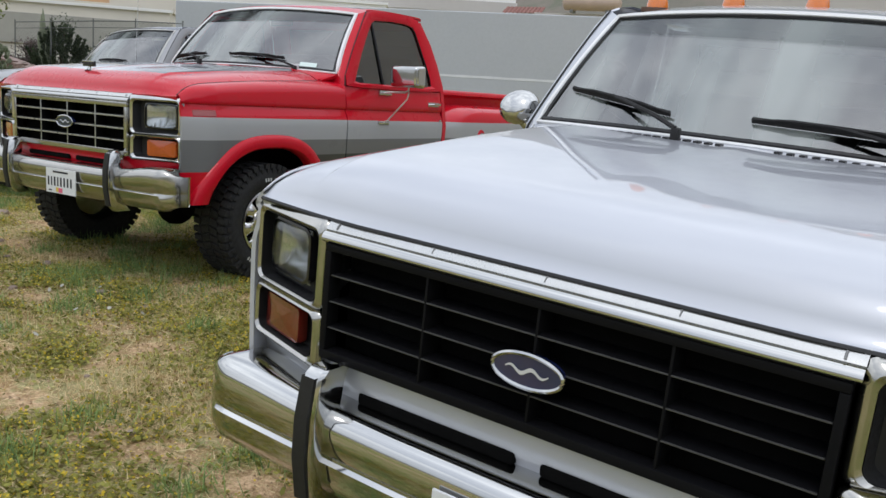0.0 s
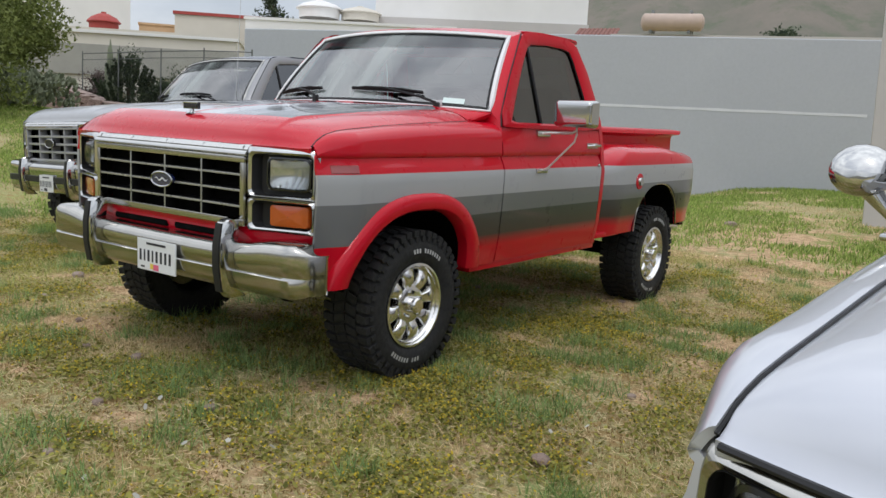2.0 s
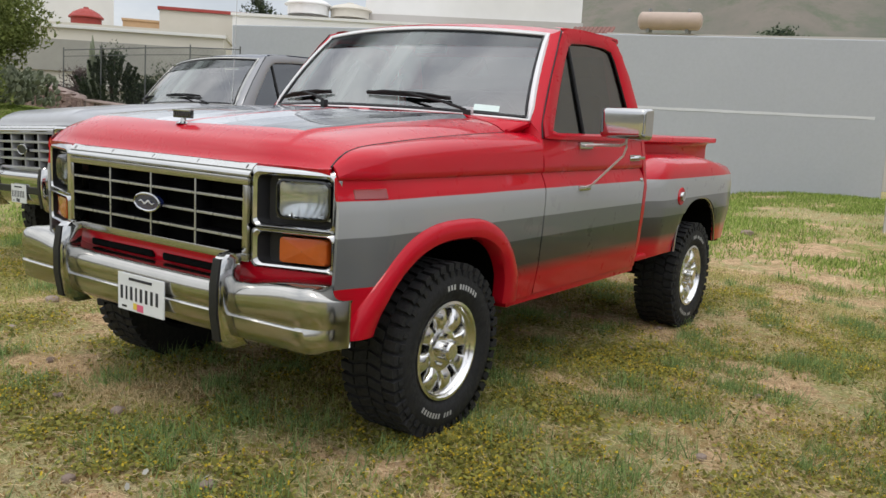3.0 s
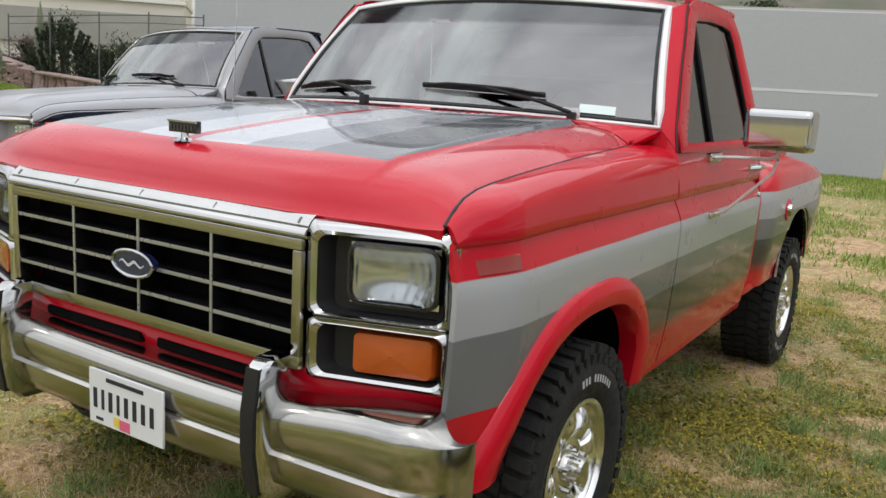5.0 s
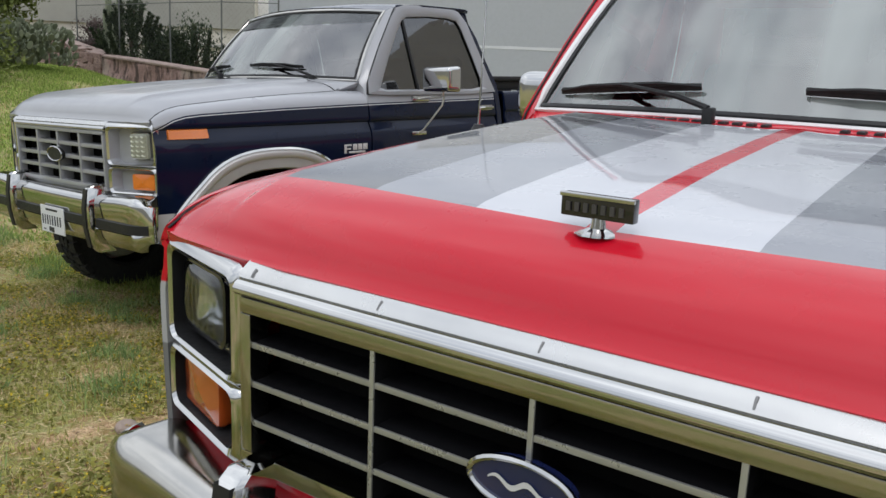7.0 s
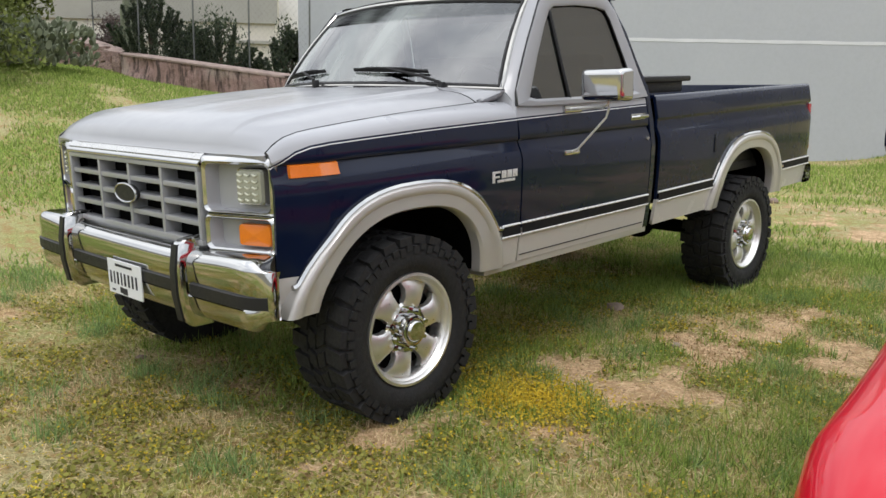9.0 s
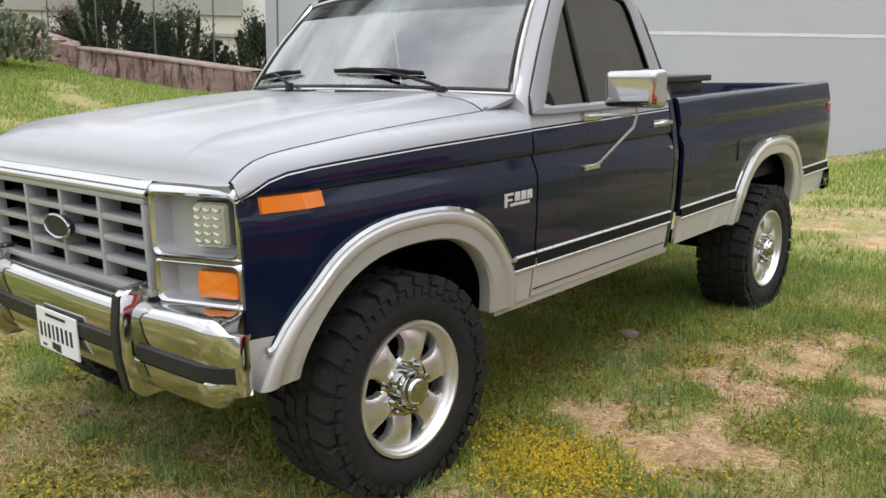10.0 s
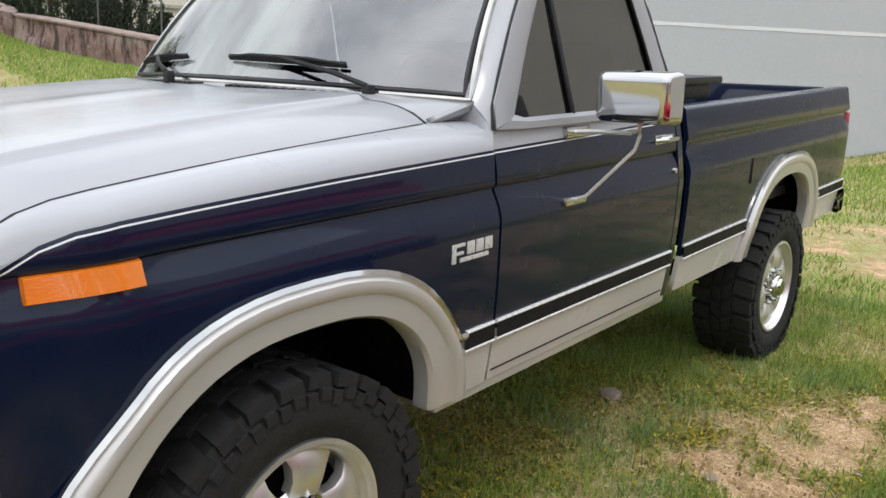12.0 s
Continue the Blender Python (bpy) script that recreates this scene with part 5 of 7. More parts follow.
ARCH_F, ARCH_NF = (0.80, 0.455, -0.50, 0.415), (0.80, 0.47, -0.50, 0.435)
TRUCKS = {
    "silver": (stand(-0.698, 1.840, 0.993, 5.64, 1.51, 3.95, 0.90), 0.90, ((0.775, -0.535), (4.14, -0.58)), (0.36, 0.235, 0.200), (ARCH_F, (4.14, 0.45, -0.50, 0.415)), 5.25, "silver-grey single-cab pickup truck with a black grille"),
    "red": (stand(-4.961, 2.932, 1.338, 7.68, 1.16, 0.99, 0.945), 0.945, ((0.775, -0.569), (3.745, -0.612)), (0.374, 0.265, 0.206), (ARCH_F, (3.745, 0.41, -0.46, 0.40)), 4.55, "red step-side pickup truck with three grey side stripes"),
    "navy": (stand(-9.208, 4.043, 1.389, 0.6, 1.46, -1.45, 1.02), 1.02, ((0.767, -0.604), (4.145, -0.687)), (0.412, 0.300, 0.245), (ARCH_NF, (4.145, 0.46, -0.50, 0.44)), 5.25, "silver and navy two-tone lifted pickup truck"),
}
for _k, (_m, _h, _hubs, _ty, _ar, _tail, _lab) in TRUCKS.items():
    truck(_k, _m, _h, _hubs, _ty, _ar, _tail, _lab)

_tb = TRUCKS["navy"][0]
chest = new("tool_chest")
chest.matrix_world = _tb @ Matrix.Translation((0, 2.86, 1.02 + 0.337))
tagged(chest, "dark grey plastic tool chest across the truck bed", "tool chest")
bm = bmesh.new()
add_box(bm, (-0.79, 0.02, 0.003), (0.79, 0.60, 0.075), 0.012, 2)
part("body", bm, BLACK, chest)
bm = bmesh.new()
add_box(bm, (-0.83, 0.0, 0.070), (0.83, 0.64, 0.105), 0.012, 2)
part("lid", bm, BLACK, chest)


# ---- ground ----
def contacts():
    out = []
    for m, h, hubs, ty, ar, tail, lab in TRUCKS.values():
        for v, w in hubs:
            for u in (0.86, -0.86):
                p = m @ Vector((u, v, w + h - ty[0] + 0.012))
                out.append(tuple(p))
    return out


SPOTS = contacts() + [(-7.5, 20.8, 0.84), (-10.0, 19.4, 0.76), (-10.6, 19.05, 0.57), (-11.3, 18.6, 0.46), (-10.2, 15.3, 0.60), (-12.5, 17.8, 0.45), (-20.3, 13.2, 1.30), (-19.6, 12.4, 1.33), (-20.75, 11.85, 1.30), (-22.2, 11.4, 1.40), (-24.0, 11.1, 1.77), (-25.6, 10.8, 1.88), (-26.9, 10.3, 1.95),
                      (-20.6, 9.0, 1.8), (-3.0, 14.0, 0.6), (0.0, -3.0, 0.0), (-5.0, -2.0, 0.25), (-10.0, 0.0, 0.55), (5.0, 4.0, -0.25), (3.0, 16.0, 0.4), (-15.0, -4.0, 0.9), (-13.5, 4.5, 0.80)]
SP = np.array(SPOTS)


def _kern(r2):
    return 0.5 * r2 * np.log(r2 + 1e-9)


def _solve():
    n = len(SP)
    d = SP[:, None, :2] - SP[None, :, :2]
    k = _kern((d**2).sum(-1)) + np.eye(n) * 0.02
    p = np.c_[np.ones(n), SP[:, :2]]
    a = np.block([[k, p], [p.T, np.zeros((3, 3))]])
    return np.linalg.solve(a, np.r_[SP[:, 2], 0, 0, 0])


CO = _solve()


def lumps(x, y):
    return 0.012 * np.sin(1.9 * x + 0.7 * y) * np.sin(1.3 * y - 0.4 * x + 1) + 0.008 * np.sin(4.1 * x + 1.7) * np.sin(3.7 * y + 0.6 * x)


def ground_z(x, y):
    x, y = np.asarray(x, float), np.asarray(y, float)
    cx, cy = np.clip(x, -27, 6), np.clip(y, -5, 22)
    z = CO[-3] + CO[-2] * cx + CO[-1] * cy
    for (sx, sy, _), c in zip(SP, CO):
        z = z + c * _kern((cx - sx) ** 2 + (cy - sy) ** 2)
    away = np.hypot(x - cx, y - cy)
    fade = np.clip(away / 40, 0, 1)
    near = np.min([np.hypot(x - sx, y - sy) for sx, sy, _ in SP[:12]], axis=0)
    return z * (1 - fade) + 0.4 * fade + lumps(x, y) * np.clip(near / 0.6, 0, 1) * (1 - fade)


def axis(a, b, step, far):
    mid = np.arange(a, b + step / 2, step)
    out = np.geomspace(1.5, far, 22)
    return np.r_[a - out[::-1], mid, b + out]


def patchy(x, y, f, seed):
    """Slow sum of waves, about -2 to 2."""
    r = np.random.default_rng(seed)
    out = np.zeros_like(x)
    for k in range(7):
        a = r.random() * 6.28
        s = f * (0.6 + 1.6 * r.random())
        out += np.sin(s * (x * math.cos(a) + y * math.sin(a)) + r.random() * 6.28) / 7**0.5
    return out


# worn bare patches: x, y, radius; and thick green ones
BARE = ((-7.55, 7.7, 0.75), (-7.5, 6.5, 0.6), (-8.12, 6.15, 0.45), (-8.13, 7.1, 0.4), (-8.3, 10.9, 1.0), (-3.5, 5.7, 0.5), (-5.6, 11.8, 1.3), (-4.7, 9.2, 1.1), (-4.5, 6.6, 0.6), (-6.4, 3.4, 0.5), (-1.9, 2.1, 0.35), (-6.5, 8.6, 0.8), (-9.4, 4.55, 0.5), (-7.95, 6.1, 0.28), (-7.5, 5.6, 0.3))
LUSH = ((-8.9, 7.0, 0.9), (-8.4, 8.3, 0.6), (-10.2, 8.3, 1.2), (-7.2, 9.6, 0.8), (-9.6, 5.4, 0.8), (-8.2, 9.3, 0.8), (-9.3, 6.2, 0.7), (-7.0, 8.2, 0.4))


def bareness(x, y):
    """0 where grass is thick, 1 on open soil."""
    x, y = np.asarray(x, float), np.asarray(y, float)
    b = 0.22 + 0.13 * patchy(x, y, 1.5, 61) + 0.23 * patchy(x, y, 4.6, 62) + 0.17 * patchy(x, y, 13.0, 63)
    for px, py, r in BARE:
        b = b + 0.40 * np.exp(-((x - px) ** 2 + (y - py) ** 2) / r**2)
    for px, py, r in LUSH:
        b = b - 0.7 * np.exp(-((x - px) ** 2 + (y - py) ** 2) / r**2)
    b = b - 0.35 * np.clip((-11 - x) / 2, 0, 1)
    return np.clip(b, 0, 1)


gm = Nodes("dry_meadow")
att = gm.n.new("ShaderNodeAttribute")
att.attribute_name = "bareness"
big = gm.noise(0.9, 6, 0.65)
mid_n = gm.noise(3.0, 6, 0.7)
fine = gm.noise(26, 5, 0.7)
tiny = gm.noise(120, 3, 0.7)
speck = gm.noise(55, 4, 0.75)
soil = gm.mix(gm.ramp(speck, [(0.35, 0.0), (0.65, 1.0)]), (0.45, 0.28, 0.15), (0.87, 0.645, 0.41))
soil = gm.mix(gm.ramp(gm.noise(11, 4, 0.7), [(0.45, 0.0), (0.60, 0.75)]), soil, (0.36, 0.235, 0.115))
straw = gm.mix(gm.ramp(tiny, [(0.35, 0.0), (0.65, 1.0)]), (0.24, 0.21, 0.09), (0.62, 0.55, 0.30))
green = gm.mix(gm.ramp(speck, [(0.35, 0.0), (0.65, 1.0)]), (0.16, 0.175, 0.05), (0.52, 0.53, 0.20))
turf = gm.mix(gm.ramp(big, [(0.42, 0.0), (0.56, 1.0)]), green, straw)
litter = gm.mix(tiny, (0.18, 0.115, 0.045), (0.56, 0.385, 0.17))
turf = gm.mix(gm.ramp(gm.noise(9, 5, 0.75), [(0.48, 0.0), (0.60, 0.9)]), turf, litter)
wear = gm.math("ADD", att.outputs["Fac"], gm.math("MULTIPLY", gm.math("SUBTRACT", mid_n, 0.5), 1.0))
wear = gm.math("ADD", wear, gm.math("MULTIPLY", gm.math("SUBTRACT", gm.noise(16, 4, 0.7), 0.5), 0.9))
gm.put("Base Color", gm.mix(gm.ramp(wear, [(0.40, 0.0), (0.66, 1.0)]), turf, soil)).put("Roughness", 0.95).put("Specular IOR Level", 0.15)
gm.bump(gm.math("ADD", gm.math("MULTIPLY", fine, 0.7), gm.math("MULTIPLY", speck, 0.6)), 0.8, 0.04)
GROUND = gm.mat
gx, gy = axis(-27, 5, 0.1, 1500), axis(-4, 22, 0.1, 1500)
X, Y = np.meshgrid(gx, gy, indexing="ij")
Z = ground_z(X, Y)
nv = len(gy)
gv = np.stack([X, Y, Z], -1).reshape(-1, 3)
ground = raw("ground", gv.tolist(), grid_faces(len(gx), nv, True), GROUND, None, "", True, 180)
_at = ground.data.attributes.new("bareness", "FLOAT", "POINT")
_at.data.foreach_set("value", bareness(X, Y).ravel().astype(np.float32))
tagged(ground, "dry meadow ground with soil, straw and green patches", "ground", "", "structure")


# ---- walls, buildings and hill ----
PLASTER = Nodes("grey_plaster")
_p = PLASTER.mix(PLASTER.noise(0.5, 5), (0.41, 0.425, 0.455), (0.47, 0.485, 0.51))
_p = PLASTER.mix(PLASTER.ramp(PLASTER.noise(14, 5, 0.7), [(0.4, 0.0), (0.8, 0.25)]), _p, (0.32, 0.325, 0.34))
PLASTER.put("Base Color", _p).put("Roughness", 0.85)
PLASTER.bump(PLASTER.noise(40, 4), 0.15)
PLASTER = PLASTER.mat
LINE = plain("whitewash_line", (0.66, 0.67, 0.69), 0.85, 0.0, 0.12, 3)
CREAM = plain("cream_plaster", (0.64, 0.60, 0.52), 0.85, 0.0, 0.08, 1.2, 0.1)
DRAB = plain("drab_plaster", (0.36, 0.35, 0.31), 0.9, 0.0, 0.22, 1.4, 0.1)
OFFWHITE = plain("white_plaster", (0.78, 0.77, 0.75), 0.85, 0.0, 0.07, 1.0, 0.1)
PALE = plain("pale_plaster", (0.50, 0.475, 0.45), 0.85, 0.0, 0.06, 1.5, 0.12)
BRICK_RED = plain("red_roof_paint", (0.36, 0.055, 0.045), 0.7, 0.0, 0.2, 3)
TERRA = plain("terracotta", (0.58, 0.38, 0.22), 0.8, 0.0, 0.2, 2)
TANK = plain("tan_tank_paint", (0.48, 0.37, 0.30), 0.5, 0.0, 0.15, 4)
STEEL = plain("galvanised_steel", (0.26, 0.27, 0.27), 0.55, 0.6, 0.25, 8)
PANE = plain("dark_pane", (0.03, 0.035, 0.04), 0.12)


def slab(name, a, b, z0, z1, thick, mat, parent=None, label="", bevel=0.02):
    """A wall from plan point a to plan point b."""
    a, b = Vector((*a, 0)), Vector((*b, 0))
    d = (b - a).normalized()
    n = Vector((-d.y, d.x, 0)) * thick
    bm = bmesh.new()
    vs = [bm.verts.new(p + Vector((0, 0, z))) for z in (z0, z1) for p in (a, b, b + n, a + n)]
    for f in ((0, 3, 2, 1), (4, 5, 6, 7), (0, 1, 5, 4), (1, 2, 6, 5), (2, 3, 7, 6), (3, 0, 4, 7)):
        bm.faces.new([vs[i] for i in f])
    if bevel:
        bmesh.ops.bevel(bm, geom=bm.edges[:], offset=bevel, segments=1, affect="EDGES")
    return part(name, bm, mat, parent, label)


WL, WR = Vector((-20.3, 13.2)), Vector((-7.3, 21.04))
grey = slab("wall_north", WL, WR, 0.2, 4.2, 0.22, PLASTER)
tagged(grey, "tall smooth grey plaster wall with a white line", "wall", "", "structure")
wd = (WR - WL).normalized()
wnm = Vector((wd.y, -wd.x))
rows = []
for i in range(61):
    q = 0.13 + 0.85 * i / 60
    p = WL + (WR - WL) * q + wnm * 0.006
    z = 2.66 - 0.10 * q + 0.0025 * math.sin(i * 0.9)
    h = 0.030 + 0.004 * math.sin(i * 1.7)
    rows.append([(p.x, p.y, z - h), (p.x, p.y, z + h)])
sheet("painted_line", rows, LINE, grey, False, 0.0, "uneven whitewashed line")
pale = slab("wall_east", (-5.3, 14.1), (6.0, 13.2), -0.5, 6.5, 0.3, PALE)
tagged(pale, "pale plastered building wall", "wall", "", "structure")


def house(label, a, b, z1, deep, mat, openings=(), trims=(), z0=0.5):
    """A block with its face from a to b. openings: (along, height, width, tall); trims: (from, to, material) bands standing proud."""
    root = new("house")
    root.location = (a[0], a[1], z0)
    tagged(root, label, "house", "buildings beyond the wall")
    a0, b0 = Vector((0, 0)), Vector((b[0] - a[0], b[1] - a[1]))
    d = (b0 - a0).normalized()
    n = Vector((d.y, -d.x))
    slab("wall", a0, b0, 0, z1 - z0, deep, mat, root, "", 0.0)
    slab("roof", a0 - d * 0.05 + n * 0.05, b0 + d * 0.05 + n * 0.05, z1 - z0, z1 - z0 + 0.1, deep + 0.1, mat, root, "", 0.0)
    for s, h, wdt, tall in openings:
        p = a0 + d * s
        win = slab("window", p + n * 0.03, p + d * wdt + n * 0.03, h - z0, h - z0 + tall, 0.08, OFFWHITE, root, "", 0.0)
        slab("pane", p + d * 0.06 + n * 0.045, p + d * (wdt - 0.06) + n * 0.045, h - z0 + 0.06, h - z0 + tall - 0.06, 0.05, PANE, win, "", 0.0)
    for lo, hi, m in trims:
        slab("trim", a0 - d * 0.06 + n * 0.08, b0 + d * 0.06 + n * 0.08, lo - z0, hi - z0, 0.25, m, root, "", 0.0)
    return root


house("long cream boundary building with a drab lower band", (-31.5, 7.0), (-24.8, 15.8), 4.42, 3.0, CREAM, (), ((4.36, 4.45, OFFWHITE), (3.1, 4.02, DRAB), (2.58, 2.66, DRAB)))
house("cream house with a dark red parapet band", (-30.2, 16.6), (-27.4, 20.6), 5.70, 5.0, CREAM, (), ((5.70, 5.81, BRICK_RED),))
house("low white house with a flat roof", (-27.6, 17.9), (-22.4, 23.2), 5.52, 4.0, OFFWHITE, ((1.0, 4.2, 0.9, 0.9),))
house("large white house with deep overhanging eaves", (-27.2, 23.6), (-20.9, 29.1), 9.5, 8.0, OFFWHITE, ((1.2, 7.4, 1.4, 1.2),), ((5.9, 6.35, PALE),))
house("distant white two-storey house", (-45.0, 13.5), (-42.0, 20.6), 8.6, 6.0, OFFWHITE, ((2.0, 6.9, 1.0, 1.0),))
house("low terracotta house with a flat roof", (-41.5, 20.8), (-38.5, 26.0), 6.55, 6.0, TERRA)
house("flat roofed store behind the grey wall", (-17.2, 25.3), (-8.0, 30.5), 5.26, 5.0, PALE)


def roof_tank(at_, r, z0, z1, mat, label):
    root = new("water_tank")
    root.location = (at_[0], at_[1], z0)
    tagged(root, label, "water tank")
    h = z1 - z0
    rows = lathe_vertical([(0.001, h * 1.25), (r * 0.35, h * 1.2), (r * 0.8, h * 0.98), (r * 1.06, h * 0.72), (r * 1.06, h * 0.66), (r * 0.92, h * 0.64), (r * 0.92, 0.0)], 24)
    sheet("body", rows, mat, root, True, closed=True)
    sheet("lid", lathe_vertical([(0.001, h * 1.34), (r * 0.16, h * 1.32), (r * 0.18, h * 1.22)], 14), mat, root, True, closed=True)
    return root


def lathe_vertical(profile, n):
    return [[(r * math.cos(a), r * math.sin(a), z) for r, z in profile] for a in (2 * math.pi * i / n for i in range(n))]


house("small block under the red tank", (-36.4, 14.4), (-34.9, 18.4), 5.15, 3.0, CREAM)
roof_tank((-35.6, 16.4), 0.62, 5.25, 5.9, BRICK_RED, "red domed rooftop water tank")
roof_tank((-28.2, 21.6), 0.85, 6.05, 6.6, OFFWHITE, "white domed rooftop water tank")
roof_tank((-27.3, 22.9), 0.8, 6.05, 6.5, CREAM, "cream domed rooftop water tank")
house("white block under the domed tanks", (-29.0, 21.3), (-26.6, 24.4), 5.95, 3.0, OFFWHITE)
tiled = new("tiled_roof")
tiled.location = (-19.6, 26.6, 5.55)
tagged(tiled, "small red clay tile roof beside the white house", "roof")
slab("wall", Vector((0, 0)), Vector((1.5, 0.62)), -3.2, 0.05, 0.8, OFFWHITE, tiled, "", 0.0)
_tile = bpy.data.meshes.new("tile")
_tv = [(0.075 * math.cos(math.pi * k / 5), y, 0.045 * math.sin(math.pi * k / 5)) for y in (0.0, 0.26) for k in range(6)]
_tile.from_pydata(_tv, [], [(k, k + 1, k + 7, k + 6) for k in range(5)])
_tile.materials.append(plain("clay_tile", (0.22, 0.10, 0.08), 0.8, 0.0, 0.3, 5))
for i in range(10):
    for j in range(3):
        ob = new("tile", _tile)
        ob.parent = tiled
        ob.matrix_local = pose(0.07 + 0.139 * i - 0.08 * j, 0.03 * 0 - 0.10 + 0.0575 * i + 0.21 * j, 0.02 + 0.10 * j, 27, 0, 22)
gas = new("gas_tank")
gas.location = (-16.2, 25.6, 5.36)
tagged(gas, "tan horizontal gas tank on a flat roof", "gas tank")
gd = Vector((1.75, 0.95, 0)).normalized()
rows = []
for q, r in ((-0.12, 0.02), (-0.10, 0.15), (-0.04, 0.25), (0.0, 0.28), (0.5, 0.28), (1.2, 0.28), (1.75, 0.28), (1.80, 0.25), (1.86, 0.15), (1.88, 0.02)):
    side_ = Vector((-gd.y, gd.x, 0))
    rows.append([tuple(gd * q + Vector((0, 0, 0.36)) + side_ * r * math.cos(a) + Vector((0, 0, r * math.sin(a)))) for a in (2 * math.pi * i / 20 for i in range(21))])
sheet("body", rows, TANK, gas)
for q in (0.25, 1.45):
    p = gd * q
    box("leg", (p.x - 0.05, p.y - 0.12, 0.0), (p.x + 0.05, p.y + 0.12, 0.16), STEEL, gas, 0.005)
    box("valve", (p.x - 0.04, p.y - 0.04, 0.62), (p.x + 0.04, p.y + 0.04, 0.74), STEEL, gas, 0.01)

HILL = Nodes("hill_scrub")
_h = HILL.mix(HILL.ramp(HILL.noise(0.035, 6, 0.65), [(0.38, 0.0), (0.62, 1.0)]), (0.13, 0.13, 0.10), (0.195, 0.168, 0.138))
_h = HILL.mix(HILL.ramp(HILL.noise(0.13, 5, 0.7), [(0.5, 0.0), (0.66, 0.7)]), _h, (0.10, 0.125, 0.075))
HILL.put("Base Color", _h).put("Roughness", 0.95)
HILL = HILL.mat
rows = []
for i in range(226):
    az = radians(48 - i * 1.6)
    prof_h = 105 * smooth(47, 33, math.degrees(az)) + 8 * math.sin(i * 0.5) + 4 * math.sin(i * 1.3)
    # unseen ring added behind the camera: blocks low sky light, darkens reflections
    prof_h += (34 - prof_h) * smooth(-50, -85, math.degrees(az)) + 14 * math.sin(i * 0.11) * smooth(-50, -85, math.degrees(az))
    prof_h *= 1 - 0.9 * smooth(-285, -308, math.degrees(az))
    row = []
    for k in range(14):
        q = k / 13
        d = 130 + 260 * q
        zz = -2 + max(6.0, prof_h) * smooth(0, 1, q) * 1.15 + 2.2 * math.sin(i * 0.9 + k * 1.1) * q
        row.append((-1.5 - d * math.sin(az), 1.1 + d * math.cos(az), zz))
    rows.append(row)
hill = sheet("backdrop_hill", rows, HILL, None, True, 0.0, "", angle=180)
tagged(hill, "hazy brown scrub-covered hillside, with an added unseen ring that dims the horizon", "hill", "", "structure")


# ---- plants ----
def leaf_mat(name, a, b, rough=0.7):
    m = Nodes(name)
    g = m.n.new("ShaderNodeNewGeometry")
    c = m.mix(g.outputs["Random Per Island"], a, b)
    m.put("Base Color", c).put("Roughness", rough).put("Specular IOR Level", 0.25)
    t = m.n.new("ShaderNodeBsdfTranslucent")
    m.l.new(c, t.inputs["Color"])
    x = m.n.new("ShaderNodeMixShader")
    x.inputs[0].default_value = 0.45
    m.l.new(m.b.outputs[0], x.inputs[1])
    m.l.new(t.outputs[0], x.inputs[2])
    m.l.new(x.outputs[0], m.n["Material Output"].inputs["Surface"])
    return m.mat


CONIFER = leaf_mat("conifer_needles", (0.035, 0.055, 0.035), (0.12, 0.15, 0.085))
OLIVE = leaf_mat("olive_leaves", (0.10, 0.13, 0.03), (0.30, 0.34, 0.11))
AGAVE = leaf_mat("cactus_grey_green", (0.17, 0.20, 0.12), (0.42, 0.45, 0.33), 0.6)
TWIGGY = leaf_mat("brown_twigs", (0.10, 0.07, 0.065), (0.24, 0.19, 0.18))
BARK = plain("bark", (0.10, 0.075, 0.05), 0.9, 0.0, 0.3, 10, 0.4)


def leaf_cloud(name, centres, n, size, mat, parent, rng, up=0.0):
    """Small folded leaves scattered round many clump centres, as one crown."""
    verts, faces = [], []
    for _ in range(n):
        c, r = centres[int(rng.integers(len(centres)))]
        d = rng.normal(size=3)
        d /= np.linalg.norm(d) + 1e-9
        p = np.array(c) + d * r * rng.random() ** 0.45
        a = rng.normal(size=3)
        a[2] = abs(a[2]) * (1 + up) + up
        a /= np.linalg.norm(a)
        b = np.cross(a, rng.normal(size=3))
        b /= np.linalg.norm(b) + 1e-9
        s = size * (0.6 + 0.8 * rng.random())
        k = len(verts)
        verts += [p - b * s * 0.28, p + a * s * 0.5 + b * s * 0.1, p + a * s, p + b * s * 0.28]
        faces += [(k, k + 1, k + 2), (k, k + 2, k + 3)]
    return raw(name, verts, faces, mat, parent, "", False)


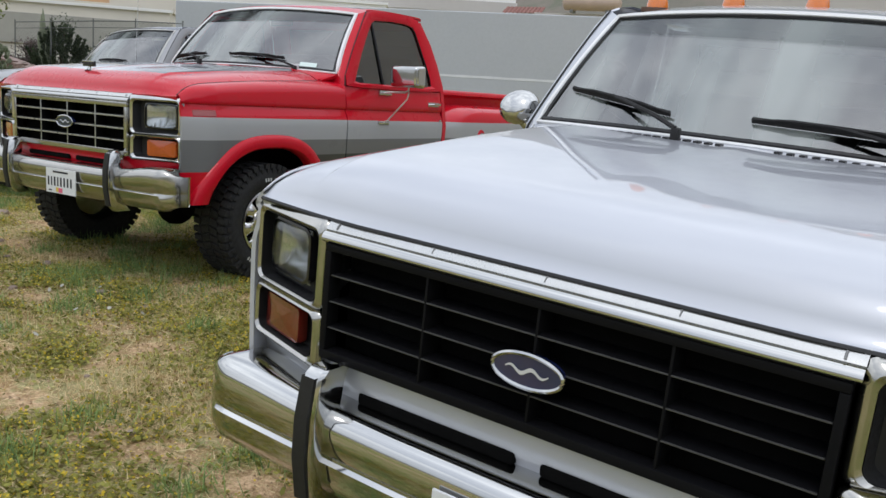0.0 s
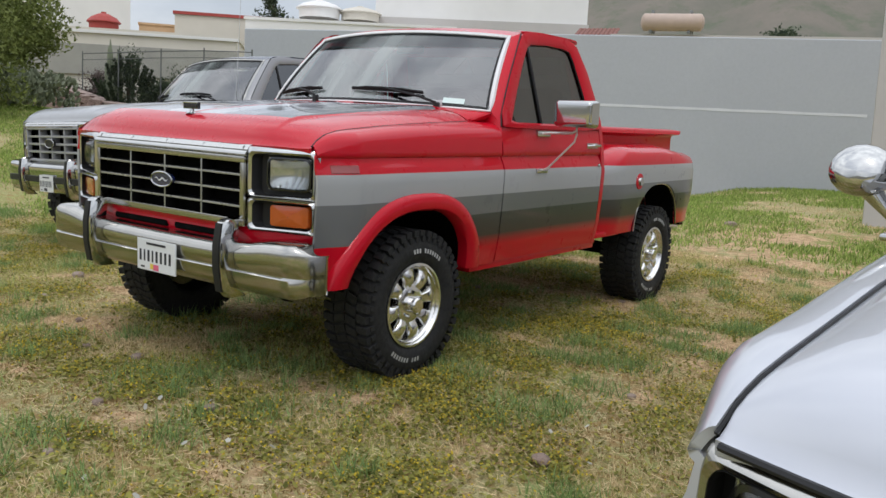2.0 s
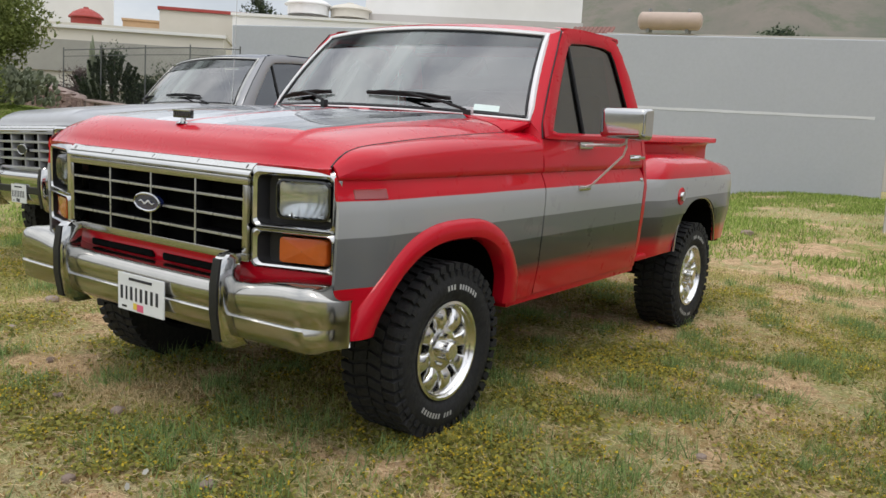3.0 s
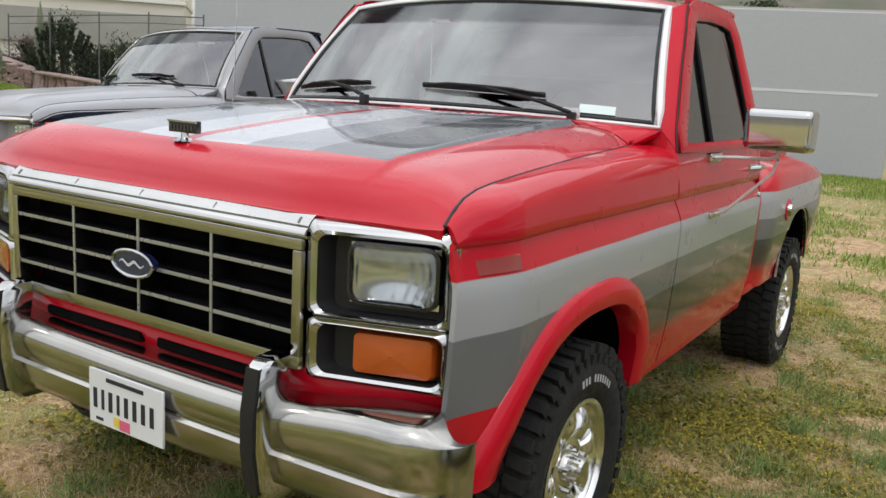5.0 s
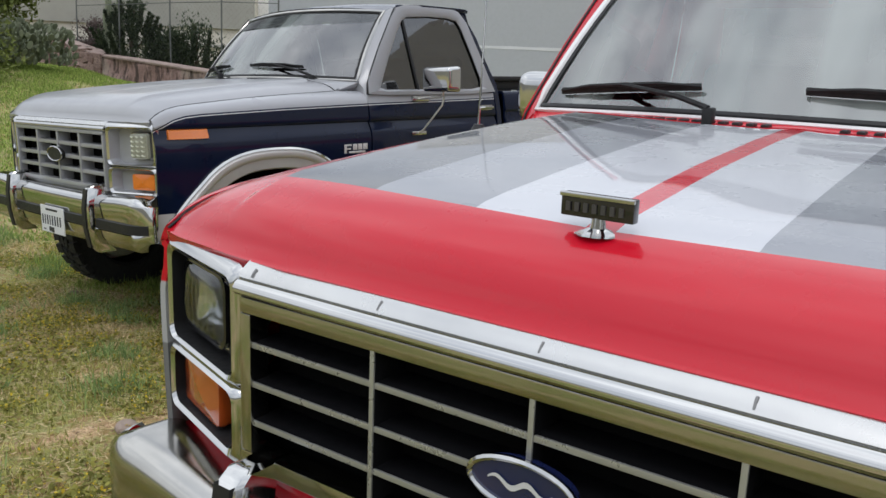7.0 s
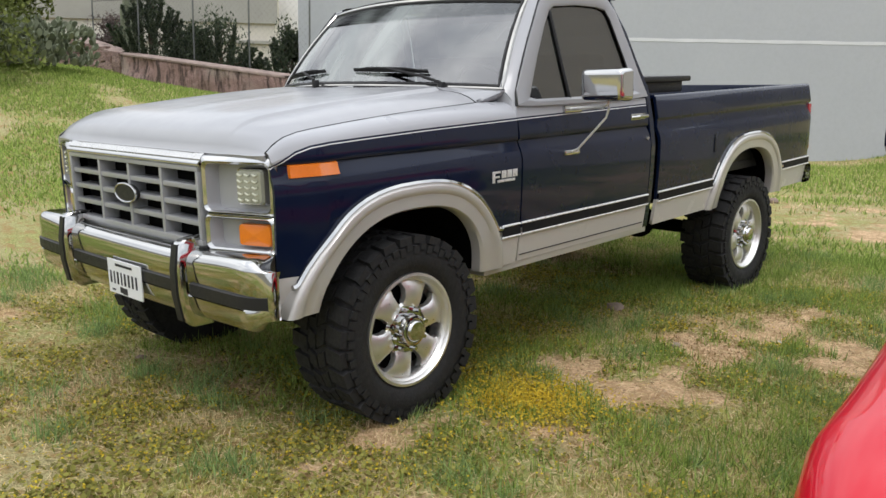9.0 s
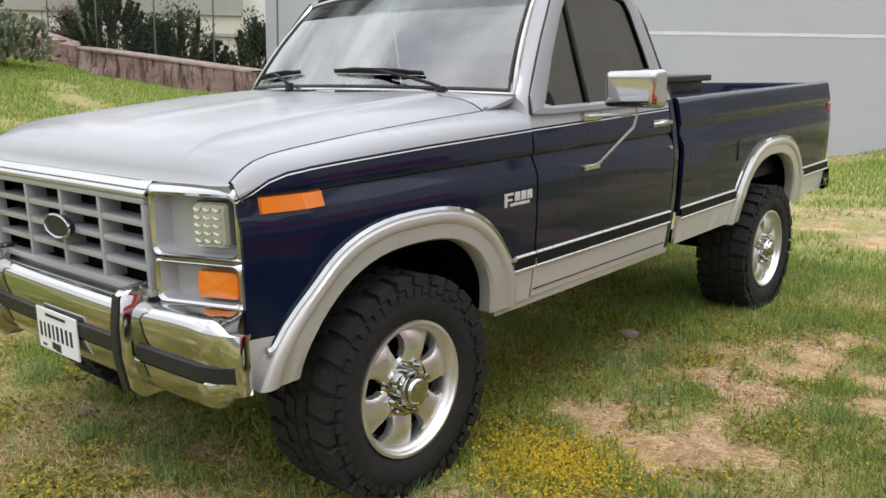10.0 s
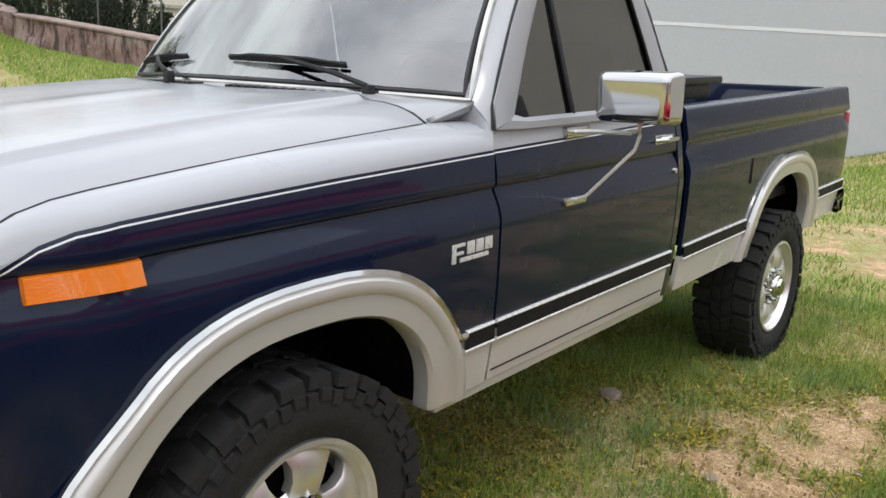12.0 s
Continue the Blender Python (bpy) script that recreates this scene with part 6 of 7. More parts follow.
def shrub(label, x, y, z, height, width, mat, seed, kind="conifer", n=6500, size=0.075):
    rng = np.random.default_rng(seed)
    root = new("shrub" if kind != "tree" else "tree")
    root.location = (x, y, z)
    tagged(root, label, "shrub" if kind != "tree" else "tree", "shrubs along the fence")
    tube("trunk", [(0, 0, -0.15), (0.03, 0.02, height * 0.35), (0.0, 0.05, height * 0.7)], [0.07, 0.05, 0.02], BARK, root, 8)
    cs = []
    for i in range(16 if kind == "conifer" else 26):
        a = rng.random() * 2 * math.pi
        q = 0.12 + 0.86 * rng.random()
        spread = width * 0.5 * ((1.05 - q) ** 0.7 if kind == "conifer" else math.sin(math.pi * min(0.95, 0.2 + q * 0.7)))
        r = spread * (0.4 + 0.6 * rng.random())
        tip = (r * math.cos(a), r * math.sin(a), height * q)
        tube("limb", [(0, 0, max(0.05, height * (q - 0.3))), (tip[0] * 0.6, tip[1] * 0.6, tip[2] - height * 0.05), tip], [0.022, 0.014, 0.005], BARK, root, 5)
        cs.append((tip, width * (0.13 + 0.09 * rng.random())))
        cs.append(((tip[0] * 0.5, tip[1] * 0.5, tip[2] * 0.9), width * 0.14))
    if kind == "conifer":
        for i in range(34):
            a = rng.random() * 2 * math.pi
            r = 0.46 * width * rng.random() ** 0.6
            top = height * (1.0 - 0.75 * (r / (0.5 * width)) ** 2) * (0.85 + 0.2 * rng.random())
            base = Vector((r * math.cos(a) * 0.8, r * math.sin(a) * 0.8, max(0.1, top - 0.45)))
            tip = Vector((r * math.cos(a) * 1.12, r * math.sin(a) * 1.12, top))
            tube("shoot", [base, (base + tip) / 2, tip], [0.012, 0.008, 0.003], BARK, root, 5)
            for k in range(6):
                cs.append((tuple(base.lerp(tip, k / 5)), 0.075 - 0.009 * k))
    leaf_cloud("crown", cs, n, size, mat, root, rng, 0.5 if kind == "conifer" else 0.0)
    return root


for i, (x, y, h, w) in enumerate(((-24.3, 12.0, 1.95, 2.1), (-23.5, 12.6, 1.35, 1.3), (-22.35, 12.6, 1.65, 2.1), (-21.05, 13.55, 1.6, 1.5))):
    shrub("dark upright pine shrub behind the stone wall", x, y, float(ground_z(x, y)) - 0.05, h, w, CONIFER, 11 + i, n=15000, size=0.07)
shrub("brownish twiggy shrub behind the fence", -26.3, 12.0, float(ground_z(-26.3, 12.0)) - 0.05, 1.35, 1.3, TWIGGY, 19, "bush", 2600, 0.07)
shrub("low dark bush behind the grey wall", -14.0, 31.6, 5.05, 0.80, 2.3, CONIFER, 35, "bush", 4500, 0.12)
shrub("small dark tree between the rooftops", -34.5, 23.8, 5.6, 2.3, 1.7, CONIFER, 36, "tree", 3000, 0.13)
shrub("broad olive-green tree at the meadow's edge", -21.9, 7.75, float(ground_z(-21.9, 7.75)) - 0.05, 3.3, 3.1, OLIVE, 31, "tree", 20000, 0.10)
shrub("olive-green bush below the tree", -19.0, 6.3, float(ground_z(-19.0, 6.3)) - 0.05, 2.4, 2.4, OLIVE, 32, "bush", 8000, 0.09)


def column_cactus(x, y, z):
    """Upright ribbed columns from one foot."""
    root = new("column_cactus")
    root.location = (x, y, z)
    tagged(root, "tall grey-green column cactus behind the fence", "cactus")
    for i, (u, v, h) in enumerate(((-0.36, 0.05, 2.25), (-0.20, -0.08, 2.05), (-0.02, 0.10, 1.95), (0.10, -0.05, 1.75), (-0.45, -0.06, 1.6), (0.2, 0.12, 1.5))):
        rows = []
        for k in range(9):
            q = k / 8
            r = 0.055 * (1.0 if k < 7 else (0.8 if k == 7 else 0.15))
            c = Vector((u * (0.5 + 0.5 * q) + 0.02 * math.sin(5 * q + i), v * (0.5 + 0.5 * q), h * (q if k < 8 else 1.01)))
            rows.append([tuple(c + Vector((math.cos(a), math.sin(a), 0)) * r * (1 + 0.16 * (j % 2))) for j, a in enumerate(2 * math.pi * j / 12 for j in range(13))])
        sheet("stem", rows, AGAVE, root, angle=70)


def prickly(x, y, z, seed):
    """Clump of flat grey-green pads."""
    rng = np.random.default_rng(seed)
    root = new("cactus")
    root.location = (x, y, z)
    tagged(root, "grey-green prickly pear clump on the slope", "cactus")
    verts, faces = [], []
    for i in range(420):
        a, r = rng.random() * 6.28, 0.74 * rng.random() ** 0.6
        c = Vector((r * math.cos(a), r * math.sin(a), 0.04 + 0.76 * rng.random() ** 0.8 * (1 - 0.45 * (r / 0.8) ** 2)))
        ax = Vector((math.cos(a) * 0.5 + rng.normal() * 0.3, math.sin(a) * 0.5 + rng.normal() * 0.3, 0.9)).normalized()
        b = ax.cross(Vector(rng.normal(size=3))).normalized()
        n = ax.cross(b)
        h = 0.09 + 0.075 * rng.random()
        k = len(verts)
        for s in (1, -1):
            for q in range(8):
                t = 2 * math.pi * q / 8
                verts.append(tuple(c + ax * (h * 0.5 * (1 + math.sin(t))) + b * h * 0.32 * math.cos(t) + n * 0.012 * s))
        faces += [tuple(range(k, k + 8)), tuple(range(k + 15, k + 7, -1))] + [(k + q, k + 8 + q, k + 8 + (q + 1) % 8, k + (q + 1) % 8) for q in range(8)]
    tagged(raw("body", verts, faces, AGAVE, root, "", True, 30), "", "", "", "stuff")


prickly(-20.4, 8.2, float(ground_z(-20.4, 8.2)), 4)
prickly(-20.1, 7.3, float(ground_z(-20.1, 7.3)), 5)

column_cactus(-24.55, 11.75, float(ground_z(-24.55, 11.75)) - 0.02)

# ---- stone wall and wire fence ----
STAINED = Nodes("stained_rubble_face")
_x, _y, _z = STAINED.xyz()
_v = STAINED.n.new("ShaderNodeCombineXYZ")
STAINED.l.new(_x, _v.inputs[0])
STAINED.l.new(_y, _v.inputs[1])
STAINED.l.new(STAINED.math("MULTIPLY", _z, 0.16), _v.inputs[2])
_s = STAINED.mix(STAINED.noise(5, 5, 0.7), (0.14, 0.08, 0.07), (0.46, 0.31, 0.275))
_s = STAINED.mix(STAINED.ramp(STAINED.noise(1.1, 4, 0.6), [(0.48, 0.0), (0.66, 0.7)]), _s, (0.36, 0.31, 0.26))
_s = STAINED.mix(STAINED.ramp(STAINED.noise(6.5, 5, 0.75, _v.outputs[0]), [(0.48, 0.0), (0.60, 0.92)]), _s, (0.05, 0.035, 0.03))
STAINED.put("Base Color", _s).put("Roughness", 0.95)
STAINED.bump(STAINED.noise(9, 6, 0.7), 0.8, 0.05)
STAINED = STAINED.mat
STONE = Nodes("rubble_stone")
_o = STONE.n.new("ShaderNodeObjectInfo").outputs["Random"]
_s = STONE.mix(_o, (0.24, 0.15, 0.13), (0.46, 0.33, 0.29))
_s = STONE.mix(STONE.ramp(STONE.noise(7, 6, 0.75), [(0.42, 0.0), (0.62, 0.85)]), _s, (0.075, 0.05, 0.04))
STONE.put("Base Color", _s).put("Roughness", 0.9)
STONE.bump(STONE.noise(25, 5), 0.5, 0.03)
STONE = STONE.mat
MORTAR = plain("mortar", (0.29, 0.22, 0.19), 0.95, 0.0, 0.7, 6, 0.4, 18)
line = [Vector(p) for p in ((-19.75, 12.75), (-20.75, 12.0), (-22.2, 11.6), (-24.0, 11.3), (-25.6, 11.0), (-27.5, 10.4))]
tops = [1.79, 1.93, 2.07, 2.21, 2.54, 2.80]
sw = new("stone_wall")
sw.location = (line[0].x, line[0].y, 1.2)
tagged(sw, "low reddish rubble stone wall down the slope", "stone wall", "", "structure")
org = Vector((line[0].x, line[0].y, 1.2))
rows = []
for p, t in zip(line, tops):
    d = Vector((0.15, 0.28)).normalized() * 0.16
    g = float(ground_z(p.x, p.y)) - 0.2
    rows.append([tuple(Vector((p.x - d.x, p.y - d.y, g)) - org), tuple(Vector((p.x - d.x, p.y - d.y, t - 0.03)) - org), tuple(Vector((p.x + d.x, p.y + d.y, t - 0.03)) - org), tuple(Vector((p.x + d.x, p.y + d.y, g)) - org)])
sheet("core", rows, MORTAR, sw)
cap = []
for p, t in zip(line, tops):
    d = Vector((0.15, 0.28)).normalized()
    cap.append([tuple(Vector((p.x + d.x * k, p.y + d.y * k, t + h)) - org) for k, h in ((-0.24, -0.03), (-0.245, 0.005), (-0.225, 0.018), (0.20, 0.02), (0.22, -0.03))])
sheet("coping", cap, MORTAR, sw, True, 0.0, "weathered pale coping")
# worn stone face with hollows, its foot a little proud
rows = []
for a, b, ta, tb in zip(line[:4], line[1:4], tops, tops[1:]):
    n_ = round((b - a).length / 0.07)
    for i in range(n_ + 1 if b == line[3] else n_):
        q = i / n_
        p = a + (b - a) * q
        g, t = float(ground_z(p.x, p.y)) - 0.1, ta + (tb - ta) * q - 0.02
        row = []
        for k in range(10):
            z = g + (t - g) * k / 9
            w = 0.20 + 0.03 * float(patchy(np.float64(p.x * 2.2 + z), np.float64(z * 3.0), 2.6, 71)) * (k < 9) + 0.05 * (1 - k / 9)
            row.append(tuple(Vector((p.x - 0.472 * w, p.y - 0.882 * w, z)) - org))
        rows.append(row)
sheet("face", rows, STAINED, sw, True, 0.0, "reddish stained rubble face", angle=60)


def rock_mesh(name, seed, mat, rough=0.16, blocky=False):
    rng = np.random.default_rng(seed)
    bm = bmesh.new()
    if blocky:
        add_box(bm, (-0.48, -0.48, -0.47), (0.48, 0.48, 0.47), 0.10, 1)
        for v in bm.verts:
            v.co *= 1 + rough * 0.5 * float(rng.normal())
    else:
        bmesh.ops.create_icosphere(bm, subdivisions=2, radius=0.5)
        for v in bm.verts:
            v.co *= 1 + rough * 0.5 * float(rng.normal())
            v.co.x = max(-0.45, min(0.45, v.co.x))
            v.co.z = max(-0.42, min(0.42, v.co.z))
    me = bpy.data.meshes.new(name)
    bm.to_mesh(me)
    bm.free()
    me.materials.append(mat)
    return me


ROCKS = [rock_mesh("stone", 60 + i, STONE, 0.24, True) for i in range(5)]
rng = random.Random(8)
for a, b, ta, tb in zip(line[3:], line[4:], tops[3:], tops[4:]):
    d = b - a
    x = 0.0
    while x < d.length:
        w = rng.uniform(0.22, 0.45)
        p = a + d.normalized() * (x + w / 2)
        q = (x + w / 2) / d.length
        t, g = ta + (tb - ta) * q, float(ground_z(p.x, p.y)) - 0.04
        h, z = t - g, g
        while z < t - 0.06:
            hh = min(rng.uniform(0.08, 0.19), t - z)
            n = Vector((d.y, -d.x)).normalized() * 0.13
            if n.y > 0:
                n = -n
            ob = new("stone", ROCKS[rng.randrange(5)])
            ob.parent = sw
            ob.location = Vector((p.x + n.x, p.y + n.y, z + hh / 2)) - org
            ob.rotation_euler = (0, rng.uniform(-0.2, 0.2), math.atan2(d.y, d.x) + rng.uniform(-0.1, 0.1))
            ob.scale = (w * 1.10, 0.16, hh * 1.12)
            z += hh
        x += w

WIRE = plain("dull_wire", (0.15, 0.155, 0.15), 0.7, 0.3, 0.25, 8)
fence = new("wire_fence")
fence.location = (line[0].x, line[0].y, 1.8)
tagged(fence, "galvanised wire mesh fence on thin posts", "fence", "", "structure")
fo = Vector((line[0].x, line[0].y, 1.8))
path = [(p + Vector((0.1, 0.25))) for p in line]
posts = []
for a, b, ta, tb in zip(path, path[1:], tops, tops[1:]):
    k = max(1, round((b - a).length / 1.6))
    for i in range(k):
        p = a + (b - a) * i / k
        posts.append((p, ta + (tb - ta) * i / k))
for p, t in posts:
    tube("post", [Vector((p.x, p.y, t - 0.6)) - fo, Vector((p.x, p.y, t + 0.6)) - fo, Vector((p.x + 0.02, p.y, 3.62)) - fo], 0.018, WIRE, fence, 8)
for z in (3.38, 3.55):
    tube("rail", [Vector((p.x, p.y, z)) - fo for p, t in posts], 0.010 if z < 3.5 else 0.015, WIRE, fence, 6)
verts, faces = [], []
for (p, t), (q, u) in zip(posts, posts[1:]):
    L = (q - p).length
    for s in (1, -1):
        x = -1.4
        while x < L:
            for zz0, zz1 in ((0.05, 3.5 - (t + u) / 2),):
                x0, x1 = (x, x + 1.4) if s > 0 else (x + 1.4, x)
                c0, c1 = max(0.0, min(L, x0)), max(0.0, min(L, x1))
                if abs(c1 - c0) > 0.02 and abs(x1 - x0) > 0:
                    z0 = zz0 + (zz1 - zz0) * (c0 - x0) / (x1 - x0)
                    z1 = zz0 + (zz1 - zz0) * (c1 - x0) / (x1 - x0)
                    A = Vector((*(p + (q - p) * c0 / L), t + (u - t) * c0 / L + z0)) - fo
                    B = Vector((*(p + (q - p) * c1 / L), t + (u - t) * c1 / L + z1)) - fo
                    k = len(verts)
                    o = Vector((0, 0, 0.0013))
                    verts += [A - o, B - o, B + o, A + o]
                    faces.append((k, k + 1, k + 2, k + 3))
            x += 0.12
tagged(raw("wire_mesh", verts, faces, WIRE, fence, "", False), "", "", "", "stuff")


# ---- grass, flowers and loose stones ----
def blades(name, x, y, length, width, mat, label, seed, lean=0.5):
    r = np.random.default_rng(seed)
    n = len(x)
    z = ground_z(x, y) - 0.004
    a, t = r.random(n) * 6.283, r.random(n) * 6.283
    L, W = length * (0.45 + 0.9 * r.random(n)), width * (0.7 + 0.6 * r.random(n))
    ln = lean * r.random(n)
    bx, by = np.cos(a) * W, np.sin(a) * W
    tip = np.stack([x + np.cos(t) * L * ln * 1.3, y + np.sin(t) * L * ln * 1.3, z + L * (1 - 0.45 * ln)], -1)
    o = np.stack([bx, by, np.zeros(n)], -1)
    base = np.stack([x, y, z], -1)
    v = np.stack([base - o, base + o, tip], 1).reshape(-1, 3)
    me = bpy.data.meshes.new(name)
    me.vertices.add(len(v))
    me.vertices.foreach_set("co", v.ravel())
    me.loops.add(n * 3)
    me.loops.foreach_set("vertex_index", np.arange(n * 3))
    me.polygons.add(n)
    me.polygons.foreach_set("loop_start", np.arange(n) * 3)
    me.update(calc_edges=True)
    me.materials.append(mat)
    ob = new(name, me)
    tagged(ob, label, "grass", "", "stuff")
    return ob


GREEN = leaf_mat("green_grass", (0.22, 0.23, 0.055), (0.70, 0.68, 0.26))
LUSH_GREEN = leaf_mat("lush_green_grass", (0.11, 0.18, 0.03), (0.46, 0.58, 0.15))
STRAW = leaf_mat("straw_grass", (0.50, 0.38, 0.19), (0.92, 0.77, 0.49))
SAGE = leaf_mat("sage_grass", (0.11, 0.19, 0.06), (0.42, 0.55, 0.21))
WEED = leaf_mat("brown_weeds", (0.17, 0.105, 0.04), (0.50, 0.34, 0.15))
PETAL = leaf_mat("yellow_petals", (0.50, 0.38, 0.025), (0.82, 0.66, 0.06))
GOLD = leaf_mat("golden_petals", (0.50, 0.36, 0.025), (0.84, 0.64, 0.07))
CLOVER = leaf_mat("low_leaves", (0.12, 0.125, 0.025), (0.46, 0.44, 0.11))
CRUMB = leaf_mat("soil_crumbs", (0.20, 0.115, 0.055), (0.82, 0.63, 0.42), 0.95)
FLUFF = leaf_mat("white_seed_heads", (0.5, 0.49, 0.45), (0.75, 0.74, 0.70))

r0 = np.random.default_rng(77)


def scatter(n, x0, x1, y0, y1, f, seed, keep):
    """Points of an area, thinned to the patches where a slow wave is high."""
    x, y = x0 + (x1 - x0) * r0.random(n), y0 + (y1 - y0) * r0.random(n)
    p = patchy(x, y, f, seed) + 0.5 * patchy(x, y, f * 3.1, seed + 1) + 0.35 * r0.normal(size=n)
    m = p > keep + 1.1 * (bareness(x, y) - 0.22)
    return x[m], y[m]


NEAR = (-11.6, 1.2, 0.9, 9.5)
x, y = scatter(640000, *NEAR, 1.7, 3, 0.40)
blades("green_grass", x, y, 0.038, 0.0040, GREEN, "short green grass in patches", 1, 0.8)
x, y = scatter(560000, *NEAR, 2.3, 9, 0.35)
blades("dry_grass", x, y, 0.034, 0.0034, STRAW, "short dry straw-coloured grass", 2, 1.0)
x, y = scatter(380000, *NEAR, 3.0, 33, 0.45)
blades("brown_weeds", x, y, 0.022, 0.0045, WEED, "low brown weeds between the grass", 13, 1.0)


def tufts(n, each, spread, x0, x1, y0, y1, seed):
    """Points gathered in loose clumps."""
    r = np.random.default_rng(seed)
    cx, cy, size = x0 + (x1 - x0) * r.random(n), y0 + (y1 - y0) * r.random(n), 0.5 + 1.1 * r.random(n) ** 2
    k = np.repeat(np.arange(n), (each * size**1.5).astype(int))
    x, y = cx[k] + r.normal(size=len(k)) * spread * size[k], cy[k] + r.normal(size=len(k)) * spread * size[k]
    m = bareness(x, y) < 0.25 + 0.5 * r.random(len(k))
    return x[m], y[m]


x, y = tufts(640, 190, 0.07, *NEAR, 15)
blades("tall_grass", x, y, 0.085, 0.0034, SAGE, "taller grey-green grass tufts", 3, 0.9)
x, y = tufts(420, 250, 0.11, -11.6, -6.0, 4.5, 9.8, 19)
blades("lush_grass", x, y, 0.075, 0.0040, LUSH_GREEN, "lush green grass round the wheels", 23, 0.9)
x, y = scatter(330000, -27, 2, 9.3, 21, 1.2, 21, -0.3)
blades("far_grass", x, y, 0.075, 0.008, LUSH_GREEN, "green grass towards the wall", 4, 0.8)
x, y = scatter(300000, -26, -11.3, 2.5, 13, 1.1, 25, -0.5)
blades("slope_grass", x, y, 0.06, 0.007, LUSH_GREEN, "green grass on the rising slope", 5, 0.8)
x, y = scatter(80000, -27, 2, 8, 21, 1.5, 27, 0.5)
blades("far_straw", x, y, 0.06, 0.008, STRAW, "dry grass towards the wall", 6, 1.0)

for x0, x1, y0, y1, n, seed in ((-16, 8, -7, 1.1, 260000, 81), (1.0, 8, 1.0, 12, 110000, 82), (-16, -11, 0.8, 3.0, 20000, 83)):
    x, y = scatter(n, x0, x1, y0, y1, 1.3, seed, 0.2)
    blades("outer_grass", x, y, 0.065, 0.006, LUSH_GREEN, "meadow grass away from the trucks", seed, 0.9)


def quick_mesh(name, v, corners, sides, mat):
    me = bpy.data.meshes.new(name)
    me.vertices.add(len(v))
    me.vertices.foreach_set("co", v.ravel())
    me.loops.add(len(corners))
    me.loops.foreach_set("vertex_index", corners)
    me.polygons.add(len(corners) // sides)
    me.polygons.foreach_set("loop_start", np.arange(len(corners) // sides) * sides)
    me.update(calc_edges=True)
    me.materials.append(mat)
    return me


def crumbs(name, x, y, size, mat, label, seed):
    """Small angular lumps lying on the soil."""
    r = np.random.default_rng(seed)
    n = len(x)
    s = size * (0.4 + 1.3 * r.random(n) ** 2)
    z = ground_z(x, y)
    a = r.random(n) * 6.283
    vs = [np.stack([x + s * np.cos(a + k * 2.094) * (0.7 + 0.6 * r.random(n)), y + s * np.sin(a + k * 2.094) * (0.7 + 0.6 * r.random(n)), z - 0.002], -1) for k in range(3)]
    vs.append(np.stack([x + s * 0.3 * r.normal(size=n), y + s * 0.3 * r.normal(size=n), z + s * (0.5 + 0.5 * r.random(n))], -1))
    f = np.array([[0, 1, 3], [1, 2, 3], [2, 0, 3]])
    corners = (np.arange(n)[:, None, None] * 4 + f[None]).ravel()
    tagged(new(name, quick_mesh(name, np.stack(vs, 1).reshape(-1, 3), corners, 3, mat)), label, "soil", "", "stuff")


def straws(name, x, y, length, width, mat, label, seed):
    """Dead stalks lying nearly flat."""
    r = np.random.default_rng(seed)
    n = len(x)
    a, L = r.random(n) * 6.283, length * (0.3 + 1.0 * r.random(n))
    dx, dy = np.cos(a), np.sin(a)
    z = ground_z(x, y) + 0.004 + 0.012 * r.random(n)
    e = ground_z(x + dx * L, y + dy * L) + 0.003 + 0.03 * r.random(n) ** 2
    w = width * (0.6 + 0.8 * r.random(n))
    v = np.stack([np.stack([x - dy * w, y + dx * w, z], -1), np.stack([x + dy * w, y - dx * w, z + 0.002], -1), np.stack([x + dx * L, y + dy * L, e], -1)], 1).reshape(-1, 3)
    tagged(new(name, quick_mesh(name, v, np.arange(n * 3), 3, mat)), label, "grass", "", "stuff")


def dots(name, x, y, size, lift, mat, label, seed):
    r = np.random.default_rng(seed)
    n = len(x)
    z = ground_z(x, y) + lift * (0.4 + r.random(n))
    s = size * (0.6 + 0.8 * r.random(n))
    a = r.random(n) * 6.283
    tilt = r.normal(size=(n, 2)) * 0.45
    vs = []
    for k in range(5):
        c, d = np.cos(a + k * 1.2566) * s, np.sin(a + k * 1.2566) * s
        vs.append(np.stack([x + c, y + d, z + c * tilt[:, 0] + d * tilt[:, 1]], -1))
    me = quick_mesh(name, np.stack(vs, 1).reshape(-1, 3), np.arange(n * 5), 5, mat)
    tagged(new(name, me), label, "flowers", "", "stuff")


x, y = tufts(620, 420, 0.12, -11, 1, 0.9, 8.5, 41)
dots("low_leaves", x, y, 0.0085, 0.016, CLOVER, "low dark green leaves under the flowers", 28)
k = np.random.default_rng(5).random(len(x)) < 0.36
dots("golden_flowers", x[k] + 0.006, y[k], 0.0044, 0.030, GOLD, "golden low flowers in dense patches", 18)
x, y = -7.98 + 0.20 * r0.normal(size=5200), 5.36 + 0.17 * r0.normal(size=5200)
dots("golden_cluster", x, y, 0.0048, 0.034, GOLD, "dense cluster of golden flowers", 19)
x, y = tufts(420, 200, 0.12, -11.6, 1.2, 0.9, 9.5, 52)
dots("ground_leaves", x, y, 0.008, 0.012, CLOVER, "low dark green leaves between the grass", 38)
x, y = NEAR[0] + (NEAR[1] - NEAR[0]) * r0.random(150000), NEAR[2] + (NEAR[3] - NEAR[2]) * r0.random(150000)
k = bareness(x, y) > 0.15 + 0.5 * r0.random(len(x))
crumbs("soil_crumbs", x[k], y[k], 0.008, CRUMB, "crumbs of dry soil and grit", 61)
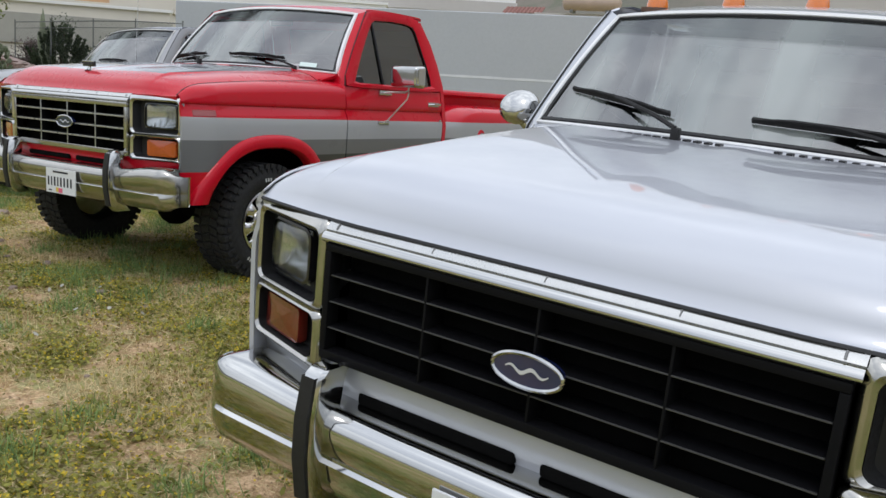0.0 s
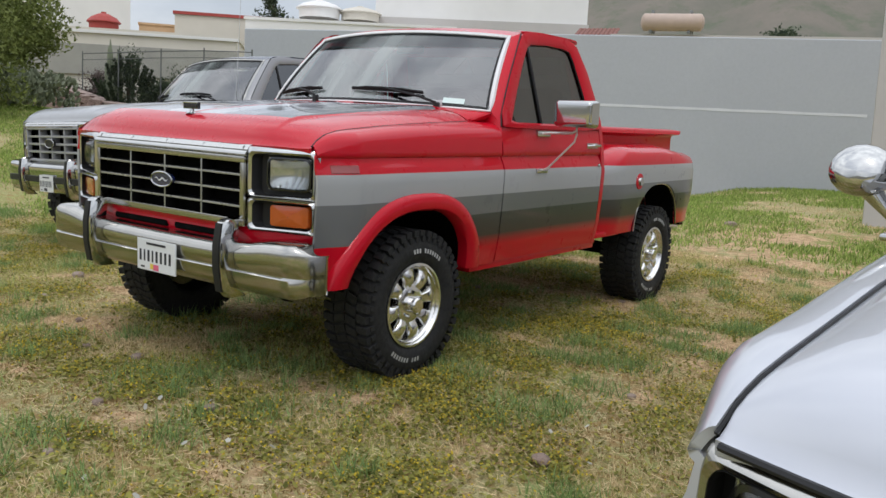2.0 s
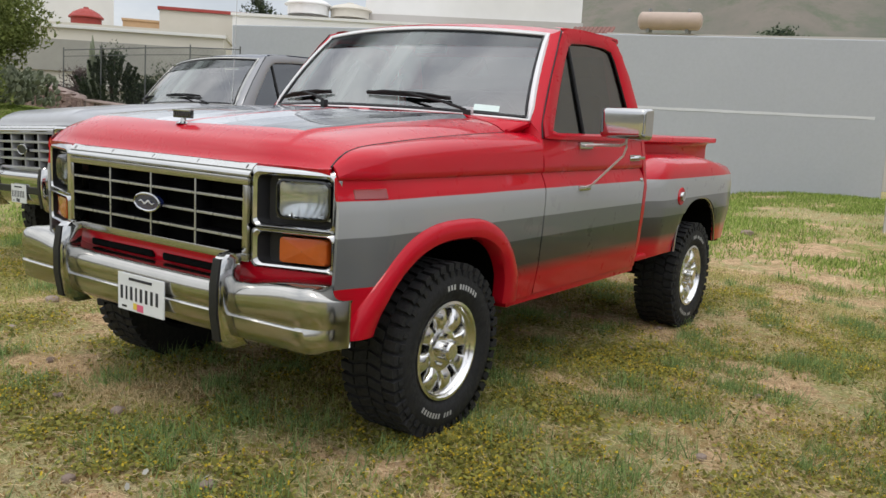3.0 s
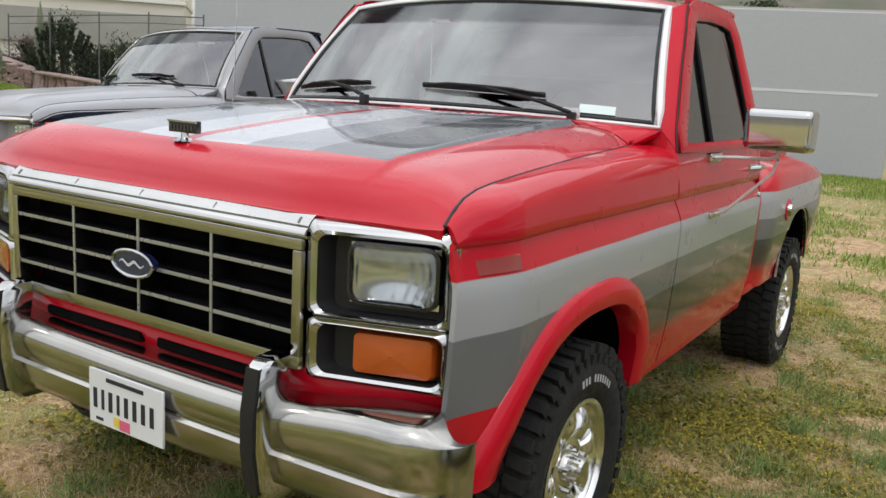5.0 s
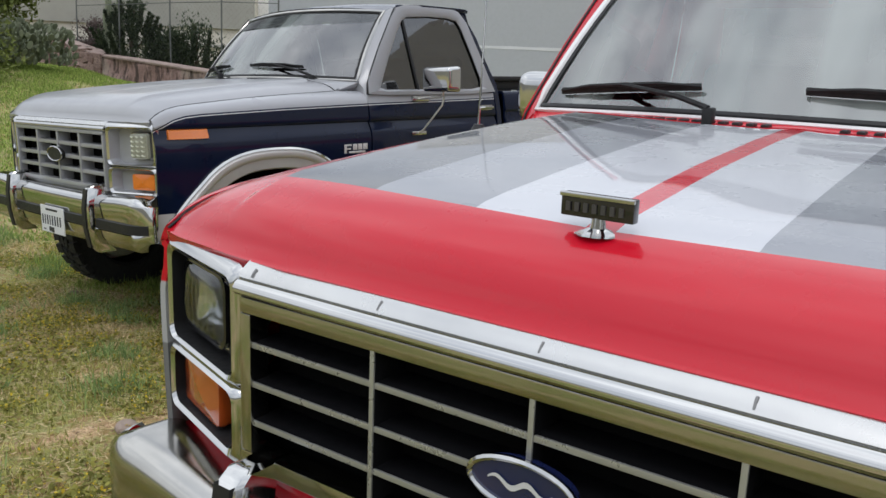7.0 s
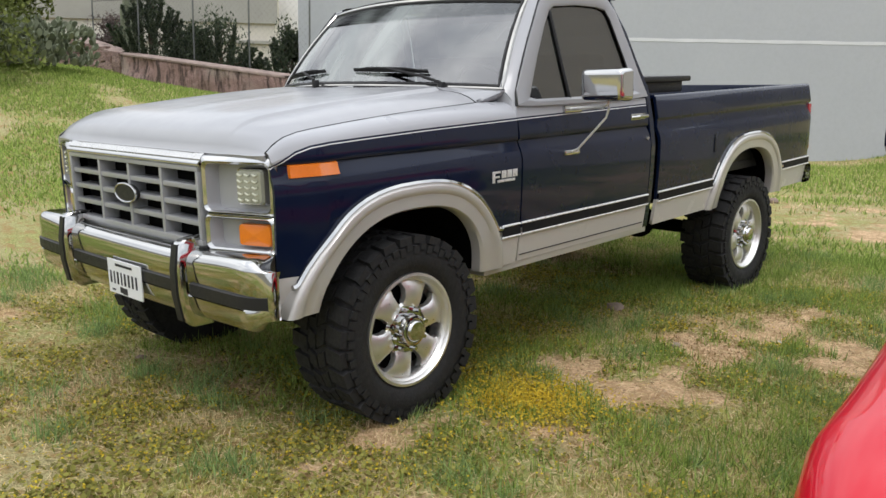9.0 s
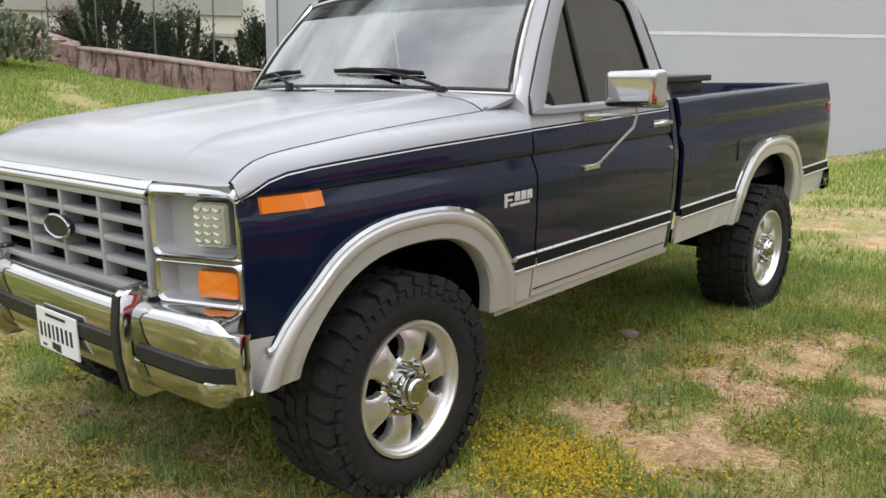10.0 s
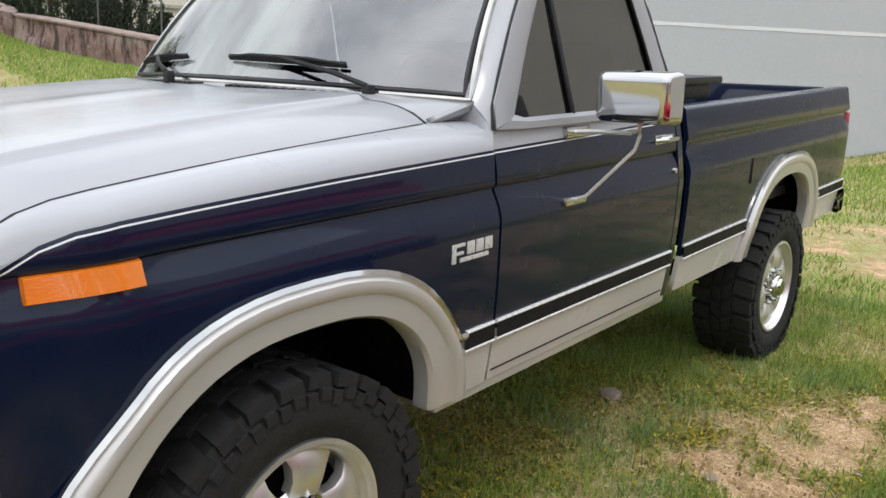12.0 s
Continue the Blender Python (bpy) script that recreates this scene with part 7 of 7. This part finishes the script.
x, y = NEAR[0] + (NEAR[1] - NEAR[0]) * r0.random(160000), NEAR[2] + (NEAR[3] - NEAR[2]) * r0.random(160000)
straws("straw_litter", x, y, 0.06, 0.0016, STRAW, "dead straw lying on the ground", 62)
x, y = scatter(55000, -11, 1, 0.9, 8.5, 2.2, 41, 0.95)
dots("yellow_flowers", x, y, 0.0040, 0.024, PETAL, "tiny yellow meadow flowers in drifts", 8)
x, y = scatter(420, -7.5, 0, 1.5, 7.5, 2.0, 47, 0.7)
dots("seed_heads", x, y, 0.010, 0.045, FLUFF, "scattered pale seed heads", 9)

PEBBLE = Nodes("field_stone")
_o = PEBBLE.n.new("ShaderNodeObjectInfo").outputs["Random"]
_s = PEBBLE.mix(_o, (0.24, 0.19, 0.15), (0.50, 0.44, 0.37))
PEBBLE.put("Base Color", PEBBLE.mix(PEBBLE.noise(6, 5), _s, (0.30, 0.20, 0.16))).put("Roughness", 0.9)
PEBBLE.bump(PEBBLE.noise(14, 5), 0.5, 0.05)
PEBBLES = [rock_mesh("field_stone", 90 + i, PEBBLE.mat, 0.14) for i in range(6)]
rng = random.Random(21)
BIG = ((-5.17, 2.92, 0.07), (-4.30, 2.82, 0.055), (-7.40, 3.55, 0.09), (-8.60, 7.08, 0.10), (-7.9, 6.6, 0.06), (-3.1, 3.6, 0.08), (-2.7, 3.3, 0.07), (-3.3, 4.6, 0.05), (-7.2, 8.4, 0.10), (-6.9, 11.5, 0.12), (-6.5, 12.4, 0.16), (-9.6, 11.9, 0.12))
for x, y, s in BIG + tuple((rng.uniform(-10.5, -0.5), rng.uniform(2.0, 9.0), rng.uniform(0.02, 0.055)) for _ in range(70)):
    ob = new("field_stone", PEBBLES[rng.randrange(6)])
    ob.location = (x, y, float(ground_z(x, y)) + s * 0.18)
    ob.rotation_euler = (0, 0, rng.uniform(0, 6.28))
    ob.scale = (s * rng.uniform(0.9, 1.5), s, s * rng.uniform(0.5, 0.8))
    tagged(ob, "weathered field stone half sunk in the grass", "stone", "loose stones in the meadow")
